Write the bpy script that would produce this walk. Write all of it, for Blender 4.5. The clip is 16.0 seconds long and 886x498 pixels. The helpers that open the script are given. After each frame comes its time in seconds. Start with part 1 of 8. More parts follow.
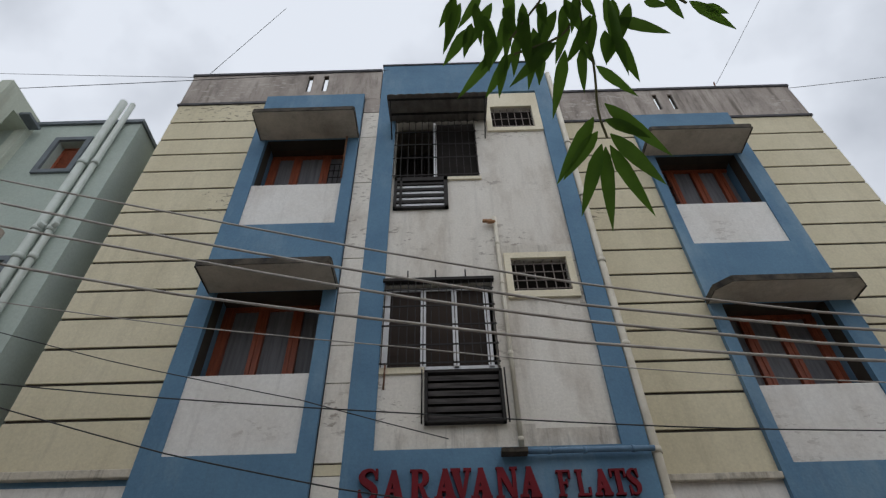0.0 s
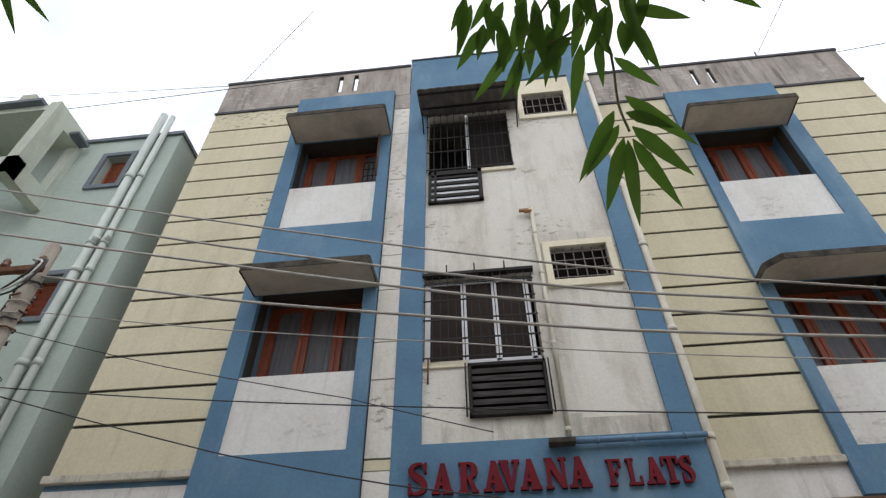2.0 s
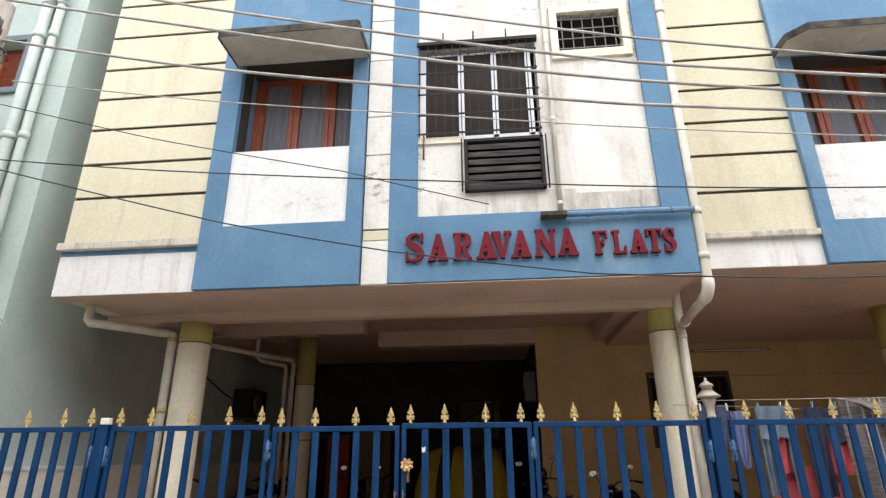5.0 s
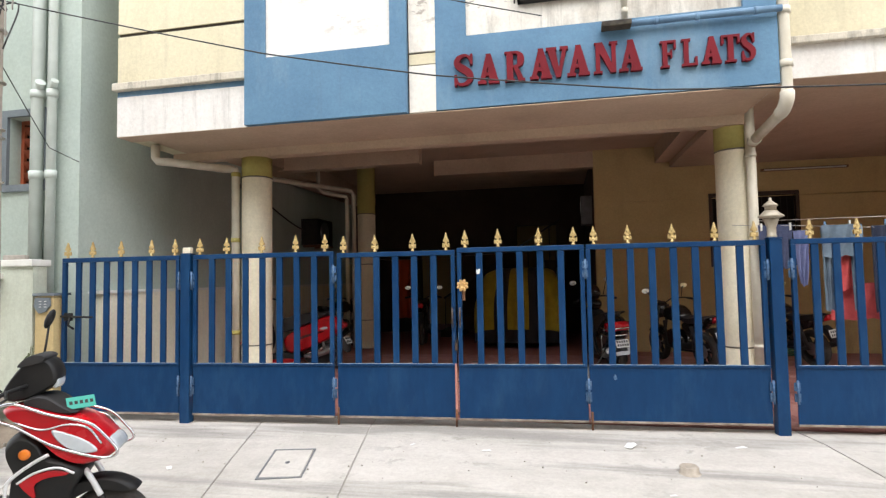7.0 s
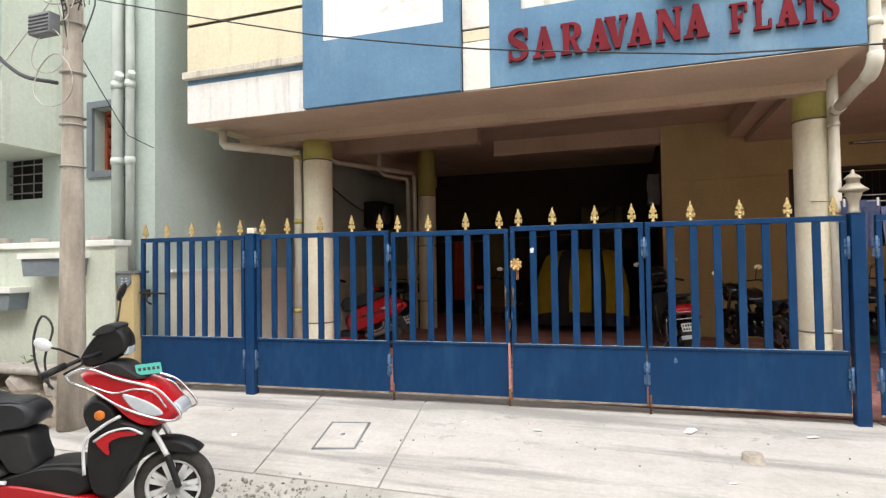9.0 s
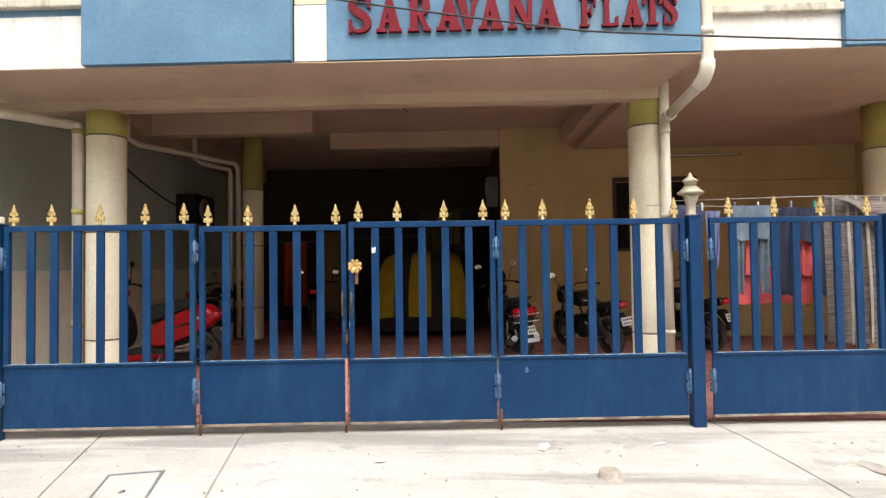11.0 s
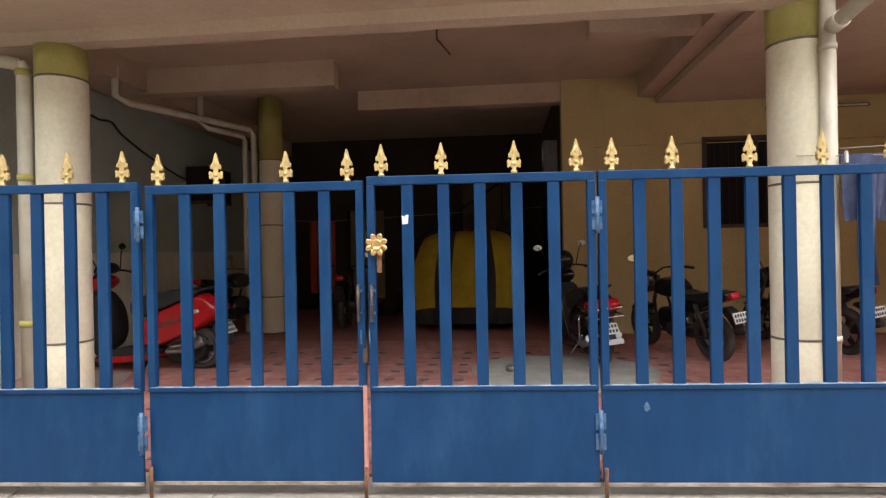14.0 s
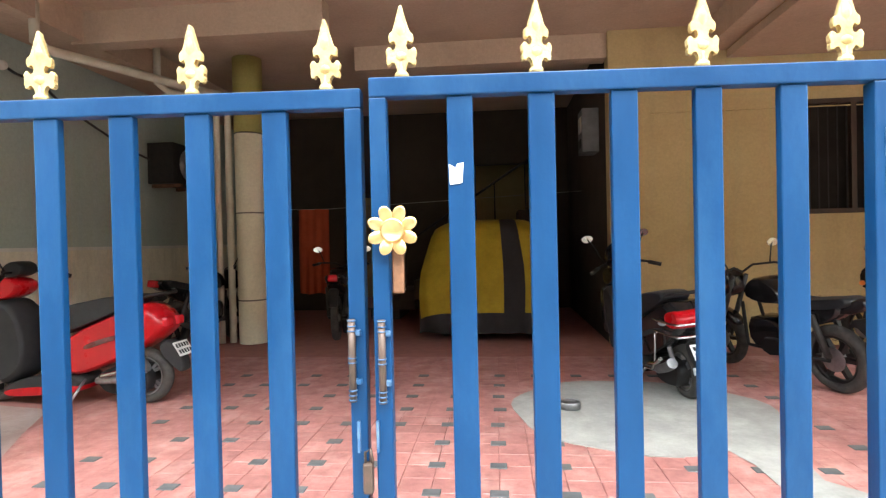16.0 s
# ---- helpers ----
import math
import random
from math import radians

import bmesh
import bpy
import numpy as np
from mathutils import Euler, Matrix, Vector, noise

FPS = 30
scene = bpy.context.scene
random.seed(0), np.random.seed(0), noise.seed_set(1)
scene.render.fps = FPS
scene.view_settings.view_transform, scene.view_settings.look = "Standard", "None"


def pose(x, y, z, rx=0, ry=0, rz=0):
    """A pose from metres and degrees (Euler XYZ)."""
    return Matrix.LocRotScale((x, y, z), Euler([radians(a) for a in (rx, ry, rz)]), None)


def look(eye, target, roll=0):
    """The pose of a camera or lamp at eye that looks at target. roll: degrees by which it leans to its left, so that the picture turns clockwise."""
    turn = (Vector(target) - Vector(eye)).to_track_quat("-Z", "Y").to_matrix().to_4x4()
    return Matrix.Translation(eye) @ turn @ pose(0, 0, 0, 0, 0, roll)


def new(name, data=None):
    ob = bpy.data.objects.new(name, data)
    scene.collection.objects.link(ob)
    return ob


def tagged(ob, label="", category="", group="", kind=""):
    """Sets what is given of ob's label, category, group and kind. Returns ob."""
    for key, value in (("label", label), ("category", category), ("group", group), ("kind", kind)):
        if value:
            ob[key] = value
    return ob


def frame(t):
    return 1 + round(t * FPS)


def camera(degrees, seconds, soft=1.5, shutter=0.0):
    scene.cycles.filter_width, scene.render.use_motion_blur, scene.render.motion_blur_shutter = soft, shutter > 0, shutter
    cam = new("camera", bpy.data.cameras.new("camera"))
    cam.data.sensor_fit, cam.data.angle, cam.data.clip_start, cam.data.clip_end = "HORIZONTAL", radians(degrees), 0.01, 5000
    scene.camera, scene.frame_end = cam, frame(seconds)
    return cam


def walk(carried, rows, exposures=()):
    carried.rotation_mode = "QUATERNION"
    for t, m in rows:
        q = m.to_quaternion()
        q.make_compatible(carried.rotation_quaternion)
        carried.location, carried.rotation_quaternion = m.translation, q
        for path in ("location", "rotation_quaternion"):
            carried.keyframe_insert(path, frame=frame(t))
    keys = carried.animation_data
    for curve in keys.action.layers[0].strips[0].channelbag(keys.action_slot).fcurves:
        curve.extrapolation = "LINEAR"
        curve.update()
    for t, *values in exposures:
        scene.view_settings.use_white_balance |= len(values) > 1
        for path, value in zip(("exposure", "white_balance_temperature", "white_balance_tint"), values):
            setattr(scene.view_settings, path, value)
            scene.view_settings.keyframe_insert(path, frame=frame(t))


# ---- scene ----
cam = camera(76.7, 16.0, soft=1.3)
PATH = [
    (0, (0.967, -5.877, 1.377), (0.963, -4.426, 2.754), -1.5),
    (0.5, (0.981, -5.884, 1.39), (0.973, -4.45, 2.785), -1.5),
    (1, (0.999, -5.887, 1.37), (0.961, -4.468, 2.779), -3.0),
    (1.5, (1.018, -5.91, 1.386), (0.924, -4.488, 2.789), -2.0),
    (2, (1.003, -5.894, 1.4), (0.856, -4.431, 2.756), -0.7),
    (2.5, (0.983, -5.868, 1.403), (0.825, -4.359, 2.706), -0.5),
    (3, (0.973, -5.859, 1.406), (0.81, -4.297, 2.645), -0.4),
    (3.5, (0.976, -5.849, 1.407), (0.807, -4.218, 2.553), -0.3),
    (4, (0.954, -5.817, 1.412), (0.786, -4.116, 2.451), -0.1),
    (4.5, (0.967, -5.778, 1.399), (0.794, -3.997, 2.293), -0.1),
    (5, (0.964, -5.761, 1.416), (0.791, -3.896, 2.116), -0.5),
    (7.5, (1.033, -5.692, 1.423), (0.428, -3.787, 1.473), -1.1),
    (8, (0.999, -5.725, 1.369), (0.134, -3.923, 1.426), -1.0),
    (8.5, (1.07, -5.677, 1.383), (0.227, -3.864, 1.439), -1.0),
    (9, (1.152, -5.638, 1.37), (0.522, -3.741, 1.425), -0.9),
    (9.5, (1.201, -5.537, 1.369), (0.828, -3.573, 1.412), -0.9),
    (10, (1.113, -5.312, 1.349), (0.892, -3.325, 1.401), -0.8),
    (12.5, (0.871, -4.153, 1.376), (0.875, -2.154, 1.435), -1.0),
    (13, (0.813, -3.849, 1.329), (0.748, -1.851, 1.369), -1.1),
    (13.5, (0.796, -3.504, 1.332), (0.638, -1.51, 1.322), -1.1),
    (14, (0.745, -3.123, 1.329), (0.547, -1.133, 1.328), -1.1),
    (14.5, (0.693, -2.731, 1.336), (0.516, -0.738, 1.328), -1.3),
    (15, (0.641, -2.3, 1.363), (0.47, -0.307, 1.337), -1.3),
    (15.5, (0.443, -1.864, 1.348), (0.246, 0.126, 1.299), -1.4),
    (16, (0.323, -1.411, 1.328), (0.129, 0.58, 1.301), -1.3),
]
walk(cam, [(t, look(eye, target, roll)) for t, eye, target, roll in PATH],
     [(0, -1.34, 6500, 12), (1.5, -1.01, 6550, 12), (2.5, -0.36, 6600, 12), (3.5, -0.09, 6550, 13), (4.5, 0.21, 6500, 13), (5.0, 0.56, 6550, 13), (7.5, 0.81, 6800, 12), (10.0, 0.92, 6950, 12),
      (12.5, 1.25, 7200, 13), (14.0, 1.14, 6900, 12), (15.0, 1.63, 6550, 10), (15.5, 2.09, 6500, 9), (16.0, 2.54, 6400, 5)])

# ---- light: a bright overcast day ----
SUN_EL, SUN_AZ = radians(52), radians(162)
world = bpy.data.worlds.new("overcast_sky")
scene.world = world
world.use_nodes = True
wn, wl = world.node_tree.nodes, world.node_tree.links
wn.clear()
sky = wn.new("ShaderNodeTexSky")
sky.sky_type, sky.sun_disc = "NISHITA", False
sky.sun_elevation, sky.sun_rotation = SUN_EL, SUN_AZ
sky.air_density, sky.dust_density, sky.ozone_density = 1.6, 6.0, 1.0
hs = wn.new("ShaderNodeHueSaturation")
hs.inputs["Saturation"].default_value = 0.7
wl.new(sky.outputs[0], hs.inputs["Color"])
wtc = wn.new("ShaderNodeTexCoord")
wno = wn.new("ShaderNodeTexNoise")
wno.inputs["Scale"].default_value, wno.inputs["Detail"].default_value = 2.2, 6
wl.new(wtc.outputs["Generated"], wno.inputs["Vector"])
wr = wn.new("ShaderNodeValToRGB")
wr.color_ramp.elements[0].position, wr.color_ramp.elements[1].position = 0.15, 0.52
wl.new(wno.outputs[0], wr.inputs[0])
wm = wn.new("ShaderNodeMix")
wm.data_type = "RGBA"
wm.inputs[7].default_value = (10.3, 11.1, 12.1, 1)
wl.new(wr.outputs[0], wm.inputs[0])
wl.new(hs.outputs[0], wm.inputs[6])
bg = wn.new("ShaderNodeBackground")
bg.inputs["Strength"].default_value = 0.185
wl.new(wm.outputs[2], bg.inputs["Color"])
wo = wn.new("ShaderNodeOutputWorld")
wl.new(bg.outputs[0], wo.inputs["Surface"])
sun = new("sun", bpy.data.lights.new("sun", "SUN"))
sun.data.energy, sun.data.angle, sun.data.color = 0.75, radians(25), (1.0, 0.96, 0.9)
sun.matrix_world = look((4, -12, 16), (0, 0, 0))


# ---- materials ----
def mat(name, c1, c2=None, rough=0.6, metal=0.0, scale=4.0, bump=0.0, bump_scale=40.0, dirt=None, dirt_amount=0.0,
        dirt_scale=1.2, stretch=(1, 1, 1), coat=0.0, vary=0.0, spec=0.5, peel=None, peel_amount=0.0, streak=0.0, bands=0.0, peel_from=0.52):
    m = bpy.data.materials.new(name)
    m.use_nodes = True
    n, l = m.node_tree.nodes, m.node_tree.links
    b = n["Principled BSDF"]
    b.inputs["Metallic"].default_value = metal
    b.inputs["Coat Weight"].default_value = coat
    b.inputs["Specular IOR Level"].default_value = spec
    tc = n.new("ShaderNodeTexCoord")
    ge = n.new("ShaderNodeNewGeometry")
    mp = n.new("ShaderNodeMapping")
    mp.inputs["Scale"].default_value = stretch
    l.new(ge.outputs["Position"] if dirt or vary == 0.0 else tc.outputs["Object"], mp.inputs["Vector"])
    no = n.new("ShaderNodeTexNoise")
    no.inputs["Scale"].default_value, no.inputs["Detail"].default_value, no.inputs["Roughness"].default_value = scale, 6, 0.6
    l.new(mp.outputs[0], no.inputs["Vector"])
    mx = n.new("ShaderNodeMix")
    mx.data_type = "RGBA"
    c2 = c2 or tuple(v * 0.82 for v in c1)
    mx.inputs[6].default_value, mx.inputs[7].default_value = (*c1, 1), (*c2, 1)
    rp = n.new("ShaderNodeMapRange")
    rp.inputs[1].default_value, rp.inputs[2].default_value = 0.35, 0.68
    l.new(no.outputs[0], rp.inputs[0])
    l.new(rp.outputs[0], mx.inputs[0])
    out = mx.outputs[2]
    if dirt:
        dn = n.new("ShaderNodeTexNoise")
        dn.inputs["Scale"].default_value, dn.inputs["Detail"].default_value, dn.inputs["Roughness"].default_value = dirt_scale, 9, 0.68
        dm = n.new("ShaderNodeMapping")
        dm.inputs["Scale"].default_value = (1.0, 1.0, 0.35)
        l.new(ge.outputs["Position"], dm.inputs["Vector"])
        l.new(dm.outputs[0], dn.inputs["Vector"])
        dr = n.new("ShaderNodeMapRange")
        dr.inputs[1].default_value, dr.inputs[2].default_value = 0.5, 0.78
        dr.inputs[4].default_value = dirt_amount
        l.new(dn.outputs[0], dr.inputs[0])
        m2 = n.new("ShaderNodeMix")
        m2.data_type = "RGBA"
        m2.inputs[7].default_value = (*dirt, 1)
        l.new(dr.outputs[0], m2.inputs[0])
        l.new(out, m2.inputs[6])
        out = m2.outputs[2]
    if streak:
        sn = n.new("ShaderNodeTexNoise")
        sn.inputs["Scale"].default_value, sn.inputs["Detail"].default_value, sn.inputs["Roughness"].default_value = 1.0, 8, 0.7
        sm = n.new("ShaderNodeMapping")
        sm.inputs["Scale"].default_value = (5.5, 5.5, 0.45)
        l.new(ge.outputs["Position"], sm.inputs["Vector"])
        l.new(sm.outputs[0], sn.inputs["Vector"])
        sr = n.new("ShaderNodeMapRange")
        sr.inputs[1].default_value, sr.inputs[2].default_value, sr.inputs[4].default_value = 0.54, 0.74, streak
        l.new(sn.outputs[0], sr.inputs[0])
        m3 = n.new("ShaderNodeMix")
        m3.data_type = "RGBA"
        m3.inputs[7].default_value = (0.10, 0.085, 0.065, 1)
        l.new(sr.outputs[0], m3.inputs[0])
        l.new(out, m3.inputs[6])
        out = m3.outputs[2]
    if bands:
        kn, km = n.new("ShaderNodeTexNoise"), n.new("ShaderNodeMapping")
        kn.inputs["Scale"].default_value, kn.inputs["Detail"].default_value, kn.inputs["Roughness"].default_value = 1.0, 7, 0.6
        km.inputs["Scale"].default_value = (0.22, 2.3, 1.0)
        km.inputs["Rotation"].default_value = (0, 0, radians(-2))
        l.new(ge.outputs["Position"], km.inputs["Vector"])
        l.new(km.outputs[0], kn.inputs["Vector"])
        kr = n.new("ShaderNodeMapRange")
        kr.inputs[1].default_value, kr.inputs[2].default_value, kr.inputs[4].default_value = 0.50, 0.60, bands
        l.new(kn.outputs[0], kr.inputs[0])
        m5 = n.new("ShaderNodeMix")
        m5.data_type = "RGBA"
        m5.inputs[7].default_value = (0.27, 0.255, 0.235, 1)
        l.new(kr.outputs[0], m5.inputs[0])
        l.new(out, m5.inputs[6])
        out = m5.outputs[2]
    if peel:
        p1, p2 = n.new("ShaderNodeTexNoise"), n.new("ShaderNodeTexNoise")
        p1.inputs["Scale"].default_value, p1.inputs["Detail"].default_value, p1.inputs["Roughness"].default_value = 7.0, 8, 0.65
        p2.inputs["Scale"].default_value, p2.inputs["Detail"].default_value = 0.75, 2
        pm = n.new("ShaderNodeMapping")
        pm.inputs["Scale"].default_value = (0.8, 1.0, 2.0)
        l.new(ge.outputs["Position"], pm.inputs["Vector"])
        l.new(pm.outputs[0], p1.inputs["Vector"])
        l.new(ge.outputs["Position"], p2.inputs["Vector"])
        r1, r2 = n.new("ShaderNodeMapRange"), n.new("ShaderNodeMapRange")
        r1.inputs[1].default_value, r1.inputs[2].default_value = 0.565, 0.60
        r2.inputs[1].default_value, r2.inputs[2].default_value, r2.inputs[4].default_value = peel_from, peel_from + 0.08, peel_amount
        l.new(p1.outputs[0], r1.inputs[0])
        l.new(p2.outputs[0], r2.inputs[0])
        mu = n.new("ShaderNodeMath")
        mu.operation = "MULTIPLY"
        l.new(r1.outputs[0], mu.inputs[0])
        l.new(r2.outputs[0], mu.inputs[1])
        m4 = n.new("ShaderNodeMix")
        m4.data_type = "RGBA"
        m4.inputs[7].default_value = (*peel, 1)
        l.new(mu.outputs[0], m4.inputs[0])
        l.new(out, m4.inputs[6])
        out = m4.outputs[2]
    if bump >= 0.15:
        fn, fr, fh = n.new("ShaderNodeTexNoise"), n.new("ShaderNodeMapRange"), n.new("ShaderNodeHueSaturation")
        fn.inputs["Scale"].default_value, fn.inputs["Detail"].default_value, fn.inputs["Roughness"].default_value = 26.0, 6, 0.75
        fr.inputs[1].default_value, fr.inputs[2].default_value, fr.inputs[3].default_value, fr.inputs[4].default_value = 0.3, 0.7, 0.90, 1.09
        l.new(ge.outputs["Position"], fn.inputs["Vector"])
        l.new(fn.outputs[0], fr.inputs[0])
        l.new(fr.outputs[0], fh.inputs["Value"])
        l.new(out, fh.inputs["Color"])
        out = fh.outputs[0]
    if vary:
        oi = n.new("ShaderNodeObjectInfo")
        hv = n.new("ShaderNodeHueSaturation")
        vr = n.new("ShaderNodeMapRange")
        vr.inputs[3].default_value, vr.inputs[4].default_value = 1 - vary, 1 + vary
        l.new(oi.outputs["Random"], vr.inputs[0])
        l.new(vr.outputs[0], hv.inputs["Value"])
        l.new(out, hv.inputs["Color"])
        out = hv.outputs[0]
    l.new(out, b.inputs["Base Color"])
    rr = n.new("ShaderNodeMapRange")
    rr.inputs[3].default_value, rr.inputs[4].default_value = max(0.03, rough - 0.1), min(1.0, rough + 0.12)
    l.new(no.outputs[0], rr.inputs[0])
    l.new(rr.outputs[0], b.inputs["Roughness"])
    if bump:
        bn = n.new("ShaderNodeTexNoise")
        bn.inputs["Scale"].default_value, bn.inputs["Detail"].default_value = bump_scale, 5
        l.new(ge.outputs["Position"], bn.inputs["Vector"])
        bp = n.new("ShaderNodeBump")
        bp.inputs["Strength"].default_value, bp.inputs["Distance"].default_value = bump, 0.01
        l.new(bn.outputs[0], bp.inputs["Height"])
        l.new(bp.outputs[0], b.inputs["Normal"])
    return m


GRIME = (0.09, 0.075, 0.06)
YELLOW = mat("cream_yellow_plaster", (0.68, 0.62, 0.45), (0.62, 0.56, 0.395), 0.85, scale=0.9, bump=0.25, bump_scale=30, dirt=(0.36, 0.31, 0.20), dirt_amount=0.4, dirt_scale=1.1, stretch=(1, 1, 0.3), streak=0.16)
YELLOWP = mat("flaking_cream_yellow_plaster", (0.68, 0.62, 0.45), (0.62, 0.56, 0.395), 0.85, scale=0.9, bump=0.25, bump_scale=30, dirt=(0.36, 0.31, 0.20), dirt_amount=0.5, dirt_scale=1.1, stretch=(1, 1, 0.3), streak=0.16, peel=(0.22, 0.19, 0.14), peel_amount=0.9)
LEDGE = mat("black_streaked_ledge", (0.62, 0.57, 0.48), (0.50, 0.45, 0.37), 0.92, scale=3, bump=0.4, dirt=(0.05, 0.045, 0.035), dirt_amount=0.9, dirt_scale=5.0, streak=0.95)
WBAND = mat("streaked_white_band", (0.76, 0.74, 0.71), (0.70, 0.67, 0.63), 0.85, scale=1.5, bump=0.25, bump_scale=30, dirt=(0.34, 0.25, 0.19), dirt_amount=0.4, streak=0.42)
MOULD = mat("rain_stained_white_paint", (0.72, 0.69, 0.63), (0.62, 0.58, 0.51), 0.88, scale=1.2, bump=0.3, bump_scale=30, dirt=(0.20, 0.15, 0.11), dirt_amount=0.9, dirt_scale=1.6, streak=0.7)
BLUE = mat("blue_wall_paint", (0.105, 0.220, 0.335), (0.085, 0.180, 0.285), 0.8, scale=1.5, bump=0.25, bump_scale=30, dirt=(0.28, 0.39, 0.47), dirt_amount=0.7, dirt_scale=0.9, streak=0.12)
WHITE = mat("white_wall_paint", (0.74, 0.71, 0.65), (0.66, 0.62, 0.55), 0.85, scale=1.2, bump=0.25, bump_scale=30, dirt=(0.26, 0.19, 0.13), dirt_amount=0.7, dirt_scale=1.2, stretch=(1, 1, 0.3), peel=(0.22, 0.185, 0.15), peel_amount=0.65, streak=0.2, peel_from=0.49)
PANEL = mat("clean_white_panel", (0.76, 0.75, 0.72), (0.70, 0.68, 0.64), 0.85, scale=1.5, bump=0.2, bump_scale=30, dirt=(0.36, 0.29, 0.23), dirt_amount=0.4, streak=0.2, peel=(0.24, 0.20, 0.165), peel_amount=0.3, peel_from=0.52)
PARAPET = mat("weathered_parapet", (0.46, 0.41, 0.37), (0.30, 0.26, 0.23), 0.92, scale=2.0, bump=0.4, bump_scale=25, dirt=(0.07, 0.06, 0.05), dirt_amount=0.8, dirt_scale=2.4, stretch=(1, 1, 0.25), peel=(0.50, 0.46, 0.42), peel_amount=0.8, streak=0.95)
CAP = mat("dark_weathered_cap", (0.10, 0.10, 0.11), (0.05, 0.05, 0.055), 0.9, scale=5, bump=0.4)
SLAB = mat("stained_concrete_slab", (0.55, 0.49, 0.41), (0.42, 0.37, 0.30), 0.9, scale=2, bump=0.3, dirt=GRIME, dirt_amount=0.5, streak=0.25)
SLABEDGE = mat("blackened_slab_edge", (0.09, 0.075, 0.055), (0.018, 0.016, 0.014), 0.95, scale=5, bump=0.5)
GROOVE = mat("groove_shadow_line", (0.05, 0.04, 0.03), None, 0.95, scale=4)
SOFFIT = mat("cream_soffit_paint", (0.57, 0.43, 0.32), (0.49, 0.365, 0.265), 0.9, scale=1.0, bump=0.15, dirt=(0.28, 0.20, 0.15), dirt_amount=0.4)
INYELLOW = mat("yellow_interior_wall", (0.54, 0.415, 0.21), (0.48, 0.36, 0.175), 0.88, scale=1.0, bump=0.2, dirt=(0.25, 0.19, 0.10), dirt_amount=0.4)
DAMP = mat("damp_flaking_yellow_plaster", (0.54, 0.415, 0.21), (0.48, 0.36, 0.175), 0.9, scale=1.0, bump=0.3, dirt=(0.22, 0.16, 0.09), dirt_amount=0.6, dirt_scale=2.5, peel=(0.12, 0.09, 0.06), peel_amount=0.9)
# darkness of the deep passage is put into this base colour
PASSAGESHADE = mat("passage_shade_plaster", (0.055, 0.038, 0.027), (0.034, 0.024, 0.017), 0.92, scale=1.2, bump=0.2)
COLUMN = mat("cream_round_column", (0.80, 0.74, 0.58), (0.74, 0.67, 0.50), 0.8, scale=1.5, bump=0.15, dirt=(0.36, 0.29, 0.17), dirt_amount=0.4)
OLIVE = mat("olive_yellow_paint", (0.42, 0.37, 0.12), (0.36, 0.31, 0.09), 0.8, scale=2, bump=0.15)
NEIGH = mat("pale_green_plaster", (0.45, 0.52, 0.47), (0.39, 0.46, 0.42), 0.88, scale=0.8, bump=0.25, bump_scale=30, dirt=(0.25, 0.28, 0.25), dirt_amount=0.45, dirt_scale=0.7)
NCREAM = mat("pale_cream_green_plaster", (0.55, 0.59, 0.50), (0.49, 0.53, 0.45), 0.88, scale=0.8, bump=0.25, bump_scale=30, dirt=(0.26, 0.22, 0.14), dirt_amount=0.55, streak=0.2)
NGREY = mat("slate_grey_trim", (0.17, 0.20, 0.22), (0.13, 0.15, 0.17), 0.85, scale=3, bump=0.2)
NSLATE = mat("pale_slate_paint", (0.47, 0.53, 0.53), (0.40, 0.46, 0.46), 0.85, scale=2, bump=0.2, dirt=(0.25, 0.26, 0.26), dirt_amount=0.4)
NWHITE = mat("white_trim_paint", (0.74, 0.74, 0.70), (0.64, 0.63, 0.58), 0.8, scale=3, dirt=(0.30, 0.27, 0.22), dirt_amount=0.4)
# tone of the unseen wall, kept dark to cut bounced light
LIGHTBLOCK = mat("light_block_plaster", (0.34, 0.29, 0.22), (0.23, 0.20, 0.15), 0.92, scale=0.8, bump=0.3, dirt=(0.07, 0.075, 0.05), dirt_amount=0.6)
GATE = mat("blue_enamel_gate_paint", (0.0020, 0.031, 0.098), (0.0035, 0.040, 0.120), 0.38, scale=9, stretch=(1, 1, 0.3), bump=0.06, bump_scale=60, dirt=(0.03, 0.095, 0.19), dirt_amount=0.4, dirt_scale=4.0, spec=0.25)
RUST = mat("rusty_steel", (0.22, 0.10, 0.05), (0.10, 0.05, 0.03), 0.9, 0.2, scale=18, bump=0.3)
EDGE = mat("highlight_and_worn_edge", (0.40, 0.44, 0.48), (0.10, 0.20, 0.33), 0.6, 0.2, scale=14)
GOLD = mat("gold_painted_cast_iron", (0.60, 0.45, 0.21), (0.44, 0.30, 0.11), 0.4, 0.3, scale=20, bump=0.2, bump_scale=90)
BRASS = mat("polished_brass", (0.74, 0.50, 0.24), (0.58, 0.36, 0.15), 0.32, 0.9, scale=16)
BLACKGRILLE = mat("dark_painted_grille", (0.020, 0.018, 0.018), (0.035, 0.032, 0.03), 0.65, 0.0, scale=10, spec=0.2)
WOOD = mat("varnished_red_brown_wood", (0.36, 0.085, 0.035), (0.22, 0.05, 0.022), 0.5, scale=6, stretch=(6, 6, 0.6), bump=0.1)
CURTAIN = mat("grey_window_curtain", (0.20, 0.20, 0.215), (0.13, 0.13, 0.145), 0.8, scale=3, stretch=(8, 8, 0.4))
ALU = mat("white_aluminium_frame", (0.75, 0.76, 0.78), (0.64, 0.65, 0.68), 0.45, 0.1, scale=6)
# near-black, the shade of unlit rooms and the porch as a colour
ROOMSHADE = mat("dark_room_interior", (0.022, 0.018, 0.016), (0.014, 0.012, 0.011), 0.9, scale=2, spec=0.2)
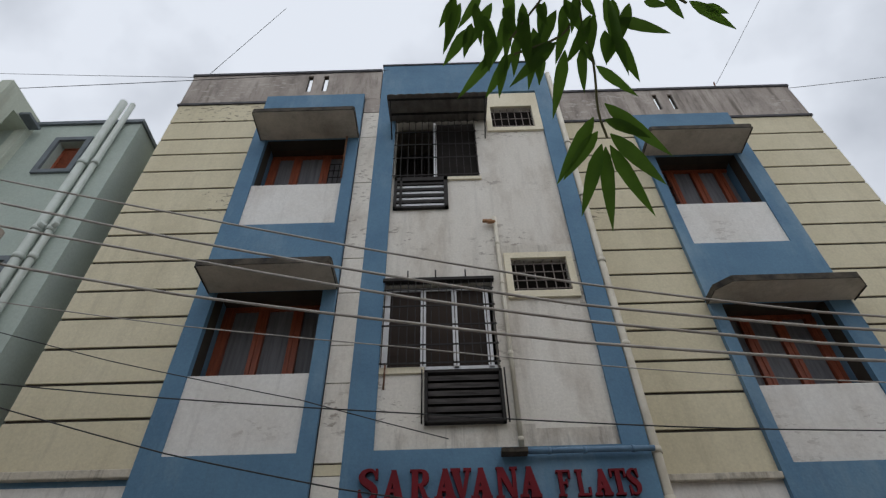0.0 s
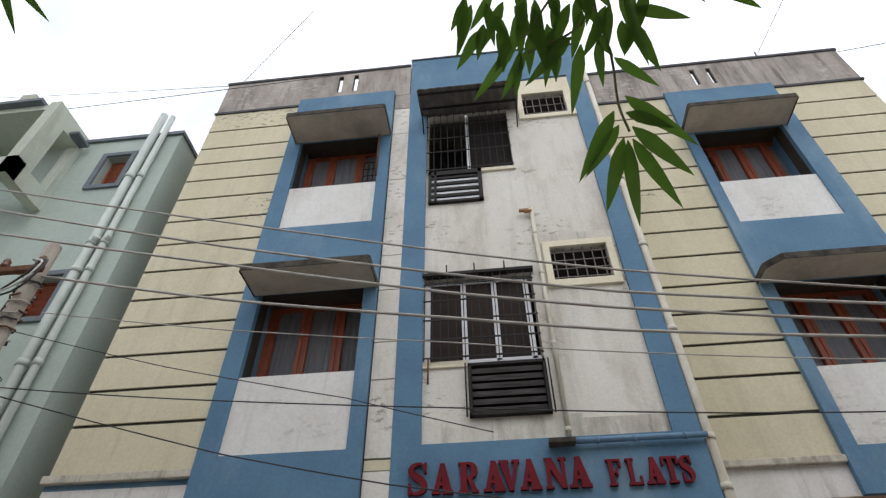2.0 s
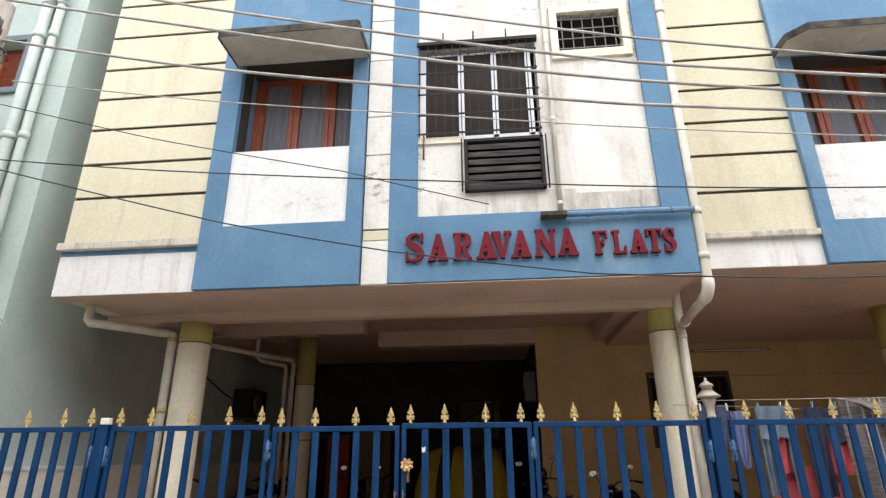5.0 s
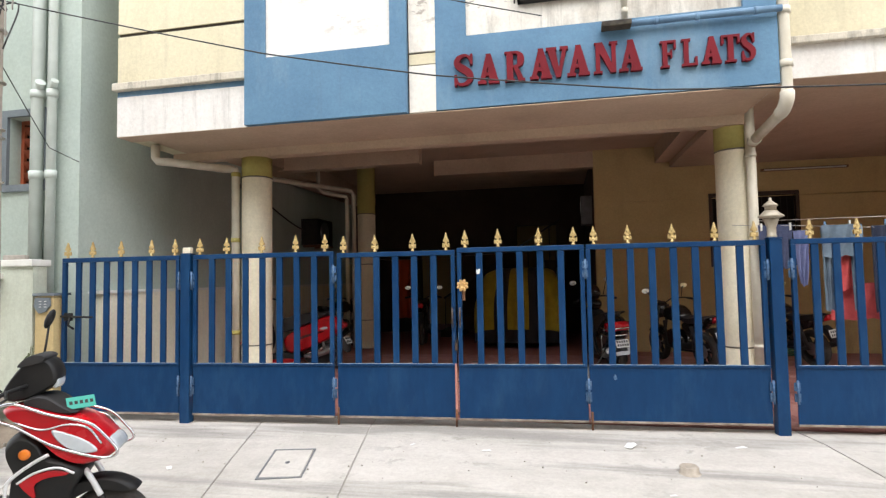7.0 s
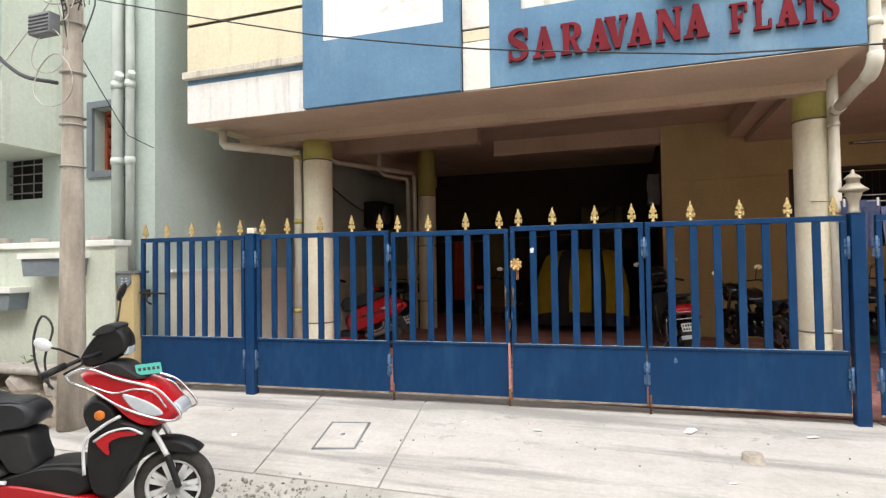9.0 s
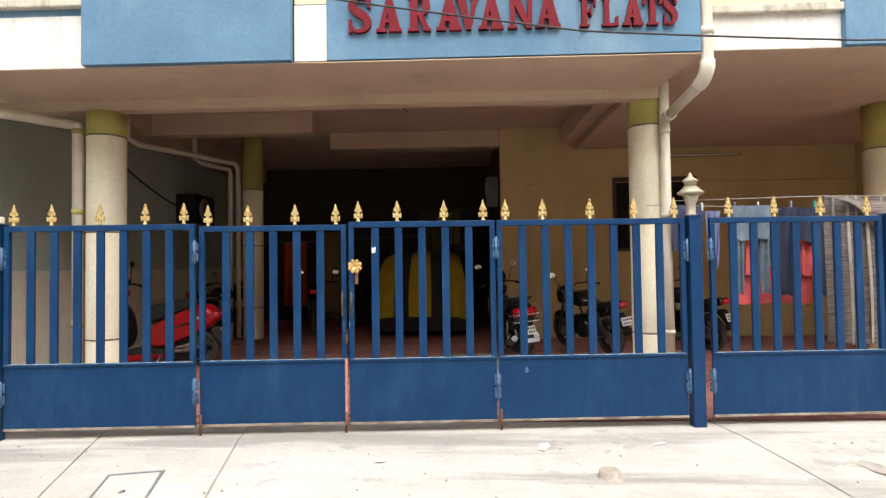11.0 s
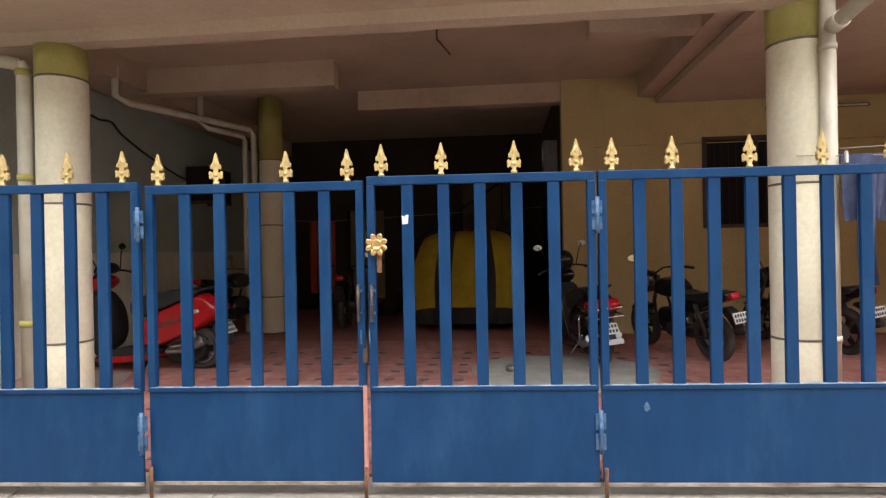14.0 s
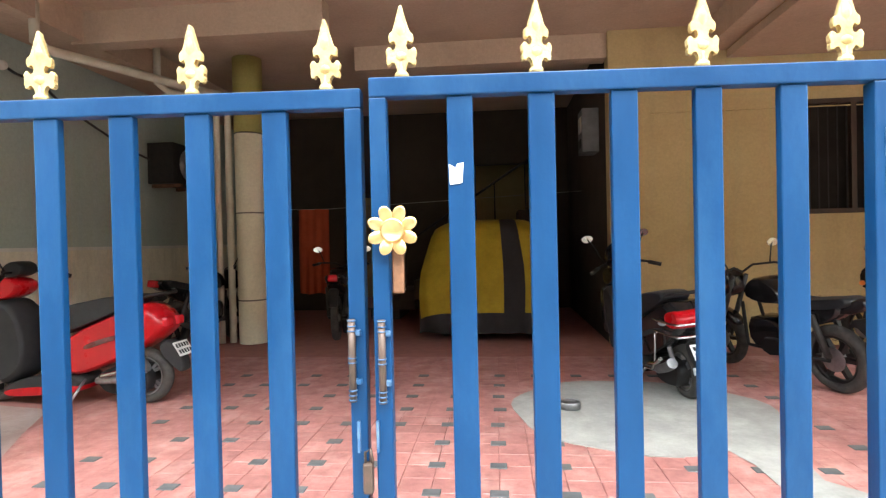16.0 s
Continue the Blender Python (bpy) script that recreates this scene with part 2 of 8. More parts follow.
PVC = mat("cream_pvc_pipe", (0.66, 0.62, 0.52), (0.56, 0.51, 0.41), 0.5, scale=4, dirt=(0.28, 0.23, 0.15), dirt_amount=0.5, dirt_scale=3)
STUB = mat("faded_brown_plastic", (0.34, 0.17, 0.07), (0.24, 0.12, 0.05), 0.7, scale=8)
PVCG = mat("pale_green_painted_pipe", (0.55, 0.60, 0.56), (0.47, 0.52, 0.48), 0.55, scale=4, dirt=(0.25, 0.25, 0.20), dirt_amount=0.4)
PVCB = mat("blue_painted_pipe", (0.13, 0.24, 0.36), (0.09, 0.17, 0.27), 0.55, scale=6)
LETTER = mat("red_acrylic_letter", (0.17, 0.007, 0.015), (0.12, 0.006, 0.012), 0.6, scale=3, spec=0.2)
ROOFSHEET = mat("grey_corrugated_sheet", (0.17, 0.155, 0.14), (0.10, 0.09, 0.08), 0.8, scale=4, dirt=GRIME, dirt_amount=0.5)
CONC = mat("pale_concrete_apron", (0.52, 0.49, 0.455), (0.41, 0.385, 0.35), 0.92, scale=1.3, bump=0.5, bump_scale=45, dirt=(0.24, 0.22, 0.19), dirt_amount=0.55, dirt_scale=1.6, stretch=(0.4, 1.6, 1), bands=0.9, peel=(0.28, 0.265, 0.24), peel_amount=0.55)
ROAD = mat("dusty_concrete_road", (0.46, 0.44, 0.405), (0.35, 0.33, 0.295), 0.95, scale=1.5, bump=0.6, bump_scale=40, dirt=(0.20, 0.17, 0.14), dirt_amount=0.6, dirt_scale=0.9)
SOIL = mat("dusty_soil", (0.26, 0.21, 0.16), (0.18, 0.14, 0.10), 0.97, scale=4, bump=0.9, bump_scale=30)
STONE = mat("rubble_stone", (0.40, 0.37, 0.33), (0.28, 0.25, 0.22), 0.95, scale=9, bump=0.6, bump_scale=40, vary=0.2)
TILE = mat("red_cement_tile", (0.38, 0.165, 0.145), (0.26, 0.105, 0.095), 0.6, scale=7, bump=0.2, vary=0.10, dirt=(0.50, 0.32, 0.28), dirt_amount=0.8, dirt_scale=3.2)
TILEJ = mat("tile_joint_mortar", (0.36, 0.16, 0.14), None, 0.95, scale=8)
DOT = mat("grey_inset_tile", (0.10, 0.105, 0.11), (0.07, 0.075, 0.08), 0.6, scale=8, vary=0.15)
PATCH = mat("grey_cement_patch", (0.36, 0.35, 0.33), (0.25, 0.245, 0.23), 0.9, scale=2.2, bump=0.4, dirt=(0.13, 0.12, 0.11), dirt_amount=0.6, dirt_scale=1.5)
DUSTY = mat("dusty_pink_cement", (0.37, 0.27, 0.24), (0.28, 0.20, 0.18), 0.92, scale=2.5, bump=0.3, dirt=(0.40, 0.37, 0.34), dirt_amount=0.5)
POLE = mat("weathered_concrete_pole", (0.43, 0.38, 0.32), (0.26, 0.22, 0.18), 0.92, scale=7, bump=0.5, bump_scale=50, stretch=(1, 1, 0.25))
STAINW = mat("mossy_boundary_wall", (0.80, 0.77, 0.64), (0.72, 0.68, 0.54), 0.92, scale=1.5, bump=0.3, dirt=(0.30, 0.28, 0.19), dirt_amount=0.5, streak=0.2)
MUD = mat("muddy_rusted_edge", (0.34, 0.30, 0.26), (0.10, 0.065, 0.045), 0.95, scale=9, stretch=(0.6, 1, 1), bump=0.3)
RINGC = mat("weathered_column_joint", (0.20, 0.18, 0.14), (0.12, 0.10, 0.08), 0.95, scale=9)
# near-black lining, the recess shade is put into its colour
LININGSHADE = mat("lining_shade_colour", (0.07, 0.045, 0.03), (0.045, 0.03, 0.02), 0.9, scale=4)
CABLE = mat("black_cable_sheath", (0.03, 0.03, 0.032), None, 0.6)
WIRE = mat("weathered_aluminium_wire", (0.50, 0.47, 0.43), (0.34, 0.31, 0.28), 0.55, 0.3)
HINGE = mat("worn_blue_hinge", (0.012, 0.07, 0.18), (0.11, 0.18, 0.28), 0.5, 0.15, scale=30)
BOXGREY = mat("grey_junction_box", (0.20, 0.21, 0.22), (0.14, 0.145, 0.15), 0.6, scale=6)
LEAF = mat("bamboo_leaf", (0.105, 0.235, 0.024), (0.055, 0.135, 0.015), 0.42, scale=12, stretch=(1, 1, 1), vary=0.3, spec=0.3)
# light through the thin blades
_n, _l = LEAF.node_tree.nodes, LEAF.node_tree.links
_tr, _ms = _n.new("ShaderNodeBsdfTranslucent"), _n.new("ShaderNodeMixShader")
_tr.inputs["Color"].default_value = (0.14, 0.26, 0.03, 1)
_ms.inputs[0].default_value = 0.22
_l.new(_n["Principled BSDF"].outputs[0], _ms.inputs[1])
_l.new(_tr.outputs[0], _ms.inputs[2])
_l.new(_ms.outputs[0], _n["Material Output"].inputs["Surface"])
STEM = mat("bamboo_stem", (0.16, 0.17, 0.07), (0.12, 0.10, 0.05), 0.7, scale=12)
WEED = mat("dusty_weed_leaf", (0.17, 0.22, 0.11), (0.10, 0.14, 0.065), 0.7, scale=9, vary=0.3)
REDPAINT = mat("glossy_red_paint", (0.46, 0.006, 0.012), (0.38, 0.004, 0.009), 0.28, scale=2, coat=0.25, spec=0.3)
BLACKP = mat("black_plastic", (0.007, 0.007, 0.008), (0.014, 0.0135, 0.013), 0.5, scale=8, spec=0.35)
BLACKG = mat("glossy_black_paint", (0.012, 0.012, 0.014), None, 0.2, scale=2, coat=0.4)
SEATM = mat("black_vinyl_seat", (0.010, 0.011, 0.013), (0.020, 0.021, 0.025), 0.45, scale=9, bump=0.2, bump_scale=120)
BLACKM = mat("matt_grey_black_plastic", (0.022, 0.022, 0.024), (0.034, 0.033, 0.033), 0.6, scale=8, spec=0.3)
DARKSTEEL = mat("dark_oily_steel", (0.055, 0.053, 0.05), (0.025, 0.024, 0.023), 0.55, 0.4, scale=12)
DARKRED = mat("dark_red_tank_paint", (0.12, 0.010, 0.012), (0.09, 0.008, 0.010), 0.25, coat=0.5)
TYRE = mat("dusty_tyre_rubber", (0.030, 0.028, 0.027), (0.07, 0.063, 0.056), 0.9, scale=12, bump=0.4, bump_scale=90)
CHROME = mat("chrome", (0.72, 0.72, 0.73), None, 0.14, 1.0, scale=5)
STEEL = mat("dull_steel", (0.36, 0.36, 0.37), (0.24, 0.24, 0.25), 0.42, 0.85, scale=12)
SILVER = mat("silver_paint", (0.78, 0.79, 0.80), None, 0.35, 0.2, scale=4)
LENS = mat("clear_lamp_lens", (0.66, 0.70, 0.74), (0.52, 0.56, 0.60), 0.1, 0.3, scale=6)
ORANGE = mat("orange_reflector", (0.75, 0.20, 0.02), None, 0.3)
TAILRED = mat("red_tail_lens", (0.55, 0.02, 0.03), None, 0.15)
PLATEW = mat("white_number_plate", (0.70, 0.70, 0.68), None, 0.5, scale=6)
PLATEG = mat("green_number_plate", (0.03, 0.36, 0.28), None, 0.5, scale=6)
INK = mat("black_ink", (0.02, 0.02, 0.02), None, 0.7)
COVERY = mat("yellow_car_cover", (0.42, 0.31, 0.02), (0.33, 0.24, 0.015), 0.8, scale=4, bump=0.3, bump_scale=14)
COVERB = mat("black_car_cover", (0.018, 0.017, 0.022), (0.03, 0.028, 0.034), 0.85, scale=4, bump=0.3, bump_scale=14)
DENIM = mat("faded_denim_cloth", (0.075, 0.09, 0.165), (0.045, 0.055, 0.11), 0.95, scale=6, bump=0.3, bump_scale=80)
DENIML = mat("light_denim_cloth", (0.15, 0.20, 0.25), (0.10, 0.14, 0.185), 0.95, scale=6, bump=0.3, bump_scale=80)
NAVY = mat("navy_cloth", (0.025, 0.032, 0.06), None, 0.95, scale=6, bump=0.3, bump_scale=80)
CORAL = mat("coral_red_cloth", (0.62, 0.10, 0.10), (0.52, 0.075, 0.08), 0.95, scale=5, bump=0.3, bump_scale=60)
LILAC = mat("lilac_cloth", (0.20, 0.22, 0.38), (0.14, 0.16, 0.30), 0.95, scale=5, bump=0.3, bump_scale=60)
RUG = mat("brown_woven_rug", (0.22, 0.18, 0.16), (0.07, 0.055, 0.05), 0.97, scale=9, stretch=(0.6, 0.6, 9), bump=0.5, bump_scale=150)
REDCLOTH = mat("orange_red_sheet", (0.40, 0.06, 0.02), None, 0.9, scale=4)
LAMPM = mat("weathered_brass_lamp", (0.46, 0.41, 0.33), (0.34, 0.29, 0.22), 0.5, 0.4, scale=10)
PAPER = mat("white_paper_sticker", (0.76, 0.76, 0.74), None, 0.8)
HOSE = mat("green_hose", (0.04, 0.14, 0.07), None, 0.5)
NBLUE = mat("pale_blue_gate_paint", (0.20, 0.34, 0.52), None, 0.5, scale=4)
PINKP = mat("pink_primer", (0.50, 0.24, 0.20), (0.36, 0.15, 0.11), 0.8, scale=12)


# ---- geometry helpers ----
def box(bm, x0, x1, y0, y1, z0, z1, bevel=0.0):
    g = bmesh.ops.create_cube(bm, size=1.0, matrix=Matrix.LocRotScale(((x0 + x1) / 2, (y0 + y1) / 2, (z0 + z1) / 2), None, (abs(x1 - x0), abs(y1 - y0), abs(z1 - z0))))
    if bevel:
        edges = list({e for v in g["verts"] for e in v.link_edges})
        bmesh.ops.bevel(bm, geom=edges, offset=bevel, segments=2, profile=0.5, affect="EDGES")
    return bm


def tube(bm, pts, r, seg=10, cap=True):
    """A tube through points; r one radius or one for each point."""
    pts = [Vector(p) for p in pts]
    rs = r if isinstance(r, (list, tuple)) else [r] * len(pts)
    rings, up = [], None
    for i, p in enumerate(pts):
        d = (pts[min(i + 1, len(pts) - 1)] - pts[max(i - 1, 0)]).normalized()
        if up is None:
            up = d.orthogonal().normalized()
        up = (up - d * up.dot(d))
        up = up.normalized() if up.length > 1e-5 else d.orthogonal().normalized()
        side = d.cross(up)
        rings.append([bm.verts.new(p + (up * math.cos(a) + side * math.sin(a)) * rs[i]) for a in (2 * math.pi * k / seg for k in range(seg))])
    for a, b in zip(rings, rings[1:]):
        for k in range(seg):
            f = bm.faces.new((a[k], a[(k + 1) % seg], b[(k + 1) % seg], b[k]))
            f.smooth = True
    if cap:
        bm.faces.new(rings[0][::-1])
        bm.faces.new(rings[-1])
    return bm


def lathe(bm, profile, seg=20, m=Matrix()):
    """Turns (radius, height) rows round the local z axis."""
    rings = [[bm.verts.new(m @ Vector((r * math.cos(2 * math.pi * k / seg), r * math.sin(2 * math.pi * k / seg), z))) for k in range(seg)] for r, z in profile]
    for a, b in zip(rings, rings[1:]):
        for k in range(seg):
            bm.faces.new((a[k], a[(k + 1) % seg], b[(k + 1) % seg], b[k])).smooth = True
    bm.faces.new(rings[0][::-1])
    bm.faces.new(rings[-1])
    return bm


def prism(bm, outline, y0, y1, m=Matrix(), bevel=0.0):
    """An outline of (x, z) points drawn out from y0 to y1."""
    a = [bm.verts.new(m @ Vector((x, y0, z))) for x, z in outline]
    b = [bm.verts.new(m @ Vector((x, y1, z))) for x, z in outline]
    n = len(a)
    faces = [bm.faces.new(a), bm.faces.new(b[::-1])]
    for k in range(n):
        bm.faces.new((a[(k + 1) % n], a[k], b[k], b[(k + 1) % n]))
    if bevel:
        edges = [e for f in faces for e in f.edges]
        bmesh.ops.bevel(bm, geom=edges, offset=bevel, segments=2, profile=0.5, affect="EDGES")
    bmesh.ops.recalc_face_normals(bm, faces=bm.faces)
    return bm


def loft(bm, sections, closed_ends=True):
    """Skins rings that all have the same number of points."""
    rings = [[bm.verts.new(Vector(p)) for p in s] for s in sections]
    n = len(rings[0])
    for a, b in zip(rings, rings[1:]):
        for k in range(n):
            bm.faces.new((a[k], a[(k + 1) % n], b[(k + 1) % n], b[k])).smooth = True
    if closed_ends:
        bm.faces.new(rings[0][::-1])
        bm.faces.new(rings[-1])
    bmesh.ops.recalc_face_normals(bm, faces=bm.faces)
    return bm


def ring(cx, w, zc, h, n=14, p=2.6, y=None):
    """A rounded ring at x = cx in the y-z plane, half width w and half height h."""
    out = []
    for k in range(n):
        a = 2 * math.pi * k / n
        c, s = math.cos(a), math.sin(a)
        out.append((cx, (y or 0) + w * math.copysign(abs(c) ** (2 / p), c), zc + h * math.copysign(abs(s) ** (2 / p), s)))
    return out


def soft(pts, n=5):
    """More points along a smooth curve through the given ones."""
    p = [Vector(q) for q in pts]
    p = [p[0] * 2 - p[1]] + p + [p[-1] * 2 - p[-2]]
    out = []
    for k in range(1, len(p) - 2):
        for q in range(n):
            t = q / n
            out.append(0.5 * ((2 * p[k]) + (p[k + 1] - p[k - 1]) * t + (2 * p[k - 1] - 5 * p[k] + 4 * p[k + 1] - p[k + 2]) * t * t + (3 * p[k] - p[k - 1] - 3 * p[k + 1] + p[k + 2]) * t ** 3))
    return out + [p[-2]]


def B():
    return bmesh.new()


def part(name, bm, material, parent=None, label=""):
    me = bpy.data.meshes.new(name)
    bm.to_mesh(me)
    bm.free()
    me.materials.append(material)
    ob = new(name, me)
    if parent is not None:
        ob.parent = parent
    if label:
        ob["label"] = label
    return ob


def thing(name, m, label, category, group=""):
    ob = new(name)
    ob.empty_display_size = 0.1
    ob.matrix_world = m
    return tagged(ob, label, category, group)


def structure(name, bm, material, label, category="wall"):
    return tagged(part(name, bm, material), label, category, kind="structure")


def wall_with_holes(bm, x0, x1, y0, y1, z0, z1, holes):
    """A wall in x-z, thick in y, with rectangular holes (x0, x1, z0, z1) through it."""
    xs = sorted({x0, x1, *[v for h in holes for v in h[:2]]})
    zs = sorted({z0, z1, *[v for h in holes for v in h[2:]]})
    for i in range(len(xs) - 1):
        k = 0
        while k < len(zs) - 1:
            def solid(q):
                cx, cz = (xs[i] + xs[i + 1]) / 2, (zs[q] + zs[q + 1]) / 2
                return not any(h[0] < cx < h[1] and h[2] < cz < h[3] for h in holes)
            if not solid(k):
                k += 1
                continue
            e = k
            while e + 1 < len(zs) - 1 and solid(e + 1):
                e += 1
            box(bm, xs[i], xs[i + 1], y0, y1, zs[k], zs[e + 1])
            k = e + 1
    bmesh.ops.remove_doubles(bm, verts=bm.verts, dist=1e-5)
    return bm


# ---- the ground ----
def ground_height(y):
    rows = [(-60, -0.34), (-6, -0.33), (-3.2, -0.30), (-1.9, -0.24), (-0.9, -0.14), (-0.1, -0.085), (14, -0.085)]
    for (a, za), (b, zb) in zip(rows, rows[1:]):
        if a <= y <= b:
            return za + (zb - za) * (y - a) / (b - a)
    return rows[0][1] if y < -60 else rows[-1][1]


bm = B()
xs = [-400, -60, -14, -8, -5, -2.5, 0, 2.5, 5, 8, 14, 60, 400]
ys = [-400, -60, -12, -6, -3.2, -1.9, -0.9, -0.1, 14, 60, 400]
grid = [[bm.verts.new((x, y, ground_height(y) - 0.012)) for x in xs] for y in ys]
for a, b in zip(grid, grid[1:]):
    for k in range(len(xs) - 1):
        bm.faces.new((a[k], a[k + 1], b[k + 1], b[k]))
structure("ground", bm, ROAD, "dusty grey concrete street with fine rubble", "ground")

apron = new("pavement")
tagged(apron, "pale sun-bleached concrete ramp in front of the gate", "pavement", kind="structure")


def slab_piece(x0a, x1a, x0b, x1b, ya, yb, parent):
    """A cast slab between two slanted joints, following the fall of the ramp."""
    bm = B()
    n = 5
    low, high = [], []
    for i in range(n + 1):
        f = i / n
        y = ya + (yb - ya) * f
        l, r = x0a + (x0b - x0a) * f, x1a + (x1b - x1a) * f
        z = ground_height(y)
        high.append((bm.verts.new((l, y, z)), bm.verts.new((r, y, z))))
        low.append((bm.verts.new((l, y, z - 0.09)), bm.verts.new((r, y, z - 0.09))))
    for i in range(n):
        bm.faces.new((high[i][0], high[i][1], high[i + 1][1], high[i + 1][0]))
        bm.faces.new((low[i][0], high[i][0], high[i + 1][0], low[i + 1][0]))
        bm.faces.new((high[i][1], low[i][1], low[i + 1][1], high[i + 1][1]))
    bm.faces.new((low[0][0], low[0][1], high[0][1], high[0][0]))
    bm.faces.new((high[n][0], high[n][1], low[n][1], low[n][0]))
    return part("concrete_slab", bm, CONC, parent)


J = 0.009
joints_near = [-6.0, -3.5, -1.68, -0.61, 3.6, 7.5]
joints_far = [-6.0, -4.1, -2.26, -0.985, 3.2, 7.5]
for k in range(5):
    slab_piece(joints_near[k] + J, joints_near[k + 1] - J, joints_far[k] + J, joints_far[k + 1] - J, -1.9, 0.30, apron)

# ---- floor of the parking under the house ----
FZ = -0.066
bm = B()
box(bm, -4.9, 9.2, 0.32, 14.0, -0.25, FZ - 0.012)
floor = structure("floor", bm, TILEJ, "red cement tile floor of the covered parking", "floor")

# ---- the house: left wing ----
Y = 0.408
WX0, WX1 = -4.46, -0.585
FX0, FX1 = -2.62, -0.60
OX0, OX1 = -2.35, -0.79
GROOVES_L = [4.0, 4.64, 5.14, 5.68, 6.18, 6.68, 7.25, 7.84, 8.39, 8.96, 9.47, 9.97, 10.45, 11.03, 11.66]
bm = B()
wall_with_holes(bm, WX0 + 0.01, WX1, Y + 0.022, Y + 0.26, 3.32, 11.66, [(OX0, OX1, 5.18, 6.62), (OX0, OX1, 8.94, 10.35)])
wall_with_holes(bm, WX0 + 0.01, WX1, Y + 0.022, Y + 0.10, 11.66, 12.8, [(-1.90, -1.79, 12.06, 12.70), (-1.56, -1.45, 12.06, 12.70)])
left_wing = structure("wall_left_wing", bm, GROOVE, "front wall of the cream yellow wing with blue window frame")


def bands(parent, x0, x1, y, zs, material=YELLOW, gap=0.021, name="plaster_band"):
    for a, b in zip(zs, zs[1:]):
        bm = B()
        box(bm, x0, x1, y, y + 0.022, a + gap, b - gap, 0.004)
        part(name, bm, YELLOWP if material is YELLOW and (7.2 < a < 8.6 or a > 11) else material, parent)


bands(left_wing, WX0, FX0, Y, GROOVES_L)


def frame_blue(parent, x0, x1, y, z0, z1, holes, depth=0.075):
    bm = B()
    wall_with_holes(bm, x0, x1, y - depth, y + 0.02, z0, z1, holes)
    return part("painted_frame", bm, BLUE, parent, "blue painted raised frame round the windows")


frame_blue(left_wing, FX0, FX1, Y, 3.32, 11.80, [(OX0, OX1, 4.12, 6.60), (OX0, OX1, 7.93, 10.33)])
for z0, z1 in ((4.12, 5.18), (7.93, 8.94)):
    bm = B()
    box(bm, OX0, OX1, Y - 0.045, Y + 0.021, z0, z1)
    part("sill_panel", bm, PANEL, left_wing, "white painted panel below the window")
bm = B()
box(bm, WX0, FX0, Y, Y + 0.02, 3.32, 3.83)
part("white_band", bm, WBAND, left_wing, "white band along the bottom of the wing")
bm = B()
box(bm, WX0, FX0, Y + 0.004, Y + 0.02, 3.83, 3.90)
part("blue_line", bm, BLUE, left_wing)
bm = B()
box(bm, WX0 - 0.03, FX0, Y - 0.07, Y + 0.02, 3.90, 4.0, 0.012)
part("ledge", bm, LEDGE, left_wing, "weathered plaster ledge with black streaks")
bm = B()
wall_with_holes(bm, WX0, WX1 + 0.3, Y - 0.01, Y + 0.02, 11.70, 12.80, [(-1.90, -1.79, 12.06, 12.70), (-1.56, -1.45, 12.06, 12.70)])
part("parapet_face", bm, PARAPET, left_wing, "grey weathered parapet with streaks")
bm = B()
box(bm, WX0 - 0.03, WX1 + 0.3, Y - 0.04, Y + 0.14, 12.80, 12.88, 0.01)
box(bm, WX0 - 0.03, FX0, Y - 0.03, Y + 0.02, 11.64, 11.70)
part("coping", bm, CAP, left_wing, "blackened coping")

# narrow white strip between wing and tower
STRIP = [3.32, 3.88, 4.02, 5.05, 5.62, 6.52, 7.2, 9.0, 10.35, 11.2]
bm = B()
box(bm, WX1, -0.27, Y + 0.03, Y + 0.26, 3.32, 12.8)
strip = structure("wall_strip", bm, GROOVE, "narrow white plaster strip with shallow joints")
for i, (a, b) in enumerate(zip(STRIP, STRIP[1:])):
    bm = B()
    box(bm, WX1 + 0.002, -0.272, Y + (0.014 if i == 1 else 0.0), Y + 0.032, a + 0.008, b - 0.008, 0.003)
    part("plaster_band", bm, YELLOW if i == 1 else WHITE, strip)
bm = B()
box(bm, WX1 + 0.002, -0.272, Y - 0.004, Y + 0.032, 11.21, 11.72)
part("plaster_band", bm, PARAPET, strip)

# ---- the house: tower with the sign ----
TX0, TX1 = -0.27, 3.27
TY = Y + 0.05
HOLES_T = [(0.09, 1.64, 5.28, 6.69), (0.67, 1.66, 4.47, 5.281), (0.10, 1.63, 9.10, 10.98), (0.13, 1.06, 8.30, 9.101), (1.97, 2.81, 6.48, 7.12), (1.98, 2.81, 10.58, 11.30)]
bm = B()
wall_with_holes(bm, TX0, TX1, Y + 0.05, Y + 0.30, 3.335, 13.05, HOLES_T)
tower = structure("wall_tower", bm, WHITE, "white stained tower wall inside a blue painted border")
bm = B()
wall_with_holes(bm, TX0, TX1, Y, Y + 0.048, 3.335, 13.05, [(0.08, 2.96, 4.16, 11.86)])
part("painted_border", bm, BLUE, tower, "blue painted border and sign board band")
bm = B()
box(bm, TX0 - 0.02, TX1 + 0.02, Y - 0.02, Y + 0.33, 13.05, 13.10)
part("coping", bm, CAP, tower)

for x0, x1, z0, z1 in ((0.082, 2.0, 4.162, 4.46), (2.0, 2.958, 4.162, 4.40), (1.75, 2.958, 7.24, 7.42)):
    bm = B()
    box(bm, x0, x1, TY - 0.003, TY + 0.002, z0, z1)
    part("stained_coat", bm, MOULD, tower, "rain-stained lower coat of the wall")

